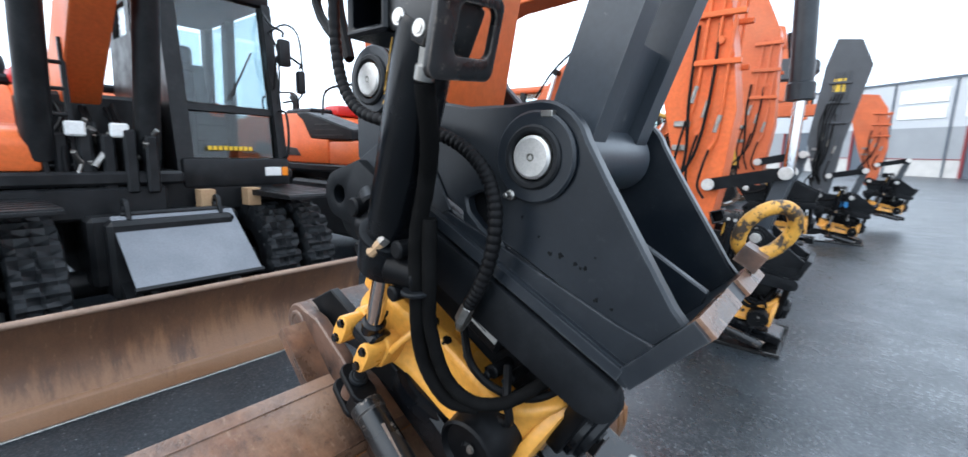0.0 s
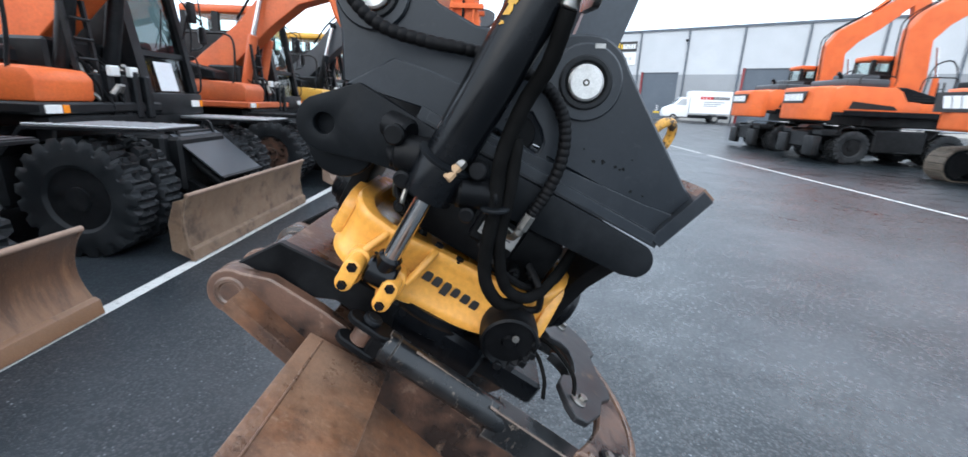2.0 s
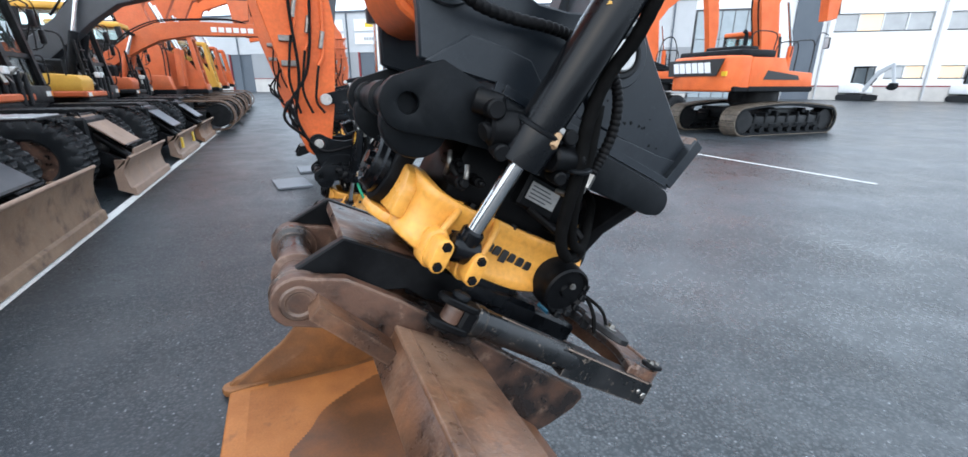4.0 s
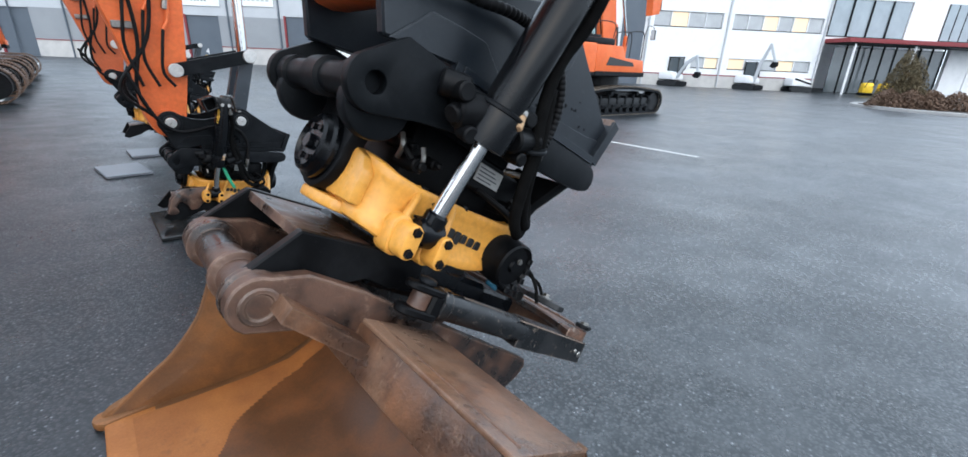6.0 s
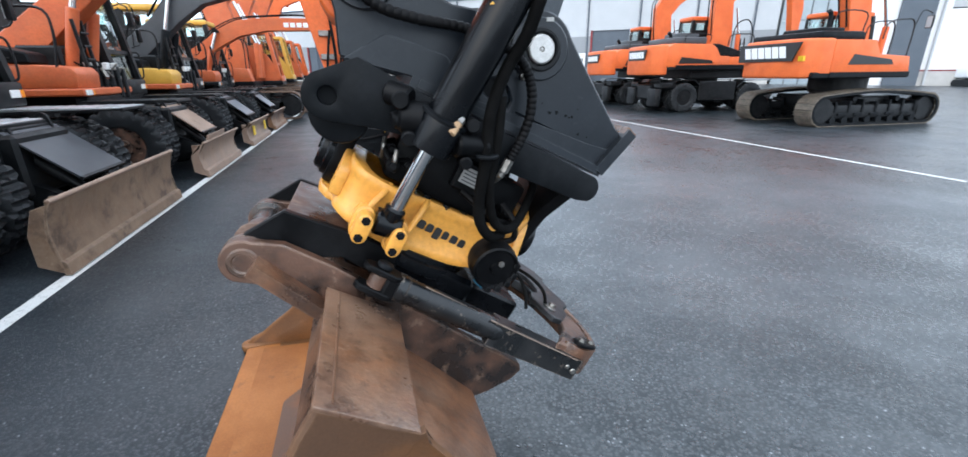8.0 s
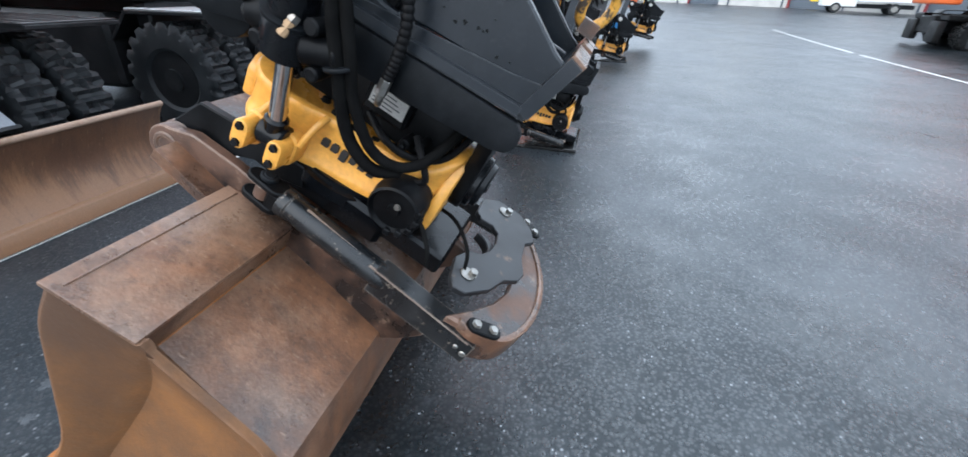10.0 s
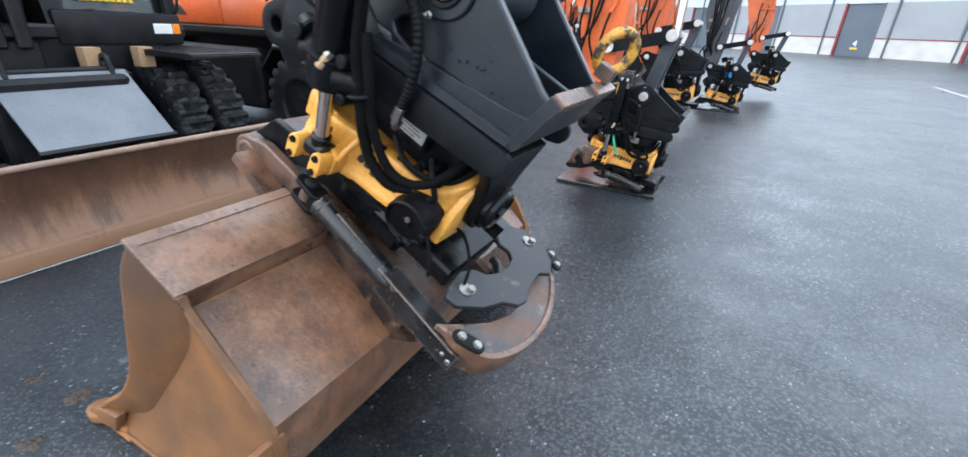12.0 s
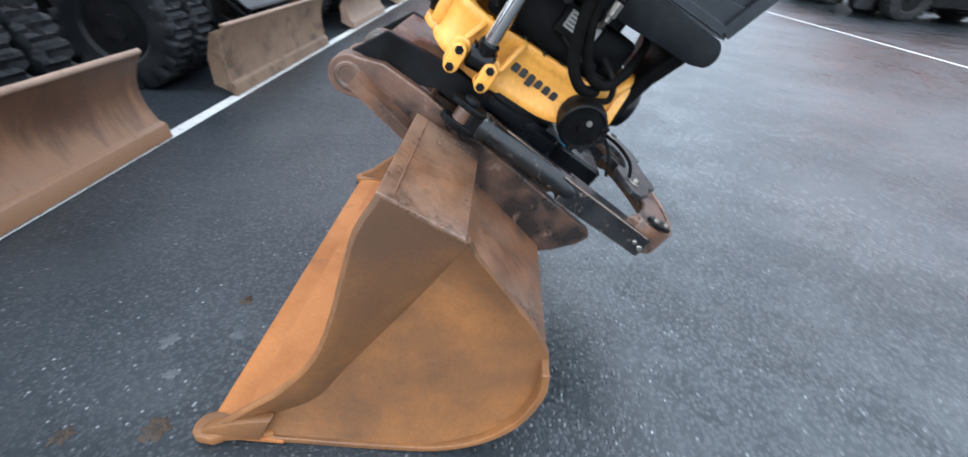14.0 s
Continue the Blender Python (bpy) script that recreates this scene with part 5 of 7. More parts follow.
def add_boom(t, paint, y, dx=0.0, hw=0.17, cy=0.27, cr=0.075, ctop=(-0.98, 2.36), reach=0.0, stick_z=0.89, stick_x=2.26, cyl_paint=None, stick_y=None, up=False):
    """Gooseneck boom, stick, cylinders and hoses; the stick's pin lies at (stick_x, stick_z)."""
    cyl_paint = cyl_paint or paint
    if up:
        bm = part("boom", slab([(-1.45, 1.52), (-1.36, 2.45), (-1.48, 3.6), (-1.10, 4.05), (-0.40, 4.55), (0.95, 5.75), (0.65, 6.10), (-0.85, 5.05), (-1.85, 4.45), (-2.22, 3.9), (-2.18, 2.45), (-2.28, 1.72), (-2.05, 1.5)], y - 0.17, y + 0.17, b=0.012), paint, t)
        part("stick", slab([(0.52, 6.6), (1.0, 6.5), (1.52, 3.4), (1.45, 2.2), (1.25, 2.2), (1.02, 3.4), (0.52, 5.6)], y - 0.14, y + 0.14, b=0.012), paint, t)
        part("bucket", slab([(1.2, 2.0), (1.6, 2.0), (1.75, 1.5), (1.5, 1.2), (1.0, 1.3)], y - 0.4, y + 0.4, b=0.02), DARKRUST, t)
        for s in (-1, 1):
            c = part("boom_cylinder", rod((-1.15, y + s * 0.27, 1.42), (-1.18, y + s * 0.27, 2.5), 0.08, 0.01, 18), paint, t)
            part("cylinder_rod", rod((-1.18, y + s * 0.27, 2.5), (-1.35, y + s * 0.23, 3.4), 0.04, 0.004, 16), CHROME, c)
            part("boom_hose", hose([(-2.22, y + s * 0.12, 2.5), (-2.30, y + s * 0.12, 3.7), (-2.15, y + s * 0.12, 4.3), (-0.95, y + s * 0.12, 5.10), (0.5, y + s * 0.1, 6.1)], 0.022, 8, 5), HOSE, bm)
        part("stick_cylinder", rod((-0.75, y, 5.15), (0.45, y, 6.35), 0.09), paint, t)
        return bm
    lower = [(-1.80, 1.55), (-0.72, 2.52), (-0.25, 2.86), (0.45, 3.06), (1.72 + reach, 3.14), (1.86 + reach, 3.26)]
    upper = [(1.86 + reach, 3.44), (1.70 + reach, 3.52), (0.45, 3.54), (-0.30, 3.42), (-0.75, 3.12), (-1.27, 2.56), (-2.38, 1.72), (-2.30, 1.58), (-2.05, 1.50)]
    boom = part("boom", slab([(x + dx, z) for x, z in lower + upper], y - hw, y + hw, b=0.012), paint, t)
    part("boom_foot", rod((-2.15 + dx, y - 0.27, 1.66), (-2.15 + dx, y + 0.27, 1.66), 0.11), paint, boom)
    for s in (-1, 1):
        c = part("boom_cylinder", rod((-1.23 + dx, y + s * cy, 1.40), (ctop[0] + dx, y + s * cy, ctop[1]), cr, 0.01, 18), cyl_paint, t)
        part("cylinder_rod", rod((ctop[0] + dx, y + s * cy, ctop[1]), (-0.80 + dx, y + s * 0.23, 3.02), 0.04, 0.004, 16), CHROME, c)
        part("boom_hose", hose([(-1.3 + dx, y + s * 0.12, 2.62), (-0.9 + dx, y + s * 0.14, 3.10), (-0.3 + dx, y + s * 0.13, 3.50), (0.5 + dx, y + s * 0.12, 3.62), (1.4 + dx, y + s * 0.1, 3.66), (1.9 + dx, y + s * 0.1, 3.45)], 0.022, 8, 5), HOSE, boom)
    part("boom_pin", rod((-0.80 + dx, y - 0.30, 3.02), (-0.80 + dx, y + 0.30, 3.02), 0.055), CHARCOAL, boom)
    sx, sz = stick_x - 2.26, stick_z - 0.89
    y = y if stick_y is None else stick_y
    st = [*arc(2.26 + sx, 0.89 + sz, 0.12, 200, 340, 7), (2.44 + sx, 1.25 + sz), (2.50 + sx, 1.90 + sz * 0.6), (2.30 + reach, 3.30), (2.10 + reach, 3.75), (1.72 + reach, 3.80), (1.60 + reach, 3.30), (1.94 + sx, 1.90 + sz * 0.6), (2.10 + sx, 1.25 + sz), (2.12 + sx, 0.93 + sz)]
    stick = part("stick", slab(st, y - 0.145, y + 0.145, b=0.006), paint, t)
    part("stick_eye", rod((2.26 + sx, y - 0.155, 0.89 + sz), (2.26 + sx, y + 0.155, 0.89 + sz), 0.10), paint, stick)
    for k, s in enumerate((-1, 1, -1)):
        part("stick_hose", hose([(2.16 + sx + 0.08 * k, y + s * 0.16, 2.6), (2.14 + sx + 0.08 * k, y + s * 0.18, 2.0 + sz), (2.16 + sx + 0.03 * k, y + s * 0.20, 1.5 + sz), (2.10 + sx - 0.05 * k, y + s * 0.21, 1.15 + sz), (2.16 + sx, y + s * 0.22, 0.95 + sz)], 0.013, 8, 6), HOSE, stick)
        part("hose_clamp", box((2.03 + sx, y + s * 0.14 - 0.03, 1.55 + sz + 0.1 * k), (2.16 + sx, y + s * 0.17 + 0.03, 1.60 + sz + 0.1 * k), 0.006), ZINC, stick)
    for s in (-1, 1):
        for k in range(3):
            px = 2.16 + 0.10 * k + sx
            pipe = [(px + 0.10, y + s * 0.165, 3.2), (px + 0.06, y + s * 0.165, 2.5), (px + 0.02, y + s * 0.165, 1.95 + sz - 0.12 * k), (px - 0.03, y + s * 0.175, 1.80 + sz - 0.12 * k)]
            part("hydraulic_pipe", hose(pipe, 0.013, 8, 4), paint, stick)
            part("pipe_union", rod((px + 0.03, y + s * 0.165, 2.08 + sz - 0.12 * k), (px, y + s * 0.168, 1.94 + sz - 0.12 * k), 0.020, 0.003, 8), ZINC, stick)
            part("pipe_hose", hose([(px - 0.03, y + s * 0.172, 1.80 + sz - 0.12 * k), (px - 0.06, y + s * 0.20, 1.62 + sz - 0.1 * k), (px - 0.08, y + s * 0.21, 1.42 + sz - 0.08 * k), (px - 0.02, y + s * 0.22, 1.16 + sz)], 0.011, 8, 4), HOSE, stick)
        for z in (2.25, 2.62, 2.98):
            part("pipe_clamp", box((2.15 + sx, y + s * 0.165 - 0.022, z + sz * 0.6), (2.50 + sx, y + s * 0.165 + 0.022, z + 0.045 + sz * 0.6), 0.006), paint, stick)
        part("side_boss", rod((2.33 + sx, y + s * 0.14, 2.44 + sz * 0.6), (2.33 + sx, y + s * 0.175, 2.44 + sz * 0.6), 0.035, 0.006, 16), paint, stick)
        part("lever", beam((2.36 + sx, y + s * 0.18, 1.275 + sz), (2.89 + sx, y + s * 0.18, 1.393 + sz), 0.035, 0.10, b=0.01), CHARCOAL, t)
        for px, pz in ((2.36, 1.275), (2.89, 1.393)):
            part("lever_pin", rod((px + sx, y + s * 0.20 - 0.02, pz + sz), (px + sx, y + s * 0.20 + 0.02, pz + sz), 0.05), PINSTEEL, t)
    cyl = part("bucket_cylinder", turned((2.90 + sx, y, 1.94 + sz), (2.80 + sx * 0.4 + reach * 0.6, y, 3.64), [(0, 0.05), (0.01, 0.098), (0.13, 0.098), (0.14, 0.082), (1.70, 0.082), (1.71, 0.07)], 24), COUPLER, t)
    part("cylinder_rod", rod((2.89 + sx, y, 1.393 + sz), (2.90 + sx, y, 1.96 + sz), 0.042, 0.004, 16), CHROME, cyl)
    return boom


def add_link(t, y, x0, z0, x1, z1):
    """Grey H-link from the lever's end down to the coupler's front pin."""
    for s in (-1, 1):
        part("link_bar", beam((x0, y + s * 0.112, z0), (x1, y + s * 0.112, z1), 0.062, 0.105, 0.10, b=0.014), LINKPAINT, t)
    xm, zm = x0 + (x1 - x0) * 0.36, z0 + (z1 - z0) * 0.36
    part("link_web", beam((x0 * 0.8 + xm * 0.2, y, z0 * 0.8 + zm * 0.2), (xm, y, zm), 0.17, 0.05, b=0.01), LINKPAINT, t)
    part("link_eye", rod((x0, y - 0.165, z0), (x0, y + 0.165, z0), 0.074, 0.008, 28), LINKPAINT, t)


def add_cab(t, x0, x1, y0, y1, z0, z1, frame_mat, roof_mat, pane_mat=CABGLASS):
    """A cab with pillars, roof, panes and a seat. x1 is its front."""
    cab = part("cab_floor", join(box((x0, y0, z0), (x1 + 0.06, y1, z0 + 0.16), 0.02), box((x0, y0, z0 + 0.14), (x0 + 0.62, y1, z0 + 0.62), 0.04)), frame_mat, t)
    zt = z1 - 0.12
    top_x = x1 - 0.22
    posts = [((x1, y0 + 0.04, z0 + 0.1), (top_x, y0 + 0.04, zt)), ((x1, y1 - 0.04, z0 + 0.1), (top_x, y1 - 0.04, zt)), ((x0 + 0.62, y0 + 0.04, z0 + 0.1), (x0 + 0.70, y0 + 0.04, zt)), ((x0 + 0.62, y1 - 0.04, z0 + 0.1), (x0 + 0.70, y1 - 0.04, zt)),
             ((x0 + 0.06, y0 + 0.04, z0 + 0.1), (x0 + 0.14, y0 + 0.04, zt)), ((x0 + 0.06, y1 - 0.04, z0 + 0.1), (x0 + 0.14, y1 - 0.04, zt))]
    for k, (p, q) in enumerate(posts):
        part("pillar", beam(p, q, 0.13 if k == 0 else 0.085, 0.12, b=0.015), frame_mat, t)
    part("side_panel", slab([(x0 + 0.60, z0 + 0.1), (x1 - 0.02, z0 + 0.1), (x1 - 0.06, z0 + 0.50), (x1 - 0.34, z0 + 0.95), (x0 + 0.90, z0 + 1.30), (x0 + 0.64, z0 + 1.30)], y0 + 0.008, y0 + 0.022, b=0.003), frame_mat, t)
    part("cab_roof", box((x0 + 0.05, y0 - 0.01, zt - 0.02), (top_x + 0.06, y1 + 0.01, z1), 0.05, 2), roof_mat, t)
    part("cross_bar", beam((x1 - 0.065, (y0 + y1) / 2, z0 + 0.60), (x1 - 0.075, (y0 + y1) / 2, z0 + 0.66), y1 - y0 - 0.1, 0.05, b=0.008), frame_mat, t)
    part("nose_panel", box((x1 - 0.05, y0, z0 - 0.04), (x1 + 0.09, y1, z0 + 0.21), 0.03, 2), frame_mat, t)
    part("head_lamp", box((x1 + 0.085, y1 - 0.24, z0 + 0.05), (x1 + 0.10, y1 - 0.09, z0 + 0.13), 0.006), LENS, t)
    part("indicator", box((x1 + 0.083, y1 - 0.085, z0 + 0.05), (x1 + 0.10, y1 - 0.025, z0 + 0.13), 0.006), AMBER, t)
    panes = [beam((x1 - 0.018, (y0 + y1) / 2, z0 + 0.19), (x1 - 0.064, (y0 + y1) / 2, z0 + 0.59), y1 - y0 - 0.16, 0.008, b=0), beam((x1 - 0.075, (y0 + y1) / 2, z0 + 0.67), (top_x + 0.01, (y0 + y1) / 2, zt - 0.03), y1 - y0 - 0.16, 0.008, b=0)]
    for y in (y0 + 0.03, y1 - 0.03):
        panes.append(slab([(x0 + 0.69, z0 + 0.2), (x1 - 0.09, z0 + 0.2), (top_x - 0.05, zt - 0.04), (x0 + 0.74, zt - 0.04)], y - 0.004, y + 0.004, b=0))
        panes.append(slab([(x0 + 0.14, z0 + 0.66), (x0 + 0.57, z0 + 0.66), (x0 + 0.63, zt - 0.04), (x0 + 0.2, zt - 0.04)], y - 0.004, y + 0.004, b=0))
    panes.append(box((x0 + 0.08, y0 + 0.1, z0 + 0.66), (x0 + 0.088, y1 - 0.1, zt - 0.06), 0))
    for k, b in enumerate(panes):
        ob = part("pane", b, pane_mat if k else DARKGLASS, t)
        ob.visible_shadow = False
    ym = (y0 + y1) / 2
    seat = part("driver_seat", join(box((x0 + 0.55, ym - 0.24, z0 + 0.35), (x0 + 1.0, ym + 0.24, z0 + 0.52), 0.05, 2), beam((x0 + 0.60, ym, z0 + 0.45), (x0 + 0.45, ym, z0 + 1.12), 0.42, 0.14, b=0.05)), SEAT, t)
    part("headrest", box((x0 + 0.40, ym - 0.13, z0 + 1.12), (x0 + 0.50, ym + 0.13, z0 + 1.32), 0.03), SEAT, seat)
    part("console", box((x1 - 0.36, y0 + 0.12, z0 + 0.14), (x1 - 0.22, y0 + 0.24, z0 + 0.95), 0.02), BLACK, t)
    part("wiper", beam((x1 - 0.05, ym, z0 + 0.72), (x1 - 0.16, ym + 0.25, zt - 0.45), 0.014, 0.014, b=0.003), BLACK, t)
    return cab


def mirror(t, p, q, w=0.09, h=0.32):
    post = part("mirror_arm", hose([p, ((p[0] + q[0]) / 2 + 0.05, p[1], q[2] + 0.1), (q[0], q[1], q[2] + 0.05), q], 0.012, 8, 5), BLACK, t)
    head = part("mirror_head", box((q[0] - 0.02, q[1] - w, q[2] - h - 0.02), (q[0] + 0.05, q[1] + w, q[2] - 0.02), 0.02, 2), BLACK, post)
    part("mirror_glass", box((q[0] - 0.026, q[1] - w * 0.8, q[2] - h), (q[0] - 0.019, q[1] + w * 0.8, q[2] - 0.04), 0.002), PANE, head)


def moldboard(t, mat, width, top=0.60, notch=False, curve=0.085, foot=0.0):
    """Curved dozer blade with a rolled top edge and a bolted wear strip."""
    face, back = [], []
    for k in range(11):
        a = k / 10
        z = 0.075 + (top - 0.075) * a
        x = -curve * math.sin(math.pi * a) + 0.03 * (1 - a) + 0.06 * a + foot * (1 - a) ** 3
        face.append((x, z))
        back.append((x - 0.022, z))
    blade = part("dozer_blade", slab(face + back[::-1], -width / 2, width / 2, b=0.003), mat, t, "rusty curved dozer blade")
    part("top_roll", rod((0.052, -width / 2, top - 0.004), (0.052, width / 2, top - 0.004), 0.020, 0.004, 12), PALERUST, blade)
    part("wear_strip", slab([(0.015 + foot, 0.012), (0.06 + foot, 0.012), (0.052 + foot * 0.75, 0.11), (0.018 + foot * 0.7, 0.13)], -width / 2, width / 2, b=0.003), mat, blade)
    for s in (-1, 1):
        y0 = s * (width / 2 - 0.012)
        part("end_plate", slab([(-0.14, 0.10), (0.045, 0.015), (0.05 - curve * 0.7, 0.16), (0.045 - curve, 0.33), (0.05 - curve * 0.7, 0.48), (0.06, top - 0.02), (-0.07, top - 0.06), (-0.14, 0.34)], y0 - 0.010, y0 + 0.010, b=0.003), mat, blade)
        part("back_rib", box((-0.20, s * 0.75 - 0.02, 0.12), (-0.06, s * 0.75 + 0.02, top - 0.06), 0.01), mat, blade)
    if notch:
        part("cover_lip", slab([(0.02, top - 0.02), (0.055, top - 0.02), (0.07, top + 0.09), (0.05, top + 0.09)], -width / 2 + 0.25, width / 2 - 0.9, b=0.003), mat, blade)
    for s in (-1, 1):
        part("blade_arm", beam((-0.10, s * 0.34, 0.26), (-0.75, s * 0.30, 0.62), 0.09, 0.16, b=0.015), BLACK, t)
        c = part("blade_cylinder", rod((-0.14, s * 0.20, 0.42), (-0.62, s * 0.20, 0.86), 0.05, 0.006, 16), BLACK, t)
        part("cylinder_lug", join(rod((-0.63, s * 0.28, 0.94), (-0.63, s * 0.34, 0.94), 0.065, 0.01, 18)), BLACK, c)
    return blade


def wheeled_excavator(label, paint, boom_paint, blade_mat, at, turn=0.0, boom_y=-0.28, stick=(2.26, 0.89), tool=True, rim=BLACK, cover=PANEL, cab_roof=BLACK, blade_w=2.44, blade_top=0.60, notch=False, hood=None, group="wheeled excavators in the row", deck_paint=None, up=False, cyl_paint=None, stick_y=None, step=TREAD, boom_dx=0.0, boom_hw=0.17, cyl_y=0.27, cyl_r=0.075, back=-0.35, pane_mat=CABGLASS, cyl_top=(-0.98, 2.36), reach=0.0, lift=0.0, curve=0.085, foot=0.0):
    t = thing("wheeled_excavator", label, "excavator", (0, 0, 0), group)
    hood = hood or paint
    ch = part("chassis", join(box((-4.35, -0.48, 0.52), (-0.62, 0.48, 1.02), 0.03), box((-2.9, -0.98, 0.62), (-1.55, 0.98, 1.06), 0.04), box((-0.75, -0.40, 0.45), (-0.50, 0.40, 1.0), 0.03)), BLACK, t)
    for x in (-0.90, -3.60):
        part("axle", join(rod((x, -1.0, 0.52), (x, 1.0, 0.52), 0.10), rod((x, -0.22, 0.52), (x, 0.22, 0.52), 0.22, 0.05)), BLACK, ch)
    add_wheels(t, (-0.90, -3.60), rim)
    moldboard(t, blade_mat, blade_w, blade_top, notch, curve, foot)
    cv = part("blade_cover", beam((-0.62, 0.03, 1.02), (-0.12, 0.03, 0.60), 0.78, 0.016, b=0.004), cover, t, "flat steel cover plate over the blade arms")
    part("cover_hinge", rod((-0.63, -0.30, 1.03), (-0.63, 0.36, 1.03), 0.022), BLACK, cv)
    part("cover_edge", beam((-0.135, 0.03, 0.615), (-0.115, 0.03, 0.598), 0.80, 0.03, b=0.003), BLACK, cv)
    for y in (-0.26, 0.33):
        part("lifting_lug", slab([*arc(-0.66, 1.08, 0.06, 0, 180, 8), (-0.74, 1.0), (-0.58, 1.0)], y - 0.015, y + 0.015, holes=[ring_pts(-0.66, 1.08, 0.028, 12)], b=0.004), BLACK, ch)
    for s in (-1, 1):
        f = part("step_plate", box((-1.22, s * 0.94 - 0.29, 1.13), (-0.12, s * 0.94 + 0.29, 1.155), 0.004), step, t, "tread-plate step over the wheels")
        for k in range(9):
            part("tread_ridge", box((-1.18 + 0.12 * k, s * 0.94 - 0.28, 1.154), (-1.16 + 0.12 * k, s * 0.94 + 0.28, 1.160), 0), step, f)
        part("mudguard", slab([(-1.50, 0.86), (-1.46, 0.86), (-1.22, 1.10), (-0.10, 1.12), (-0.10, 1.145), (-1.24, 1.13)], s * 0.94 - 0.29, s * 0.94 + 0.29, b=0.004), BLACK, t)
        part("mudguard", slab([(-4.20, 0.95), (-4.16, 0.95), (-3.95, 1.13), (-3.25, 1.13), (-3.02, 0.93), (-2.98, 0.95), (-3.23, 1.16), (-3.97, 1.16)], s * 0.94 - 0.29, s * 0.94 + 0.29, b=0.004), BLACK, t)
        part("side_locker", box((-3.02, s * 0.98 - 0.24, 0.40), (-1.52, s * 0.98 + 0.24, 1.10), 0.04), BLACK, t)
        part("ladder_step", box((-2.4, s * 1.22 - 0.06, 0.42), (-2.0, s * 1.22 + 0.06, 0.45), 0.005), BLACK, t)
    if up:
        part("turntable", rod((-2.2, 0, 1.0), (-2.2, 0, 1.34 + lift), 0.60, 0.01, 32), BLACK, ch)
        part("stabiliser_frame", join(box((-4.62, -0.55, 0.45), (-4.30, 0.55, 0.98), 0.04), box((-4.72, -1.15, 0.22), (-4.50, -0.52, 0.86), 0.05, 2), box((-4.72, 0.52, 0.22), (-4.50, 1.15, 0.86), 0.05, 2), box((-4.55, -1.18, 0.86), (-3.95, -0.62, 1.06), 0.04), box((-4.55, 0.62, 0.86), (-3.95, 1.18, 1.06), 0.04)), BLACK, t)
    low = set(t.children_recursive)
    part("slew_ring", turned((-2.2, 0, 1.0), (-2.2, 0, 1.3), [(0, 0.62), (0.10, 0.62), (0.11, 0.66), (0.28, 0.66)], 36), BLACK, t)
    deck = part("deck", join(box((-4.3, -1.22, 1.26), (-0.80, 0.17, 1.36), 0.02), box((-4.3, 0.15, 1.262), (-1.06, 1.20, 1.358), 0.02)), BLACK if deck_paint is None else deck_paint, t)
    part("boom_pedestal", join(box((-2.2, -0.58, 1.34), (-1.0, 0.0, 1.52), 0.03), box((-1.75, -0.64, 1.34), (-1.22, 0.17, 1.92), 0.03)), BLACK, deck)
    part("under_deck", box((-3.2, -0.95, 1.0), (-0.95, 0.95, 1.28), 0.03), BLACK, deck)
    part("front_beam", box((-0.98, -1.15, 1.02), (-0.81, 0.05, 1.25), 0.02), BLACK, deck)
    part("deck_lamp", box((-0.80, -1.20, 1.27), (-0.785, -1.05, 1.34), 0.004), LENS, deck)
    part("deck_lamp", box((-0.80, -1.04, 1.27), (-0.785, -0.98, 1.34), 0.004), AMBER, deck)
    # engine hood, locker and counterweight
    part("tool_locker", slab([(-0.86, 1.36), (-0.84, 1.55), (-0.90, 1.63), (-1.30, 1.66), (-1.85, 1.66), (-1.85, 1.36)], -1.20, -0.62, b=0.03, seg=2), hood, t)
    part("hood_side", slab([(-1.85, 1.36), (-1.85, 1.68), (-2.25, 1.70), (-2.45, 1.95), (-2.62, 2.04), (-4.1, 2.06), (-4.35, 1.95), (-4.4, 1.36)], -1.22, -0.55, b=0.035, seg=2), hood, t)
    vent = part("vent_panel", slab([(-1.30, 1.67), (-1.32, 1.80), (-2.35, 2.05), (-2.62, 2.055), (-2.58, 1.90), (-2.30, 1.69)], -1.205, -0.80, b=0.02), CHARCOAL, t, "dark louvred vent panel")
    for k in range(3):
        part("louvre", box((-2.15, -1.212, 1.73 + 0.07 * k), (-1.5 - 0.15 * k, -1.204, 1.745 + 0.07 * k), 0.002), BLACK, vent)
    part("engine_hood", slab([(-2.45, 1.36), (-2.45, 1.98), (-2.70, 2.06), (-4.1, 2.08), (-4.4, 1.95), (-4.4, 1.36)], -0.56, 1.22, b=0.035, seg=2), hood, t)
    cw = part("counterweight", slab([(-1.22, -4.3), (1.22, -4.3), (1.20, -4.55), (0.95, -4.80), (0.5, -4.92), (-0.5, -4.92), (-0.95, -4.80), (-1.20, -4.55)], 1.12, 2.02, Matrix(((0, 1, 0, 0), (1, 0, 0, 0), (0, 0, 1, 0), (0, 0, 0, 1))), b=0.06, seg=3), paint, t)
    part("name_band", slab([(-0.62, 1.58), (0.62, 1.58), (0.62, 1.90), (-0.78, 1.90)], -4.935, -4.915, YZ, b=0.004), SIGNBLACK, cw)
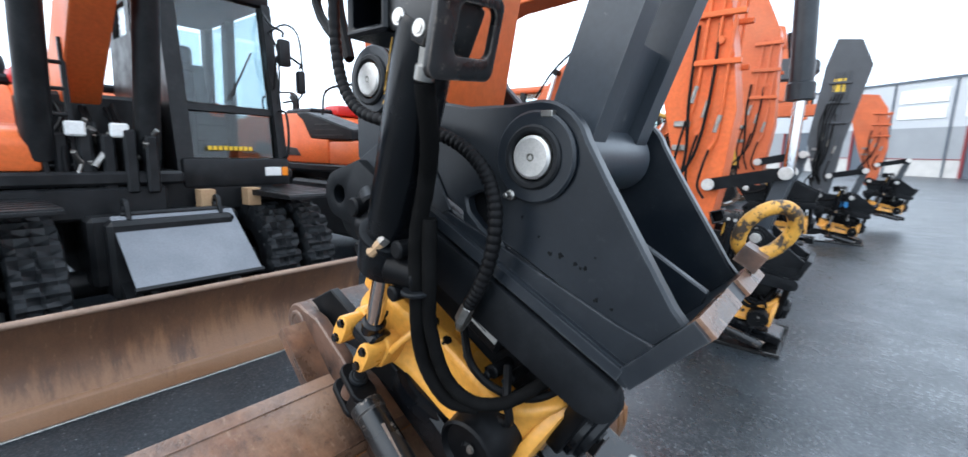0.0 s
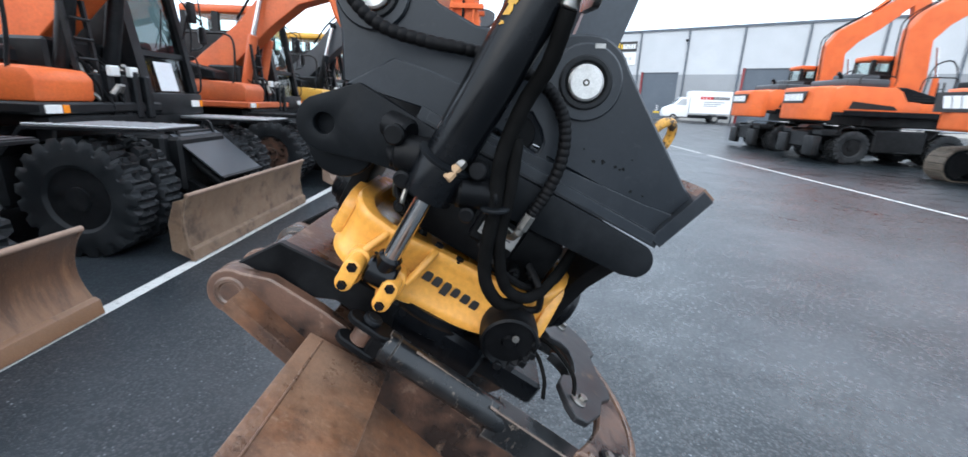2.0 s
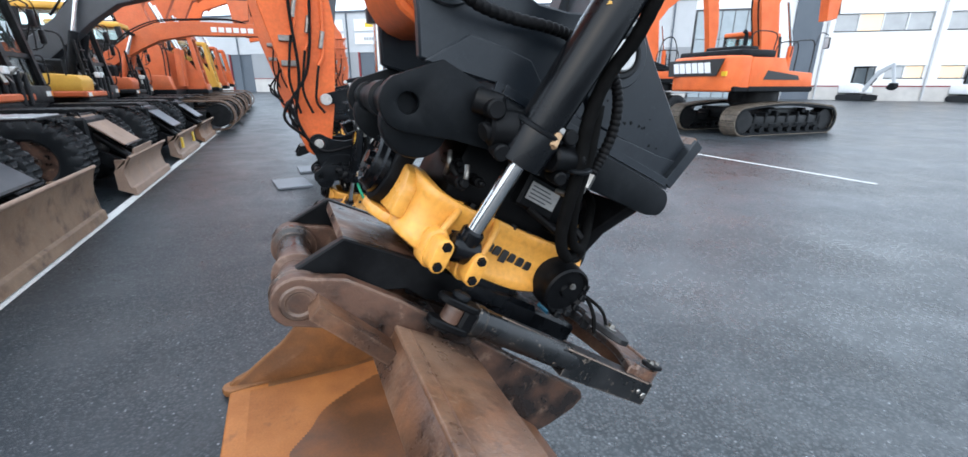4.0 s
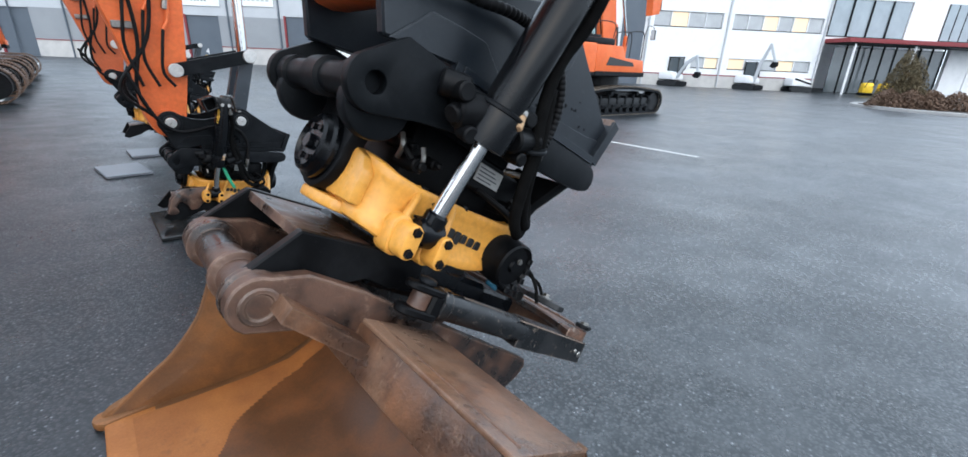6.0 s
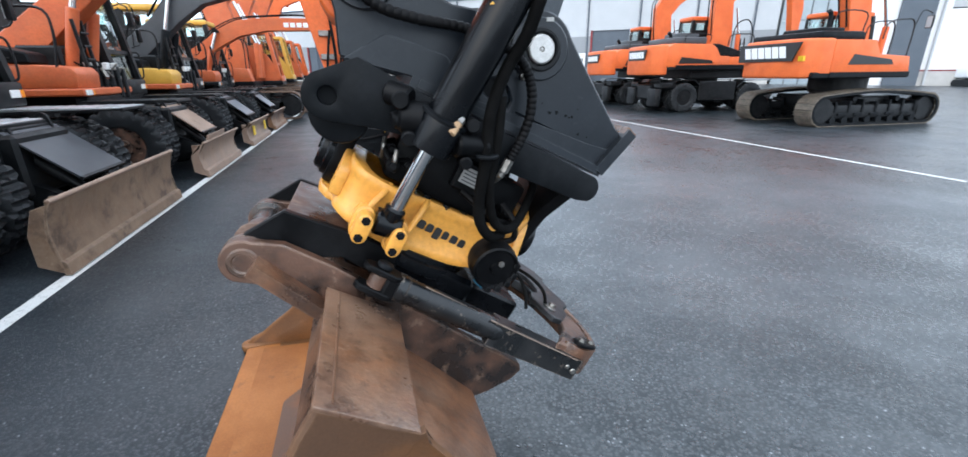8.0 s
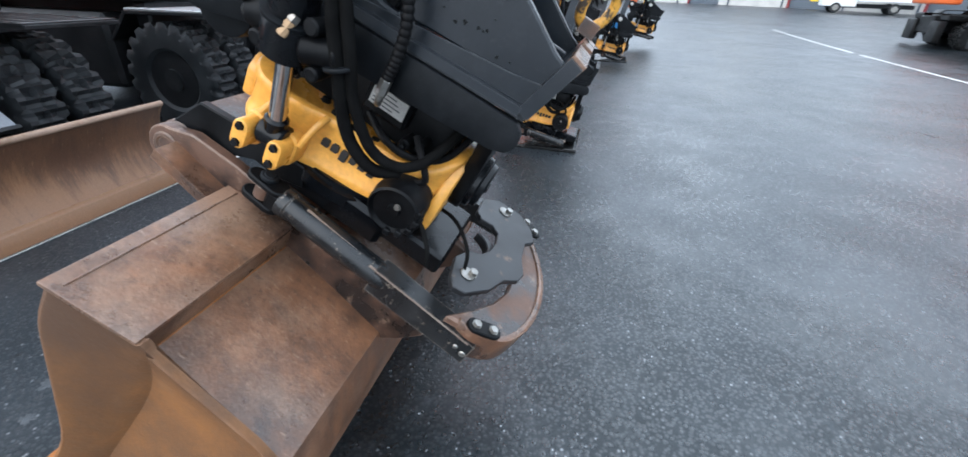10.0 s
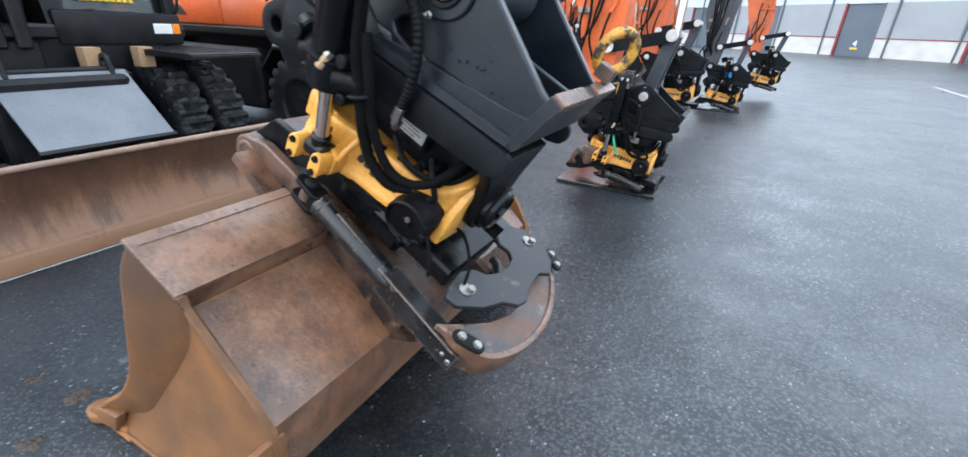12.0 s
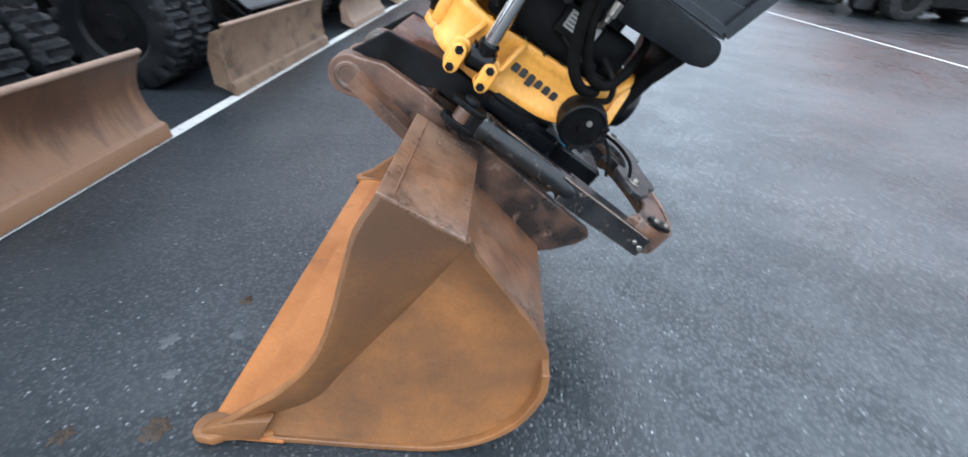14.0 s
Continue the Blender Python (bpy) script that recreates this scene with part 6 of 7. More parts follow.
    for k in range(6):
        part("name_bar", slab([(0.52 - 0.19 * k, 1.645), (0.36 - 0.19 * k, 1.645), (0.41 - 0.19 * k, 1.835), (0.57 - 0.19 * k, 1.835)][::-1], -4.942, -4.933, YZ, b=0.002), WHITE, cw)
    part("side_name_panel", slab([(-3.9, 1.46), (-3.8, 1.66), (-2.6, 1.56), (-2.5, 1.46)], -1.232, -1.216, b=0.002), SIGNBLACK, t)
    part("exhaust", hose([(-3.9, -0.5, 2.05), (-3.9, -0.5, 2.32), (-4.0, -0.5, 2.42)], 0.06, 12, 4), CHARCOAL, t)
    part("top_cover", box((-3.5, -0.9, 2.05), (-2.75, 0.4, 2.15), 0.03), CHARCOAL, t)
    if up:
        part("hood_cover", box((-4.0, -1.05, 2.04), (-2.75, 0.95, 2.26), 0.06, 2), SLATE, t)
        part("air_box", box((-3.7, -0.75, 2.22), (-2.9, 0.3, 2.40), 0.05, 2), SLATE, t)
        part("skirt", box((-4.0, -1.245, 1.28), (-0.9, -1.21, 1.42), 0.01), CHARCOAL, t)
        part("guard_rail", hose([(-1.1, -1.15, 1.7), (-1.05, -1.15, 2.35), (-1.3, -1.15, 2.75), (-1.75, -1.15, 2.6), (-1.85, -1.15, 2.0), (-1.85, -1.15, 1.7)], 0.02, 8, 4), BLACK, t)
    part("red_cap", box((-3.0, -0.55, 2.06), (-2.6, -0.1, 2.22), 0.05, 2), REDPRINT, t)
    # rails
    part("hand_rail", hose([(-1.05, -1.18, 1.60), (-0.98, -1.18, 2.0), (-1.02, -1.18, 2.30), (-1.35, -1.18, 2.34), (-1.9, -1.18, 2.30), (-2.0, -1.18, 2.0)], 0.017, 8, 4), BLACK, t)
    for k in range(5):
        part("ladder_rung", rod((-0.92, -0.66, 1.40 + 0.17 * k), (-0.92, -0.46, 1.40 + 0.17 * k), 0.014), BLACK, t)
    for y in (-0.67, -0.45):
        part("ladder_post", beam((-0.92, y, 1.36), (-0.98, y, 2.25), 0.03, 0.04, b=0.006), BLACK, t)
    part("rail", hose([(-2.7, -1.15, 2.1), (-2.75, -1.15, 2.32), (-3.6, -1.15, 2.34), (-3.7, -1.15, 2.1)], 0.015, 8, 4), BLACK, t)
    add_cab(t, -2.72, -1.02, 0.20, 1.10, 1.25, 2.98, BLACK, cab_roof, pane_mat)
    part("cab_side", slab([(-2.70, 1.36), (-1.04, 1.36), (-1.10, 1.95), (-1.30, 2.55), (-2.62, 2.55)], 0.185, 0.199, b=0.003), BLACK, t)
    mirror(t, (-1.18, 1.02, 2.80), (-0.95, 1.09, 2.56), 0.056, 0.24)
    mirror(t, (-1.05, 1.04, 2.10), (-0.93, 1.235, 2.30), 0.038, 0.21)
    part("cab_rail", hose([(-1.15, 1.06, 2.62), (-0.97, 1.12, 2.68), (-0.93, 1.22, 2.62), (-0.93, 1.26, 2.40), (-0.93, 1.25, 2.06), (-1.02, 1.10, 1.98)], 0.010, 8, 4), BLACK, t)
    part("cab_rail", hose([(-1.06, 1.02, 2.60), (-0.96, 1.04, 2.45), (-0.94, 1.04, 2.20), (-0.96, 1.03, 1.96)], 0.010, 8, 4), BLACK, t)
    part("grab_handle", hose([(-1.02, 1.06, 1.90), (-0.95, 1.09, 1.88), (-0.93, 1.10, 1.70), (-0.94, 1.09, 1.50), (-1.00, 1.06, 1.46)], 0.012, 8, 4), BLACK, t)
    # hydraulics at the boom's foot
    for k in range(26):
        a, b, c = random.uniform(-1.3, -0.80), random.uniform(-0.56, -0.02), random.uniform(1.30, 1.62)
        part("fitting", rod((a, b, c), (a + random.uniform(-0.1, 0.1), b + random.uniform(-0.08, 0.08), c + random.uniform(0.04, 0.14)), random.uniform(0.012, 0.03), 0.003, 10), ZINC, deck)
    for k in range(5):
        part("valve_block", box((-1.30 + 0.05 * k, -0.56 + 0.12 * k, 1.20), (-0.88 + 0.03 * k, -0.48 + 0.12 * k, 1.62 + 0.04 * (k % 2)), 0.015), BLACK, deck)
    for k in range(9):
        y = boom_y - 0.27 + 0.062 * k
        a, b = random.uniform(-0.05, 0.05), random.uniform(-0.06, 0.06)
        part("hydraulic_hose", hose([(-0.92, y, 1.12), (-0.84 + a, y + b, 1.32), (-0.90 - a, y + b, 1.52), (-1.06, y - b, 1.70 + a), (-1.24, y - b, 1.84 + a)], random.uniform(0.010, 0.016), 8, 5), HOSE, deck)
        part("hose_end", rod((-1.02 - a, y - b, 1.62), (-1.05 - a, y - b, 1.70), 0.018, 0.003, 8), ZINC if k % 3 == 0 else BLACK, deck)
    for y in (boom_y - 0.12, boom_y + 0.12):
        part("work_lamp", box((-0.86, y - 0.055, 1.60), (-0.80, y + 0.055, 1.70), 0.012), LENS, t)
    for ob in set(t.children_recursive) - low:
        ob.data.transform(Matrix.Translation((back, 0, 1.2 - 0.04 + lift)) @ Matrix.Diagonal((1, 1, 1.14 if up else 1.0, 1)) @ Matrix.Translation((0, 0, -1.2)))
    boom_dx += back
    if tool is not None:
        add_boom(t, boom_paint, boom_y, stick_z=stick[1], stick_x=stick[0], up=up, cyl_paint=cyl_paint, stick_y=stick_y, dx=boom_dx, hw=boom_hw, cy=cyl_y, cr=cyl_r, ctop=cyl_top, reach=reach)
    if up:
        for ob in t.children_recursive:
            if ob.name.split(".")[0] in ("boom", "stick", "bucket", "boom_cylinder", "cylinder_rod", "boom_hose", "stick_cylinder"):
                ob.data.transform(Matrix.Translation((back, 0, lift)))
    t.matrix_basis = Matrix.Translation((*at, 0)) @ Matrix.Rotation(radians(turn), 4, "Z")
    return t


def shoe_loop(length, r, hump=0.0):
    """Centres and headings of track shoes round a loop with round ends."""
    straight = length - 2 * r
    total = 2 * straight + 2 * math.pi * r
    n = int(total / 0.19)
    for k in range(n):
        s = total * k / n
        if s < straight:
            yield -straight / 2 + s, 2 * r + hump * math.sin(math.pi * s / straight), -hump * math.pi / straight * math.cos(math.pi * s / straight)
        elif s < straight + math.pi * r:
            a = (s - straight) / r
            yield straight / 2 + r * math.sin(a), r + r * math.cos(a), a
        elif s < 2 * straight + math.pi * r:
            yield straight / 2 - (s - straight - math.pi * r), 0, math.pi
        else:
            a = (s - 2 * straight - math.pi * r) / r
            yield -straight / 2 - r * math.sin(a), r - r * math.cos(a), math.pi + a


def crawler_excavator(label, paint, boom_paint, track_mat, at, turn, gauge=1.20, boom=True, group="crawler excavators", old=False, size=1.0):
    t = thing("crawler_excavator", label, "excavator", (0, 0, 0), group)
    L, r = 4.75, 0.44
    for s in (-1, 1):
        y = s * gauge
        shoes = []
        for x, z, a in shoe_loop(L, r, 0.0 if old else 0.13):
            m = Matrix.Translation((x, y, z + 0.02)) @ Matrix.Rotation(a, 4, "Y")
            shoes.append(box((-0.088, -0.30, -0.012), (0.088, 0.30, 0.014), 0, 1, m))
            for g in (-0.06, 0.0, 0.06):
                shoes.append(box((g - 0.008, -0.30, 0.012), (g + 0.008, 0.30, 0.036), 0, 1, m))
        part("track", join(*shoes), track_mat, t, "steel track of ribbed shoes", smooth=False)
        fr = part("track_frame", join(box((-1.75, y - 0.2, 0.22), (1.75, y + 0.2, 0.62), 0.05, 2), rod((-1.92, y - 0.22, 0.46), (-1.92, y + 0.22, 0.46), 0.36), rod((1.92, y - 0.2, 0.46), (1.92, y + 0.2, 0.46), 0.36)), BLACK, t)
        for k in range(8):
            part("roller", rod((-1.5 + 0.43 * k, y - 0.24, 0.17), (-1.5 + 0.43 * k, y + 0.24, 0.17), 0.11), CHARCOAL, fr)
        if not old:
            chain = [(x, y, z) for x, z, a in shoe_loop(L - 0.09, r - 0.045, 0.13)]
            part("link_chain", join(*[beam((p[0], y, p[2] + 0.065), (q[0], y, q[2] + 0.065), 0.34, 0.10, b=0, up=(0, 1, 0)) for p, q in zip(chain, chain[1:] + chain[:1])]), BLACK, t, smooth=False)
            part("track_edge", join(*[beam((p[0], y - 0.285, p[2] + 0.065), (q[0], y - 0.285, q[2] + 0.065), 0.04, 0.07, b=0, up=(0, 1, 0)) for p, q in zip(chain, chain[1:] + chain[:1])]), CHARCOAL, t, smooth=False)
            for k in range(7):
                part("frame_rib", box((-1.5 + 0.5 * k, y - 0.23, 0.40), (-1.42 + 0.5 * k, y + 0.23, 0.70 + 0.04 * (k % 3)), 0.012), CHARCOAL, fr)
        for k in range(2):
            part("top_roller", rod((-0.8 + 1.6 * k, y - 0.2, 0.78), (-0.8 + 1.6 * k, y + 0.2, 0.78), 0.08), CHARCOAL, fr)
        for k in range(5):
            part("guard", box((-1.35 + 0.6 * k, y - 0.235, 0.30), (-1.05 + 0.6 * k, y + 0.235, 0.38), 0.01), CHARCOAL, fr)
    part("car_body", join(box((-0.9, -gauge, 0.45), (0.9, gauge, 0.85), 0.06, 2), turned((0, 0, 0.8), (0, 0, 1.12), [(0, 0.7), (0.12, 0.7), (0.13, 0.75), (0.30, 0.75)], 36)), BLACK, t)
    low = set(t.children_recursive)
    part("deck", join(box((-2.5, -1.38, 1.10), (0.90, 1.38, 1.26), 0.03), box((0.80, 0.30, 1.102), (1.55, 1.38, 1.258), 0.03)), CHARCOAL, t)
    cw = part("counterweight", slab([(-1.38, -1.9), (1.38, -1.9), (1.37, -2.35), (1.12, -2.68), (0.6, -2.85), (-0.6, -2.85), (-1.12, -2.68), (-1.37, -2.35)], 1.10, 2.12, Matrix(((0, 1, 0, 0), (1, 0, 0, 0), (0, 0, 1, 0), (0, 0, 0, 1))), b=0.08, seg=3), paint, t)
    part("name_band", slab([(-0.95, 1.55), (1.15, 1.55), (1.15, 2.03), (-1.2, 2.03)], -2.875, -2.845, YZ, b=0.004), SIGNBLACK, cw)
    for k in range(6):
        part("name_bar", slab([(0.85 - 0.27 * k, 1.64), (0.62 - 0.27 * k, 1.64), (0.70 - 0.27 * k, 1.94), (0.93 - 0.27 * k, 1.94)][::-1], -2.885, -2.872, YZ, b=0.003), WHITE, cw)
    part("yellow_mark", box((-2.72, -1.18, 1.55), (-2.66, -0.98, 1.68), 0.004), SIGNYELLOW, cw)
    part("engine_hood", join(box((-2.35, -1.3, 2.05), (-0.9, 1.3, 2.30), 0.07, 2), box((-2.0, -0.9, 2.25), (-1.2, 0.5, 2.42), 0.05, 2)), CHARCOAL, t)
    for s in (-1, 1):
        part("side_door", slab([(-1.95, 1.22), (-1.95, 2.08), (-0.55, 2.08), (-0.35, 1.72), (0.75 if s < 0 else -0.3, 1.66), (0.85 if s < 0 else -0.3, 1.24)], s * 1.36 - 0.03 if s < 0 else 1.0, -0.9 if s < 0 else 1.39, b=0.03, seg=2), paint, t)
    part("side_name_panel", slab([(-1.4, 1.45), (-1.25, 1.72), (0.1, 1.58), (0.2, 1.45)], -1.402, -1.385, b=0.002), SIGNBLACK, t)
    part("skirt", box((-1.95, -1.40, 1.12), (0.88, -1.34, 1.26), 0.01), CHARCOAL, t)
    add_cab(t, -0.45, 1.45, 0.42, 1.36, 1.22, 2.98, paint if old else BLACK, paint)
    for y in (-1.3, -0.75):
        part("hand_rail", hose([(0.7, y, 1.6), (0.7, y, 2.5), (0.3, y, 2.6), (-0.2, y, 2.5), (-0.3, y, 2.1)], 0.018, 8, 4), BLACK, t)
    part("rail", hose([(-1.0, -1.25, 2.3), (-1.0, -1.25, 2.75), (-1.9, -1.25, 2.75), (-1.95, -1.25, 2.3)], 0.018, 8, 4), BLACK, t)
    mirror(t, (0.7, -1.3, 2.3), (0.95, -1.5, 2.7))
    part("exhaust", hose([(-1.5, -0.6, 2.3), (-1.5, -0.6, 2.75), (-1.6, -0.6, 2.85)], 0.06, 10, 4), CHARCOAL, t)
    if boom:
        bm = part("boom", slab([(0.62, 1.45), (0.52, 2.45), (0.22, 3.75), (0.75, 4.75), (2.6, 5.45), (2.55, 5.8), (0.6, 5.35), (-0.35, 4.6), (-0.62, 3.75), (-0.28, 2.45), (-0.12, 1.6)], -0.18, 0.20, b=0.015), boom_paint, t)
        for s in (-0.3, 0.32):
            c = part("boom_cylinder", rod((0.9, s, 1.35), (0.95, s, 2.5), 0.09, 0.01, 16), boom_paint, t)
            part("cylinder_rod", rod((0.95, s, 2.5), (0.45, s, 3.8), 0.05, 0.005, 14), CHROME, c)
            part("boom_hose", hose([(-0.34, s * 0.4, 2.5), (-0.68, s * 0.4, 3.8), (-0.4, s * 0.4, 4.65), (0.6, s * 0.4, 5.42), (2.6, s * 0.4, 5.85)], 0.025, 8, 5), HOSE, bm)
        part("stick_cylinder", rod((0.9, 0.0, 4.8), (2.4, 0.0, 5.95), 0.10), boom_paint, t)
        part("stick", slab([(2.2, 6.0), (2.95, 5.8), (3.22, 4.3), (3.15, 3.45), (2.66, 3.35), (2.52, 4.3), (2.3, 5.1)], -0.15, 0.17, b=0.015), boom_paint, t)
        part("stick_cylinder", rod((3.30, 0.0, 3.6), (3.10, 0.0, 5.6), 0.09), CHARCOAL, t)
    if not old:
        part("turntable", rod((0, 0, 1.0), (0, 0, 1.45), 0.80, 0.02, 36), BLACK, t)
        low |= {ob for ob in t.children if ob.name.startswith("turntable")}
        for ob in set(t.children_recursive) - low:
            ob.data.transform(Matrix.Translation((0.07, 0, 1.1 + 0.28)) @ Matrix.Diagonal((1.03, 1.0, 1.07, 1)) @ Matrix.Translation((0, 0, -1.1)))
    t.matrix_basis = Matrix.Translation((*at, rise(*at))) @ Matrix.Rotation(radians(turn), 4, "Z") @ Matrix.Scale(size, 4)
    return t


OX = -3.17
m1 = wheeled_excavator("black and orange wheeled excavator carrying the tiltrotator, behind a rusty blade", ORANGE, ORANGE, BLADERUST, (OX, 1.26), stick=(2.35, 1.684), boom_y=-0.33, stick_y=-0.20, cyl_paint=BLACK, step=BLACK, boom_dx=0.30, boom_hw=0.115, cyl_y=0.30, cyl_r=0.085, back=0.0, cyl_top=(-0.86, 2.90), pane_mat=MIDGLASS, foot=0.035)
add_link(m1, -0.20, 2.812, 1.516, 3.035, 2.15)
for y in (0.30, 0.66):
    part("wood_block", box((-0.86, y - 0.05, 1.02), (-0.74, y + 0.06, 1.17), 0.004), WOODBLOCK, m1, "raw pine packing block")
for k in range(9):
    part("sticker_bar", box((-1.005, 0.42 + 0.042 * k, 1.485), (-0.998, 0.450 + 0.042 * k, 1.520), 0.001), SIGNYELLOW, m1)
m2 = wheeled_excavator("orange and black wheeled excavator with a weathered grey-brown dozer blade", ORANGE, ORANGE, GREYBLADE, (OX, 4.70), stick=(2.26, 0.93), back=-0.22, pane_mat=DARKGLASS, cover=SLATE, cyl_paint=BLACK, curve=0.045)
part("notice_sheet", beam((-1.225, 0.62, 1.44), (-1.28, 0.62, 1.76), 0.30, 0.003, b=0), WHITE, m2, "white paper notice in the cab window")
add_link(m2, -0.28, 2.75, 0.92, 2.89, 1.433)
m3 = wheeled_excavator("older orange wheeled excavator with pale rusty blade and bare rims", OLDORANGE, OLDORANGE, PALERUST, (OX, 8.18), rim=DARKRUST, cover=PALERUST, cab_roof=OLDORANGE, blade_w=2.1, blade_top=0.52, notch=True, deck_paint=OLDORANGE, step=BLACK, stick=(2.12, 1.12))
add_link(m3, -0.28, 2.61, 1.11, 2.75, 1.623)
m4 = wheeled_excavator("wheeled excavator with dark grey boom and yellow trim", MYELLOW, SLATE, PALERUST, (OX, 11.5), cover=PANEL, cab_roof=MYELLOW, blade_w=2.2, blade_top=0.5, stick=(2.88, 0.89), reach=1.08, deck_paint=OLDORANGE, cyl_paint=CHARCOAL, step=BLACK)
add_link(m4, -0.28, 3.37, 0.88, 3.51, 1.393)
for k in range(5):
    part("name_bar", box((0.50 + 0.20 * k, -0.456, 3.16), (0.65 + 0.20 * k, -0.449, 3.36), 0.002), WHITE, m4)
for y in (-0.75, 0.55):
    part("hazard_mark", box((0.012, y, 0.20), (0.040, y + 0.16, 0.40), 0.003), SIGNYELLOW, m4, "yellow reflective mark on the blade")
part("yellow_patch", box((2.84, -0.430, 2.84), (3.02, -0.424, 3.08), 0.002), SIGNYELLOW, m4)
for k in range(4):
    part("stick_hose", hose([(2.86 + 0.05 * k, -0.44 - 0.02 * k, 2.8), (2.72 + 0.05 * k, -0.47, 2.3), (2.74 + 0.04 * k, -0.48 - 0.02 * k, 1.8), (2.72 + 0.03 * k, -0.46, 1.4), (2.85, -0.45, 1.10)], 0.012, 8, 5), HOSE, m4)
m5 = wheeled_excavator("orange wheeled excavator with yellow cab roof, further down the row", OLDORANGE, OLDORANGE, BLADERUST, (OX, 14.6), cab_roof=MYELLOW, blade_w=2.2, blade_top=0.5, stick=(3.67, 1.12), reach=1.5, step=BLACK)
add_link(m5, -0.28, 4.16, 1.11, 4.30, 1.615)
for ob in m5.children_recursive:
    if ob.name.split(".")[0] in ("boom", "boom_foot", "boom_hose", "boom_pin", "boom_cylinder", "cylinder_rod", "stick", "stick_hose", "hose_clamp", "hydraulic_pipe", "pipe_union", "pipe_hose", "pipe_clamp", "side_boss", "bucket_cylinder"):
        for v in ob.data.vertices:
            v.co.z = min(v.co.z, 1.6 + (v.co.z - 1.6) * 0.70)
for k in range(6):
    part("name_bar", box((0.55 + 0.17 * k, -0.456, 2.72), (0.68 + 0.17 * k, -0.449, 2.84), 0.002), WHITE, m5)
for k, (y, pt) in enumerate(((18.2, OLDORANGE), (21.6, MYELLOW), (25.0, OLDORANGE), (28.4, ORANGE))):
    crawler_excavator("rusty-tracked crawler excavator parked in the row", pt, pt if k != 1 else OLDORANGE, BROWNTRACK, (-5.0, y), 0, group="crawler excavators in the row", old=True)

# the bucket cylinders of these three are drawn in behind their sticks
for m in (m3, m4, m5):
    for ob in [q for q in m.children if q.name.startswith("bucket_cylinder")]:
        for q in list(ob.children) + [ob]:
            bpy.data.objects.remove(q)

# the same kind of tools hang on the other machines' sticks
PIVOT = Vector((-0.82, 1.06, 1.684))


def hang_tool(x, y, z, lean, label):
    m = Matrix.Translation((x, y, z)) @ Matrix.Rotation(radians(lean), 4, "Y") @ Matrix.Translation(-PIVOT)
    for ob, text in ((coupler, "black coupler bracket on a parked excavator's stick"), (rotator, label)):
        c = copy_thing(ob, m @ ob.matrix_basis)
        tagged(c, text, group="tools on the parked machines")
        for p in list(c.children):
            if p.name.split(".")[0] in ("lock_plate", "lock_link", "hook_jaw", "lock_arm", "strap", "worn_edge", "paint_chip"):
                for q in list(p.children_recursive) + [p]:
                    bpy.data.objects.remove(q)
        for p in c.children_recursive:
            if p.data.materials[0] == COUPLER:
                p.data = p.data.copy()
                p.data.materials[0] = CHARCOAL
    return c


def add_to_copy(c, name, bm, material, label):
    """A further part on a copied thing, shaped in the world's metres."""
    BASE[c.name] = Vector((0, 0, 0))
    bmesh.ops.transform(bm, matrix=c.matrix_basis.inverted(), verts=bm.verts)
    return part(name, bm, material, c, label)


near_tool = hang_tool(OX + 2.26, 4.42, 0.93, -19, "yellow and black tiltrotator held over a steel plate")
claw = [(-0.74, 0.40), (-0.90, 0.405), (-0.965, 0.378), (-1.012, 0.32), (-1.030, 0.26), (-1.052, 0.215), (-1.02, 0.188), (-0.965, 0.212), (-0.985, 0.262), (-0.945, 0.300), (-0.905, 0.268), (-0.885, 0.215), (-0.83, 0.222), (-0.79, 0.27), (-0.70, 0.30)]
add_to_copy(near_tool, "claw", slab(claw, 4.20, 4.29, b=0.012, seg=2), DARKRUST, "rusty brown steel claw")
hang_tool(OX + 2.12, 7.90, 1.12, -30, "worn yellow tiltrotator hanging on an orange stick")
far_tool = hang_tool(OX + 2.88, 11.22, 0.89, -19, "yellow tiltrotator with a blue label on a grey stick")
add_to_copy(far_tool, "blue_label", box((0.0, 10.935, 0.70), (0.16, 10.985, 0.81), 0.003), BLUELABEL, "blue label")
hang_tool(OX + 3.67, 14.32, 1.12, -19, "yellow tiltrotator far down the row")

strap = thing("green_strap", "short green webbing strap tied to a tiltrotator", "strap", (-0.6, 4.2, 0.5))
part("webbing", hose([(-0.62, 4.14, 0.60), (-0.605, 4.12, 0.52), (-0.58, 4.12, 0.44), (-0.555, 4.13, 0.38)], 0.013, 6, 5), GREENSTRAP, strap)


def ground_plate(x0, x1, y0, y1, turn, label):
    m = Matrix.Translation(((x0 + x1) / 2, (y0 + y1) / 2, 0)) @ Matrix.Rotation(radians(turn), 4, "Z")
    bm = box((-(x1 - x0) / 2, -(y1 - y0) / 2, 0.001), ((x1 - x0) / 2, (y1 - y0) / 2, 0.035), 0.006, 1, m)
    tagged(solid("steel_plate", bm, PANEL if turn else WETPLATE), label, "steel plate", group="plates under the tools")


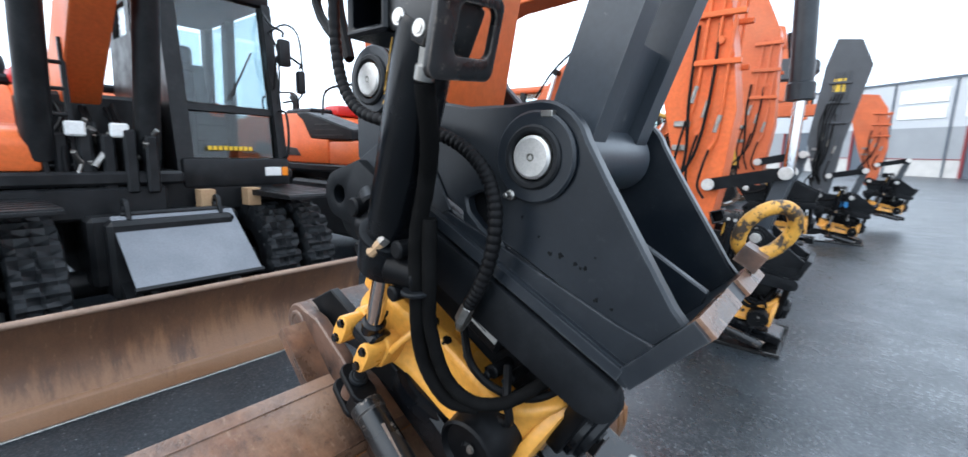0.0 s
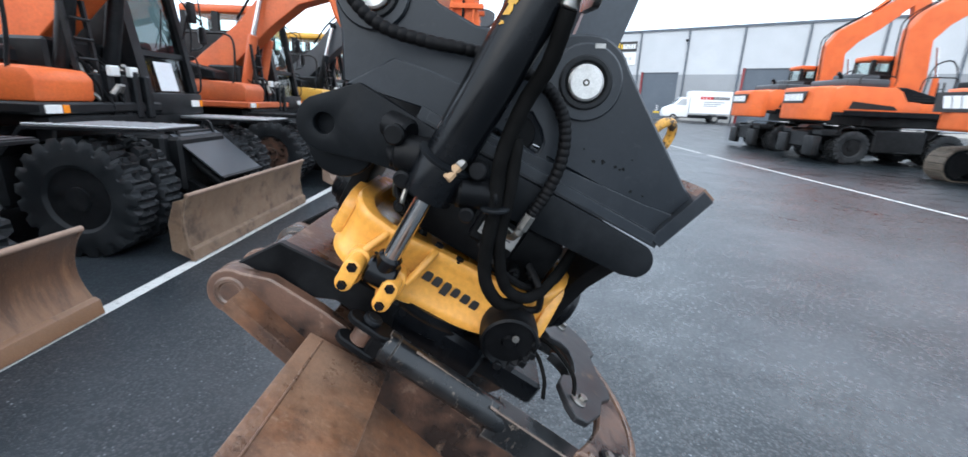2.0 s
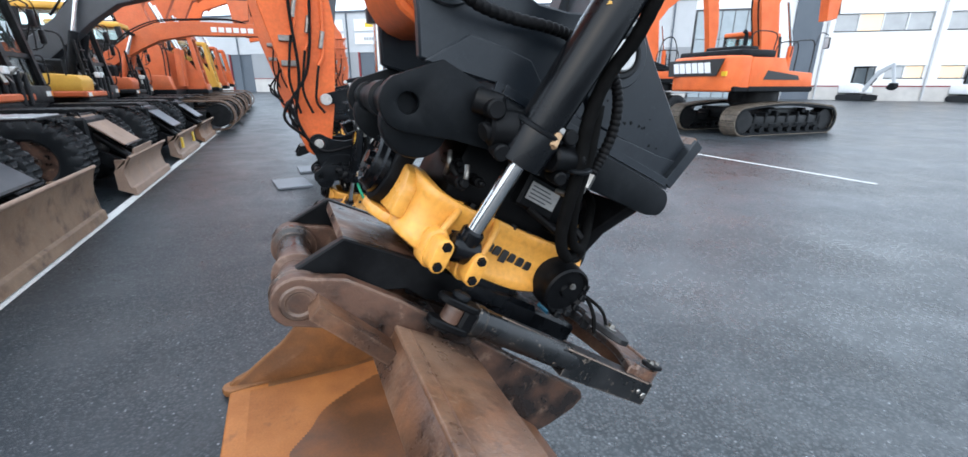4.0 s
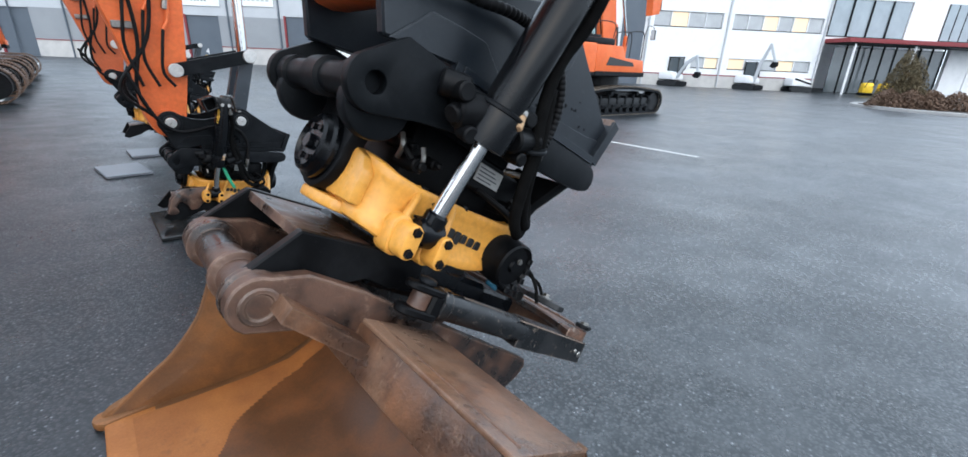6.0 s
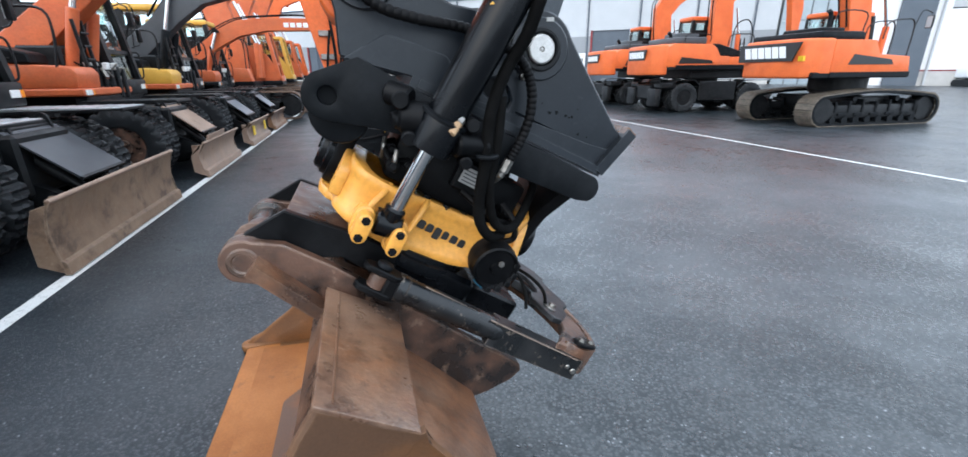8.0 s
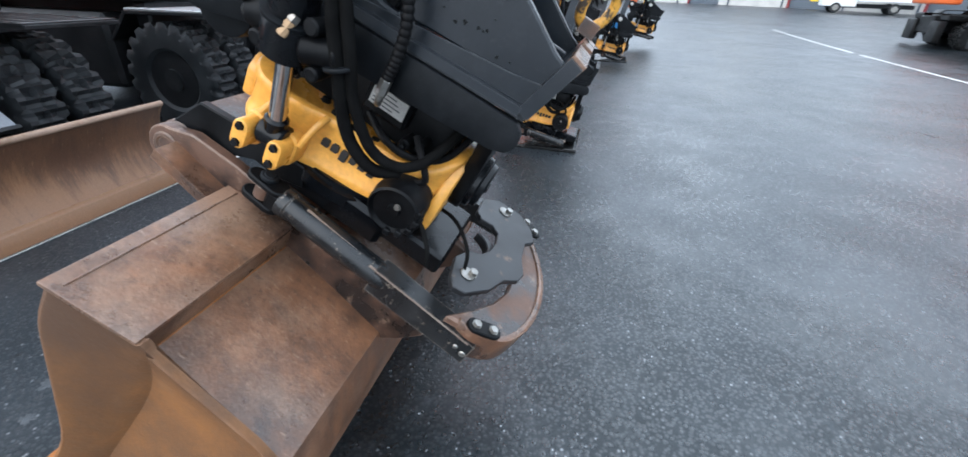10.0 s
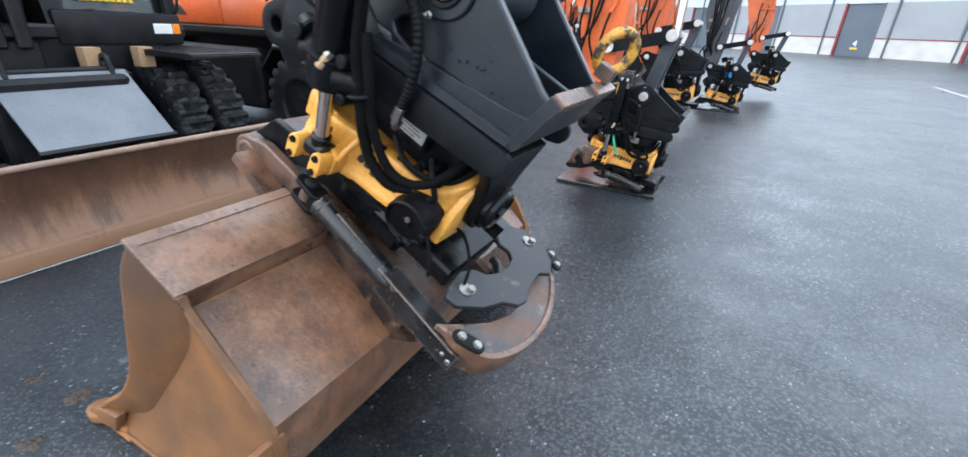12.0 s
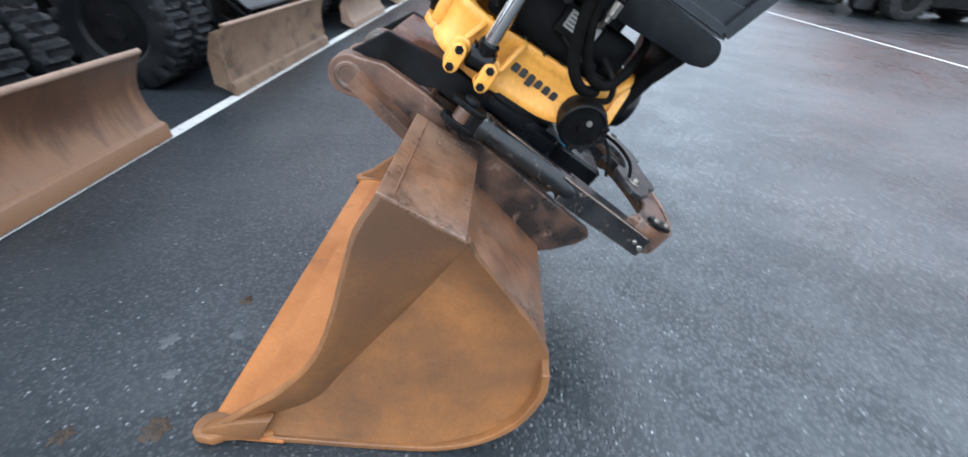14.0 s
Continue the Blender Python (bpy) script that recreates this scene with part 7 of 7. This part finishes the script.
ground_plate(-1.13, -0.15, 4.15, 4.95, 0, "wet black steel plate lying on asphalt under a tool")
ground_plate(-1.42, -0.95, 6.75, 7.45, 8, "grey flat steel plate on the asphalt")
ground_plate(-1.05, -0.40, 7.95, 8.55, 3, "thin grey steel plate under a raised tool")
ground_plate(-0.50, 0.48, 10.9, 11.7, 0, "wet dark steel plate under a grey machine's tool")

crawler_excavator("orange and dark grey crawler excavator with clean tracks", ORANGE, ORANGE, TRACK, (12.85, 10.25), -3.0, size=0.9, group="machines across the lane")
for k, (x, y) in enumerate(((14.6, 15.2), (14.9, 19.2))):
    w = wheeled_excavator("orange wheeled excavator parked tail-on across the lane", ORANGE, ORANGE, BLACK, (x, y), turn=-6, group="machines across the lane", up=True, cab_roof=ORANGE, back=-0.1, lift=0.26)

# ---- the hall and the office along the yard's far side ----
U, N = Vector((0.8, -0.6, 0)), Vector((-0.6, -0.8, 0))
WALL = Matrix(((0.8, 0.6, 0, 14.6), (-0.6, 0.8, 0, 48.5), (0, 0, 1, 0), (0, 0, 0, 1)))


def panelled(s0, s1, z0, z1, d0, d1, b=0.0):
    """A box on the facade: s along it, d behind it (minus: proud of it)."""
    return box((s0, d0, z0), (s1, d1, z1), b, 1, WALL)


def on_wall(name, bm, material, label, category, group=""):
    return tagged(solid(name, bm, material), label, category, group)


hall = thing("hall_building", "long grey clad industrial hall with roller doors", "building", (14.6, 48.5, 0))
DOORS = [(-26.0, -23.0, 4.75), (-18.2, -15.2, 4.75), (-9.1, -6.1, 4.77), (0.1, 3.6, 5.0), (9.3, 12.8, 5.3)]
edges = [-45.0]
for a, b, h in DOORS:
    edges += [a, b]
edges.append(25.0)
for k in range(0, len(edges), 2):
    a, b = edges[k], edges[k + 1]
    part("plinth", panelled(a, b, -0.3, 2.05, 0.0, 0.4), PLINTH, hall)
    part("lower_cladding", panelled(a, b, 2.05, 4.80, -0.02, 0.4), MIDCLAD, hall)
    part("red_flashing", panelled(a, b, 2.02, 2.10, -0.035, 0.02), REDTRIM, hall)
part("upper_cladding", panelled(-45, 25, 5.3, 8.85, -0.02, 0.4), GREYCLAD, hall)
for k in range(0, len(edges), 2):
    part("upper_cladding", panelled(edges[k], edges[k + 1], 4.80, 5.3, -0.02, 0.4), GREYCLAD, hall)
for a, b, h in DOORS:
    if h < 5.3:
        part("door_header", panelled(a, b, h, 5.3, -0.02, 0.4), GREYCLAD, hall)
    d = part("roller_door", panelled(a + 0.05, b - 0.05, 0.3, h, 0.12, 0.2), DARKCLAD, hall, "dark grey-blue roller door")
    for k in range(9):
        part("door_slat", panelled(a + 0.08, b - 0.08, 0.72 + 0.46 * k, 0.75 + 0.46 * k, 0.105, 0.125), DARKCLAD, d)
    part("red_jamb", panelled(a - 0.12, a + 0.06, 0.3, h + 0.05, -0.04, 0.2), REDTRIM, hall)
    part("jamb", panelled(b - 0.06, b + 0.04, 0.3, h + 0.05, -0.03, 0.2), DARKCLAD, hall)
part("roof_edge", panelled(-45, 25.2, 8.80, 9.0, -0.14, 0.5), DARKCLAD, hall)
part("roof", panelled(-45, 25, 8.7, 8.85, 0.3, 30), DARKCLAD, hall)
part("back_wall", panelled(-45, 25, -0.3, 8.8, 29.6, 30), MIDCLAD, hall)
part("end_wall", panelled(-45.3, -45, -0.3, 8.8, 0, 30), MIDCLAD, hall)
for s in (-24.6, -19.8, -14.9, -10.3, -5.1, -0.4, 4.2, 8.9, 13.7, 18.6, 23.2):
    part("downpipe", join(rod(WALL @ Vector((s, -0.1, 0.5)), WALL @ Vector((s, -0.1, 8.75)), 0.07, 0.01, 10)), DARKCLAD, hall)
    part("seam", panelled(s - 0.16, s - 0.13, 2.1, 8.8, -0.03, 0.0), DARKCLAD, hall)
for s in (-7.6, 4.05):
    part("wall_lamp", panelled(s - 0.12, s + 0.12, 7.75, 7.95, -0.3, -0.02, 0.02), CHARCOAL, hall)
for s, txt in ((-7.55, "4"), (1.95, "3")):
    cu = bpy.data.curves.new("door_number", "FONT")
    cu.body, cu.size, cu.align_x, cu.extrude = txt, 0.75, "CENTER", 0.004
    ob = new("door_number", cu)
    me = bpy.data.meshes.new_from_object(ob)
    bpy.data.objects.remove(ob)
    me.materials.append(WHITE)
    ob = new("door_number", me)
    ob.matrix_world = WALL @ Matrix.Translation((s, 0.10, 1.35)) @ Matrix.Rotation(radians(90), 4, "X")
    tagged(ob, "white painted number on the dark roller door", "sign")
    on_wall("door_strip", panelled(s - 0.3, s + 0.3, 1.12, 1.27, 0.10, 0.125), SIGNYELLOW, "small yellow strip on a roller door", "sign")
for s0 in (-14.4, -9.4):
    for z0, z1 in ((6.95, 8.1), (5.58, 6.7)):
        sg = thing("wall_sign", "white company sign panel on grey cladding", "sign", (14.6, 48.5, 0), "signs on the hall")
        part("panel", panelled(s0, s0 + 3.65, z0, z1, -0.12, -0.02, 0.01), WHITE, sg)
        if s0 > -10 and z0 > 6:
            part("emblem", panelled(s0 + 1.3, s0 + 2.3, z0 + 0.35, z1 - 0.35, -0.13, -0.115), SIGNYELLOW, sg)
        elif s0 > -10:
            for k in range(5):
                part("letter_bar", panelled(s0 + 1.1 + 0.3 * k, s0 + 1.3 + 0.3 * k, z0 + 0.4, z1 - 0.4, -0.13, -0.115), MIDCLAD, sg)
sg = thing("wall_sign", "black and yellow company sign on grey cladding", "sign", (14.6, 48.5, 0), "signs on the hall")
part("panel", panelled(-4.4, -0.8, 7.05, 8.0, -0.12, -0.02, 0.01), SIGNBLACK, sg)
part("emblem", panelled(-4.25, -2.6, 7.2, 7.85, -0.13, -0.115), SIGNYELLOW, sg)
for k in range(6):
    part("letter_bar", panelled(-2.45 + 0.27 * k, -2.27 + 0.27 * k, 7.3, 7.75, -0.13, -0.115), SIGNYELLOW if k < 1 else WHITE, sg)
sg = thing("wall_sign", "long white company sign under the black one", "sign", (14.6, 48.5, 0), "signs on the hall")
part("panel", panelled(-4.5, -0.8, 5.75, 6.95, -0.12, -0.02, 0.01), WHITE, sg)
for k in range(7):
    part("letter_bar", panelled(-4.0 + 0.42 * k, -3.72 + 0.42 * k, 6.2, 6.5, -0.13, -0.115), GREYCLAD, sg)

office = thing("office_building", "white two-storey office building with lit windows and entrance canopy", "building", (47, 26, 0))
for k in range(5):
    for z0, z1 in ((0.0, 3.0), (3.06, 5.4), (5.46, 7.8)):
        part("glass_front", panelled(25.2 + 1.06 * k, 26.2 + 1.06 * k, z0, z1, 0.0, 0.05), BLUEPANE, office)
    part("mullion", panelled(25.14 + 1.06 * k, 25.20 + 1.06 * k, 0.0, 7.8, -0.05, 0.04), SLATE, office)
part("transom", panelled(25.1, 30.5, 7.8, 7.95, -0.06, 0.05), SLATE, office)
part("hall_end", panelled(25.0, 30.5, -0.2, 10.8, 6.0, 6.3), GREYCLAD, office)
part("white_wall", panelled(25.0, 30.5, 7.95, 11.0, 0.0, 0.4), WHITE, office)
part("white_wall", panelled(30.5, 33.2, -0.2, 11.0, 0.0, 0.4), WHITE, office)
part("dark_tower", panelled(33.2, 35.4, -0.2, 11.0, -0.3, 0.4), DARKCLAD, office)
WIN_UP = [(36.4, 43.6), (44.7, 54.4)]
WIN_LO = [(41.0, 43.9), (45.0, 54.1)]


def wall_band(z0, z1, gaps, s0=35.4, s1=55.0):
    cur = s0
    for a, b in gaps:
        part("white_wall", panelled(cur, a, z0, z1, 0.0, 0.4), WHITE, office)
        cur = b
    part("white_wall", panelled(cur, s1, z0, z1, 0.0, 0.4), WHITE, office)


part("plinth", panelled(35.4, 55.0, -0.3, 1.3, -0.02, 0.4), PLINTH, office)
part("red_flashing", panelled(35.4, 55.0, 1.27, 1.38, -0.04, 0.02), REDTRIM, office)
wall_band(1.3, 1.95, [])
wall_band(1.95, 3.05, WIN_LO)
wall_band(3.05, 5.80, [])
wall_band(5.80, 7.25, WIN_UP)
wall_band(7.25, 11.0, [])
for z0, z1, wins in ((1.95, 3.05, WIN_LO), (5.80, 7.25, WIN_UP)):
    for a, b in wins:
        w = part("window", panelled(a, b, z0, z0 + 0.07, -0.03, 0.25), CHARCOAL, office)
        n = max(2, int((b - a) / 1.6))
        for k in range(n):
            p0, p1 = a + (b - a) * k / n, a + (b - a) * (k + 1) / n
            lit = (k * 7 + int(a) * 3) % 5 in (0, 1)
            part("pane", panelled(p0 + 0.05, p1 - 0.05, z0 + 0.07, z1 - 0.05, 0.15, 0.18), WARMROOM if lit else PANE, w)
            part("frame_post", panelled(p0 - 0.03, p0 + 0.05, z0, z1, 0.05, 0.22), WHITE, w)
for s in (35.9, 44.15, 54.7):
    part("downpipe", rod(WALL @ Vector((s, -0.12, 0.2)), WALL @ Vector((s, -0.12, 11)), 0.09, 0.01, 10), GREYCLAD, office)
part("white_wall", panelled(63.6, 67.6, 4.9, 11.0, 0.0, 0.4), WHITE, office)
part("white_wall", panelled(55.0, 63.6, 9.2, 11.0, 0.0, 0.4), WHITE, office)
part("white_wall", panelled(55.0, 63.6, 4.9, 5.6, 0.0, 0.4), WHITE, office)
part("white_wall", panelled(69.5, 90, -0.2, 11.0, 0.0, 0.4), WHITE, office)
part("white_wall", panelled(67.6, 69.5, 9.2, 11.0, 0.0, 0.4), WHITE, office)
for a, b in ((55.0, 63.6), (67.6, 72.0)):
    w = part("window", panelled(a, b, 5.6, 5.7, -0.04, 0.2), CHARCOAL, office)
    for k in range(4):
        p0, p1 = a + (b - a) * k / 4, a + (b - a) * (k + 1) / 4
        part("pane", panelled(p0 + 0.06, p1 - 0.06, 5.7, 9.2, 0.1, 0.14) if a < 60 else panelled(p0 + 0.06, p1 - 0.06, 5.7, 9.2, -0.04, -0.01), BLUEPANE, w)
        part("frame_post", panelled(p0 - 0.06, p0 + 0.06, 5.6, 9.2, -0.05, 0.16), CHARCOAL, w)
part("canopy", panelled(55.0, 74, 4.95, 5.35, -3.2, 0.0, 0.03), REDTRIM, office, "dark red fascia of the entrance canopy")
part("canopy_soffit", panelled(55.2, 74, 4.85, 4.96, -3.1, 0.0), CHARCOAL, office)
for s in (56.0, 62.5, 69.0):
    part("canopy_column", panelled(s, s + 0.16, -0.2, 4.9, -2.9, -2.74, 0.02), WHITE, office)
for k in range(9):
    part("entrance_pane", panelled(56.5 + 1.4 * k, 57.8 + 1.4 * k, 0.1, 4.7, 0.2, 0.25), DARKPANE, office)
    part("entrance_post", panelled(57.8 + 1.4 * k, 57.9 + 1.4 * k, 0.0, 4.9, 0.1, 0.25), CHARCOAL, office)
part("roof", panelled(25.0, 90, 10.9, 11.2, 0.0, 20), DARKCLAD, office)
part("back_wall", panelled(25.0, 90, -0.2, 11, 19.8, 20.1), WHITE, office)

# ---- van, mini excavators, planter ----


def make_van():
    t = thing("box_van", "white box van with red and black print on its side", "van", (0, 0, 0))
    part("box_body", box((-0.6, -1.05, 0.75), (2.75, 1.05, 2.65), 0.04), WHITE, t)
    part("chassis", box((-2.3, -0.9, 0.35), (2.7, 0.9, 0.62), 0.03), CHARCOAL, t)
    part("cab_body", slab([(-0.65, 0.42), (-0.65, 2.1), (-1.35, 2.1), (-1.95, 1.42), (-2.6, 1.15), (-2.72, 0.8), (-2.7, 0.42)], -0.98, 0.98, b=0.06, seg=2), WHITE, t)
    part("windscreen", beam((-1.40, 0, 2.04), (-1.93, 0, 1.46), 1.75, 0.02, b=0), PANE, t)
    for s in (-1, 1):
        part("side_window", slab([(-0.85, 1.4), (-0.85, 1.95), (-1.3, 1.95), (-1.75, 1.45)], s * 0.985 - 0.005, s * 0.985 + 0.005, b=0), PANE, t)
        for x in (-1.85, 1.6):
            w = part("wheel", rod((x, s * 0.72, 0.34), (x, s * 1.0, 0.34), 0.34, 0.04, 24), RUBBER, t)
            part("rim", rod((x, s * 0.95, 0.34), (x, s * 1.01, 0.34), 0.2, 0.02, 20), ZINC, w)
    for k in range(4):
        part("print_bar", box((0.2 + 0.26 * k, -1.062, 1.95), (0.42 + 0.26 * k, -1.05, 2.2), 0.003), REDPRINT, t)
    for k in range(8):
        part("print_bar", box((1.2 + 0.17 * k, -1.062, 1.95), (1.32 + 0.17 * k, -1.05, 2.2), 0.003), SIGNBLACK, t)
    for k in range(3):
        part("print_bar", box((0.5, -1.062, 1.7 - 0.16 * k), (2.2 - 0.3 * k, -1.05, 1.77 - 0.16 * k), 0.003), MIDCLAD, t)
    part("lamp", box((-2.70, -0.9, 0.82), (-2.64, -0.6, 1.0), 0.02), LENS, t)
    t.matrix_basis = Matrix.Translation((17.6, 41.8, rise(0, 41.8))) @ Matrix.Rotation(radians(-12), 4, "Z")
    return t


make_van()


def mini_excavator(at, turn, label, kind=0):
    t = thing("mini_excavator", label, "mini excavator", (0, 0, 0), "small white machines by the office")
    for s in (-1, 1):
        part("track", slab([*arc(0.75, 0.22, 0.22, -90, 90, 8), *arc(-0.75, 0.22, 0.22, 90, 270, 8)], s * 0.62 - 0.15, s * 0.62 + 0.15, b=0.01), RUBBER, t)
    part("undercarriage", box((-0.4, -0.55, 0.25), (0.4, 0.55, 0.5), 0.03), BLACK, t)
    part("blade", box((0.95, -0.75, 0.05), (1.02, 0.75, 0.4), 0.01), CHARCOAL, t)
    if kind < 2:
        part("body", slab([(-0.95, 0.55), (-0.95, 1.1), (-0.6, 1.25), (0.2, 1.2), (0.6, 0.95), (0.65, 0.55)], -0.7, 0.7, b=0.08, seg=2), WHITE, t)
        part("cab_frame", join(*[beam((x, y, 1.1), (x * 0.9, y, 2.35), 0.07, 0.07, b=0.01) for x in (-0.55, 0.45) for y in (-0.02, 0.66)]), BLACK, t)
        part("cab_glass", box((-0.5, 0.0, 1.2), (0.42, 0.64, 2.3), 0.01), DARKPANE, t)
        part("cab_roof", box((-0.6, -0.06, 2.32), (0.5, 0.7, 2.42), 0.03), WHITE if kind else BLACK, t)
        # the first holds its boom forward, the second straight up
        up = 1.0 if kind else 0.0
        boom = [(0.5, 0.7), (0.75, 0.65), (1.5 - 0.5 * up, 1.8 + 0.3 * up), (2.3 - 0.8 * up, 2.35 + 1.3 * up), (2.2 - 0.85 * up, 2.55 + 1.3 * up), (1.3 - 0.55 * up, 2.05 + 0.2 * up)]
        part("boom", slab(boom, -0.35, -0.22, b=0.02), GREYCLAD, t)
        part("stick", beam((2.2 - 0.8 * up, -0.285, 2.55 + 1.2 * up), (2.55 - 0.5 * up, -0.285, 1.2 + 1.1 * up), 0.11, 0.18, b=0.02), GREYCLAD, t)
        part("bucket", slab([(x - 0.5 * up, z + 1.1 * up) for x, z in ((2.4, 1.25), (2.7, 1.25), (2.75, 0.95), (2.5, 0.75), (2.2, 0.9))], -0.5, -0.07, b=0.02), CHARCOAL, t)
        part("boom_cylinder", rod((0.72, -0.285, 0.75), (1.35 - 0.5 * up, -0.285, 1.55 + 0.2 * up), 0.05, 0.008, 12), BLACK, t)
    else:
        part("body", slab([(-0.85, 0.5), (-0.85, 1.15), (-0.3, 1.25), (0.8, 0.95), (0.95, 0.5)], -0.6, 0.6, b=0.08, seg=2), WHITE, t)
        part("arm", beam((-0.7, -0.55, 1.1), (0.9, -0.55, 0.7), 0.12, 0.16, b=0.02), CHARCOAL, t)
    t.matrix_basis = Matrix.Translation((*at, rise(*at))) @ Matrix.Rotation(radians(turn), 4, "Z") @ Matrix.Scale(1.18, 4)


mini_excavator((45.4, 24.6), -98, "white mini excavator with a dark glass cab")
mini_excavator((52.0, 19.6), -98, "white mini excavator with raised boom", 1)
mini_excavator((56.2, 16.3), -38, "small white skid loader", 2)


def plate_compactor(at, turn):
    t = thing("plate_compactor", "small yellow compactor by the office entrance", "compactor", (0, 0, 0))
    part("base_plate", slab([(-0.5, 0.02), (-0.6, 0.16), (-0.5, 0.18), (0.5, 0.18), (0.6, 0.16), (0.5, 0.02)], -0.35, 0.35, b=0.01), CHARCOAL, t)
    part("engine_cover", slab([(-0.4, 0.2), (-0.45, 0.75), (-0.2, 0.95), (0.35, 0.9), (0.45, 0.2)], -0.32, 0.32, b=0.06, seg=2), SIGNYELLOW, t)
    part("handle", hose([(-0.4, -0.25, 0.6), (-0.9, -0.25, 1.1), (-0.95, 0.0, 1.15), (-0.9, 0.25, 1.1), (-0.4, 0.25, 0.6)], 0.03, 8, 5), BLACK, t)
    t.matrix_basis = Matrix.Translation((*at, rise(*at))) @ Matrix.Rotation(radians(turn), 4, "Z") @ Matrix.Scale(1.3, 4)


plate_compactor((58.8, 10.9), 30)
plate_compactor((59.8, 9.6), 60)


def make_planter():
    t = thing("planter_island", "raised kerbed island with a dry brown hedge", "planter", (34.6, 1.6, 0))
    pts = [(34.6 + 4.7 * math.cos(a), 1.6 + 5.4 * math.sin(a)) for a in [2 * math.pi * k / 28 for k in range(28)]]
    inner = [(34.6 + (x - 34.6) * 0.94, 1.6 + (y - 1.6) * 0.94) for x, y in pts]
    part("kerb", slab(pts, -0.05, 0.16, XY, holes=[inner], b=0.02), KERB, t)
    part("soil", slab(inner, -0.05, 0.12, XY, b=0), MUD, t)
    return t


make_planter()


def twig_clump(cx, cy, z0, rx, ry, h, n, seed, size=0.16):
    """Many small leaf-like slips through an uneven volume."""
    rng = random.Random(seed)
    vs, fs = [], []
    for k in range(n):
        a, r = rng.uniform(0, 2 * math.pi), math.sqrt(rng.random())
        z = rng.random()
        wob = 1 + 0.25 * noise.noise(Vector((math.cos(a) * 2, math.sin(a) * 2, z * 3 + seed)))
        taper = (1 - 0.55 * z * z) * wob
        p = Vector((cx + rx * r * math.cos(a) * taper, cy + ry * r * math.sin(a) * taper, z0 + h * z * (1 - 0.35 * r * r)))
        d = Vector((rng.uniform(-1, 1), rng.uniform(-1, 1), rng.uniform(-0.2, 1))).normalized() * size * rng.uniform(0.6, 1.4)
        w = d.cross(Vector((rng.uniform(-1, 1), rng.uniform(-1, 1), rng.uniform(-1, 1)))).normalized() * size * 0.28
        i = len(vs)
        vs += [p - d * 0.5, p + w, p + d * 0.5, p - w]
        fs.append((i, i + 1, i + 2, i + 3))
    me = bpy.data.meshes.new("clump")
    me.from_pydata([tuple(v) for v in vs], [], fs)
    bm = bmesh.new()
    bm.from_mesh(me)
    bpy.data.meshes.remove(me)
    return bm


hedge = solid("hedge", join(*[twig_clump(31.3 + 0.55 * k, 5.8 - 0.95 * k * 0.9, 0.1, 0.9, 0.9, 1.0, 1500, 10 + k, 0.13) for k in range(1, 6)], *[twig_clump(34.6 + 0.6 * k, 5.4 - 0.4 * k, 0.1, 0.9, 0.9, 1.0, 900, 30 + k, 0.13) for k in range(5)]), PLANT)
tagged(hedge, "leafless brown hedge inside the kerb", "hedge", kind="stuff")
bush = thing("conifer_shrub", "brownish green conifer shrub on the island", "shrub", (33.9, 4.9, 0.1))
part("stem", rod((33.9, 4.9, 0.0), (33.9, 4.9, 2.2), 0.06), MUD, bush)
part("crown", join(twig_clump(33.9, 4.9, 0.2, 1.05, 1.05, 3.0, 6200, 4, 0.10), twig_clump(33.5, 4.5, 0.2, 0.85, 0.85, 2.4, 3000, 5, 0.10), twig_clump(34.3, 4.4, 0.2, 0.85, 0.85, 2.7, 3000, 6, 0.10)), SHRUB, bush)

# ---- clods, stains and litter on the asphalt ----


def clod(x, y, r, h, mat, seed, label, name="mud_clod"):
    """A trodden smear of dirt with a ragged edge."""
    rng = random.Random(seed)
    bm = bmesh.new()
    n = 26
    spread = [0.55 + 0.65 * rng.random() for _ in range(n)]
    rings = []
    for f, up in ((1.0, 0.0), (0.86, 0.35), (0.66, 0.75), (0.42, 0.7), (0.18, 1.0)):
        rings.append([bm.verts.new((x + r * f * q * math.cos(2 * math.pi * k / n), y + r * f * q * math.sin(2 * math.pi * k / n), 0.0008 + h * up * (0.45 + 0.9 * rng.random()))) for k, q in enumerate(spread)])
    for a, b in zip(rings, rings[1:]):
        for i in range(n):
            bm.faces.new((a[i], a[(i + 1) % n], b[(i + 1) % n], b[i]))
    bm.faces.new(rings[-1])
    tagged(solid(name, bm, mat), label, "clod", "litter on the asphalt")


for k, (x, y, r) in enumerate(((-1.74, 0.288, 0.046), (-2.00, 0.242, 0.036), (-1.62, 0.094, 0.042), (-1.905, 0.048, 0.034), (-1.747, 0.880, 0.030))):
    clod(x, y, r, 0.007, MUD, k, "small brown mud clod on wet asphalt")
for k, (x, y, r) in enumerate(((-1.835, -0.07, 0.060), (-1.925, 0.634, 0.040), (-1.690, 0.687, 0.028), (-1.829, 0.491, 0.028))):
    clod(x, y, r, 0.002, WETSTONE, 20 + k, "pale dried stain on asphalt", "pale_stain")
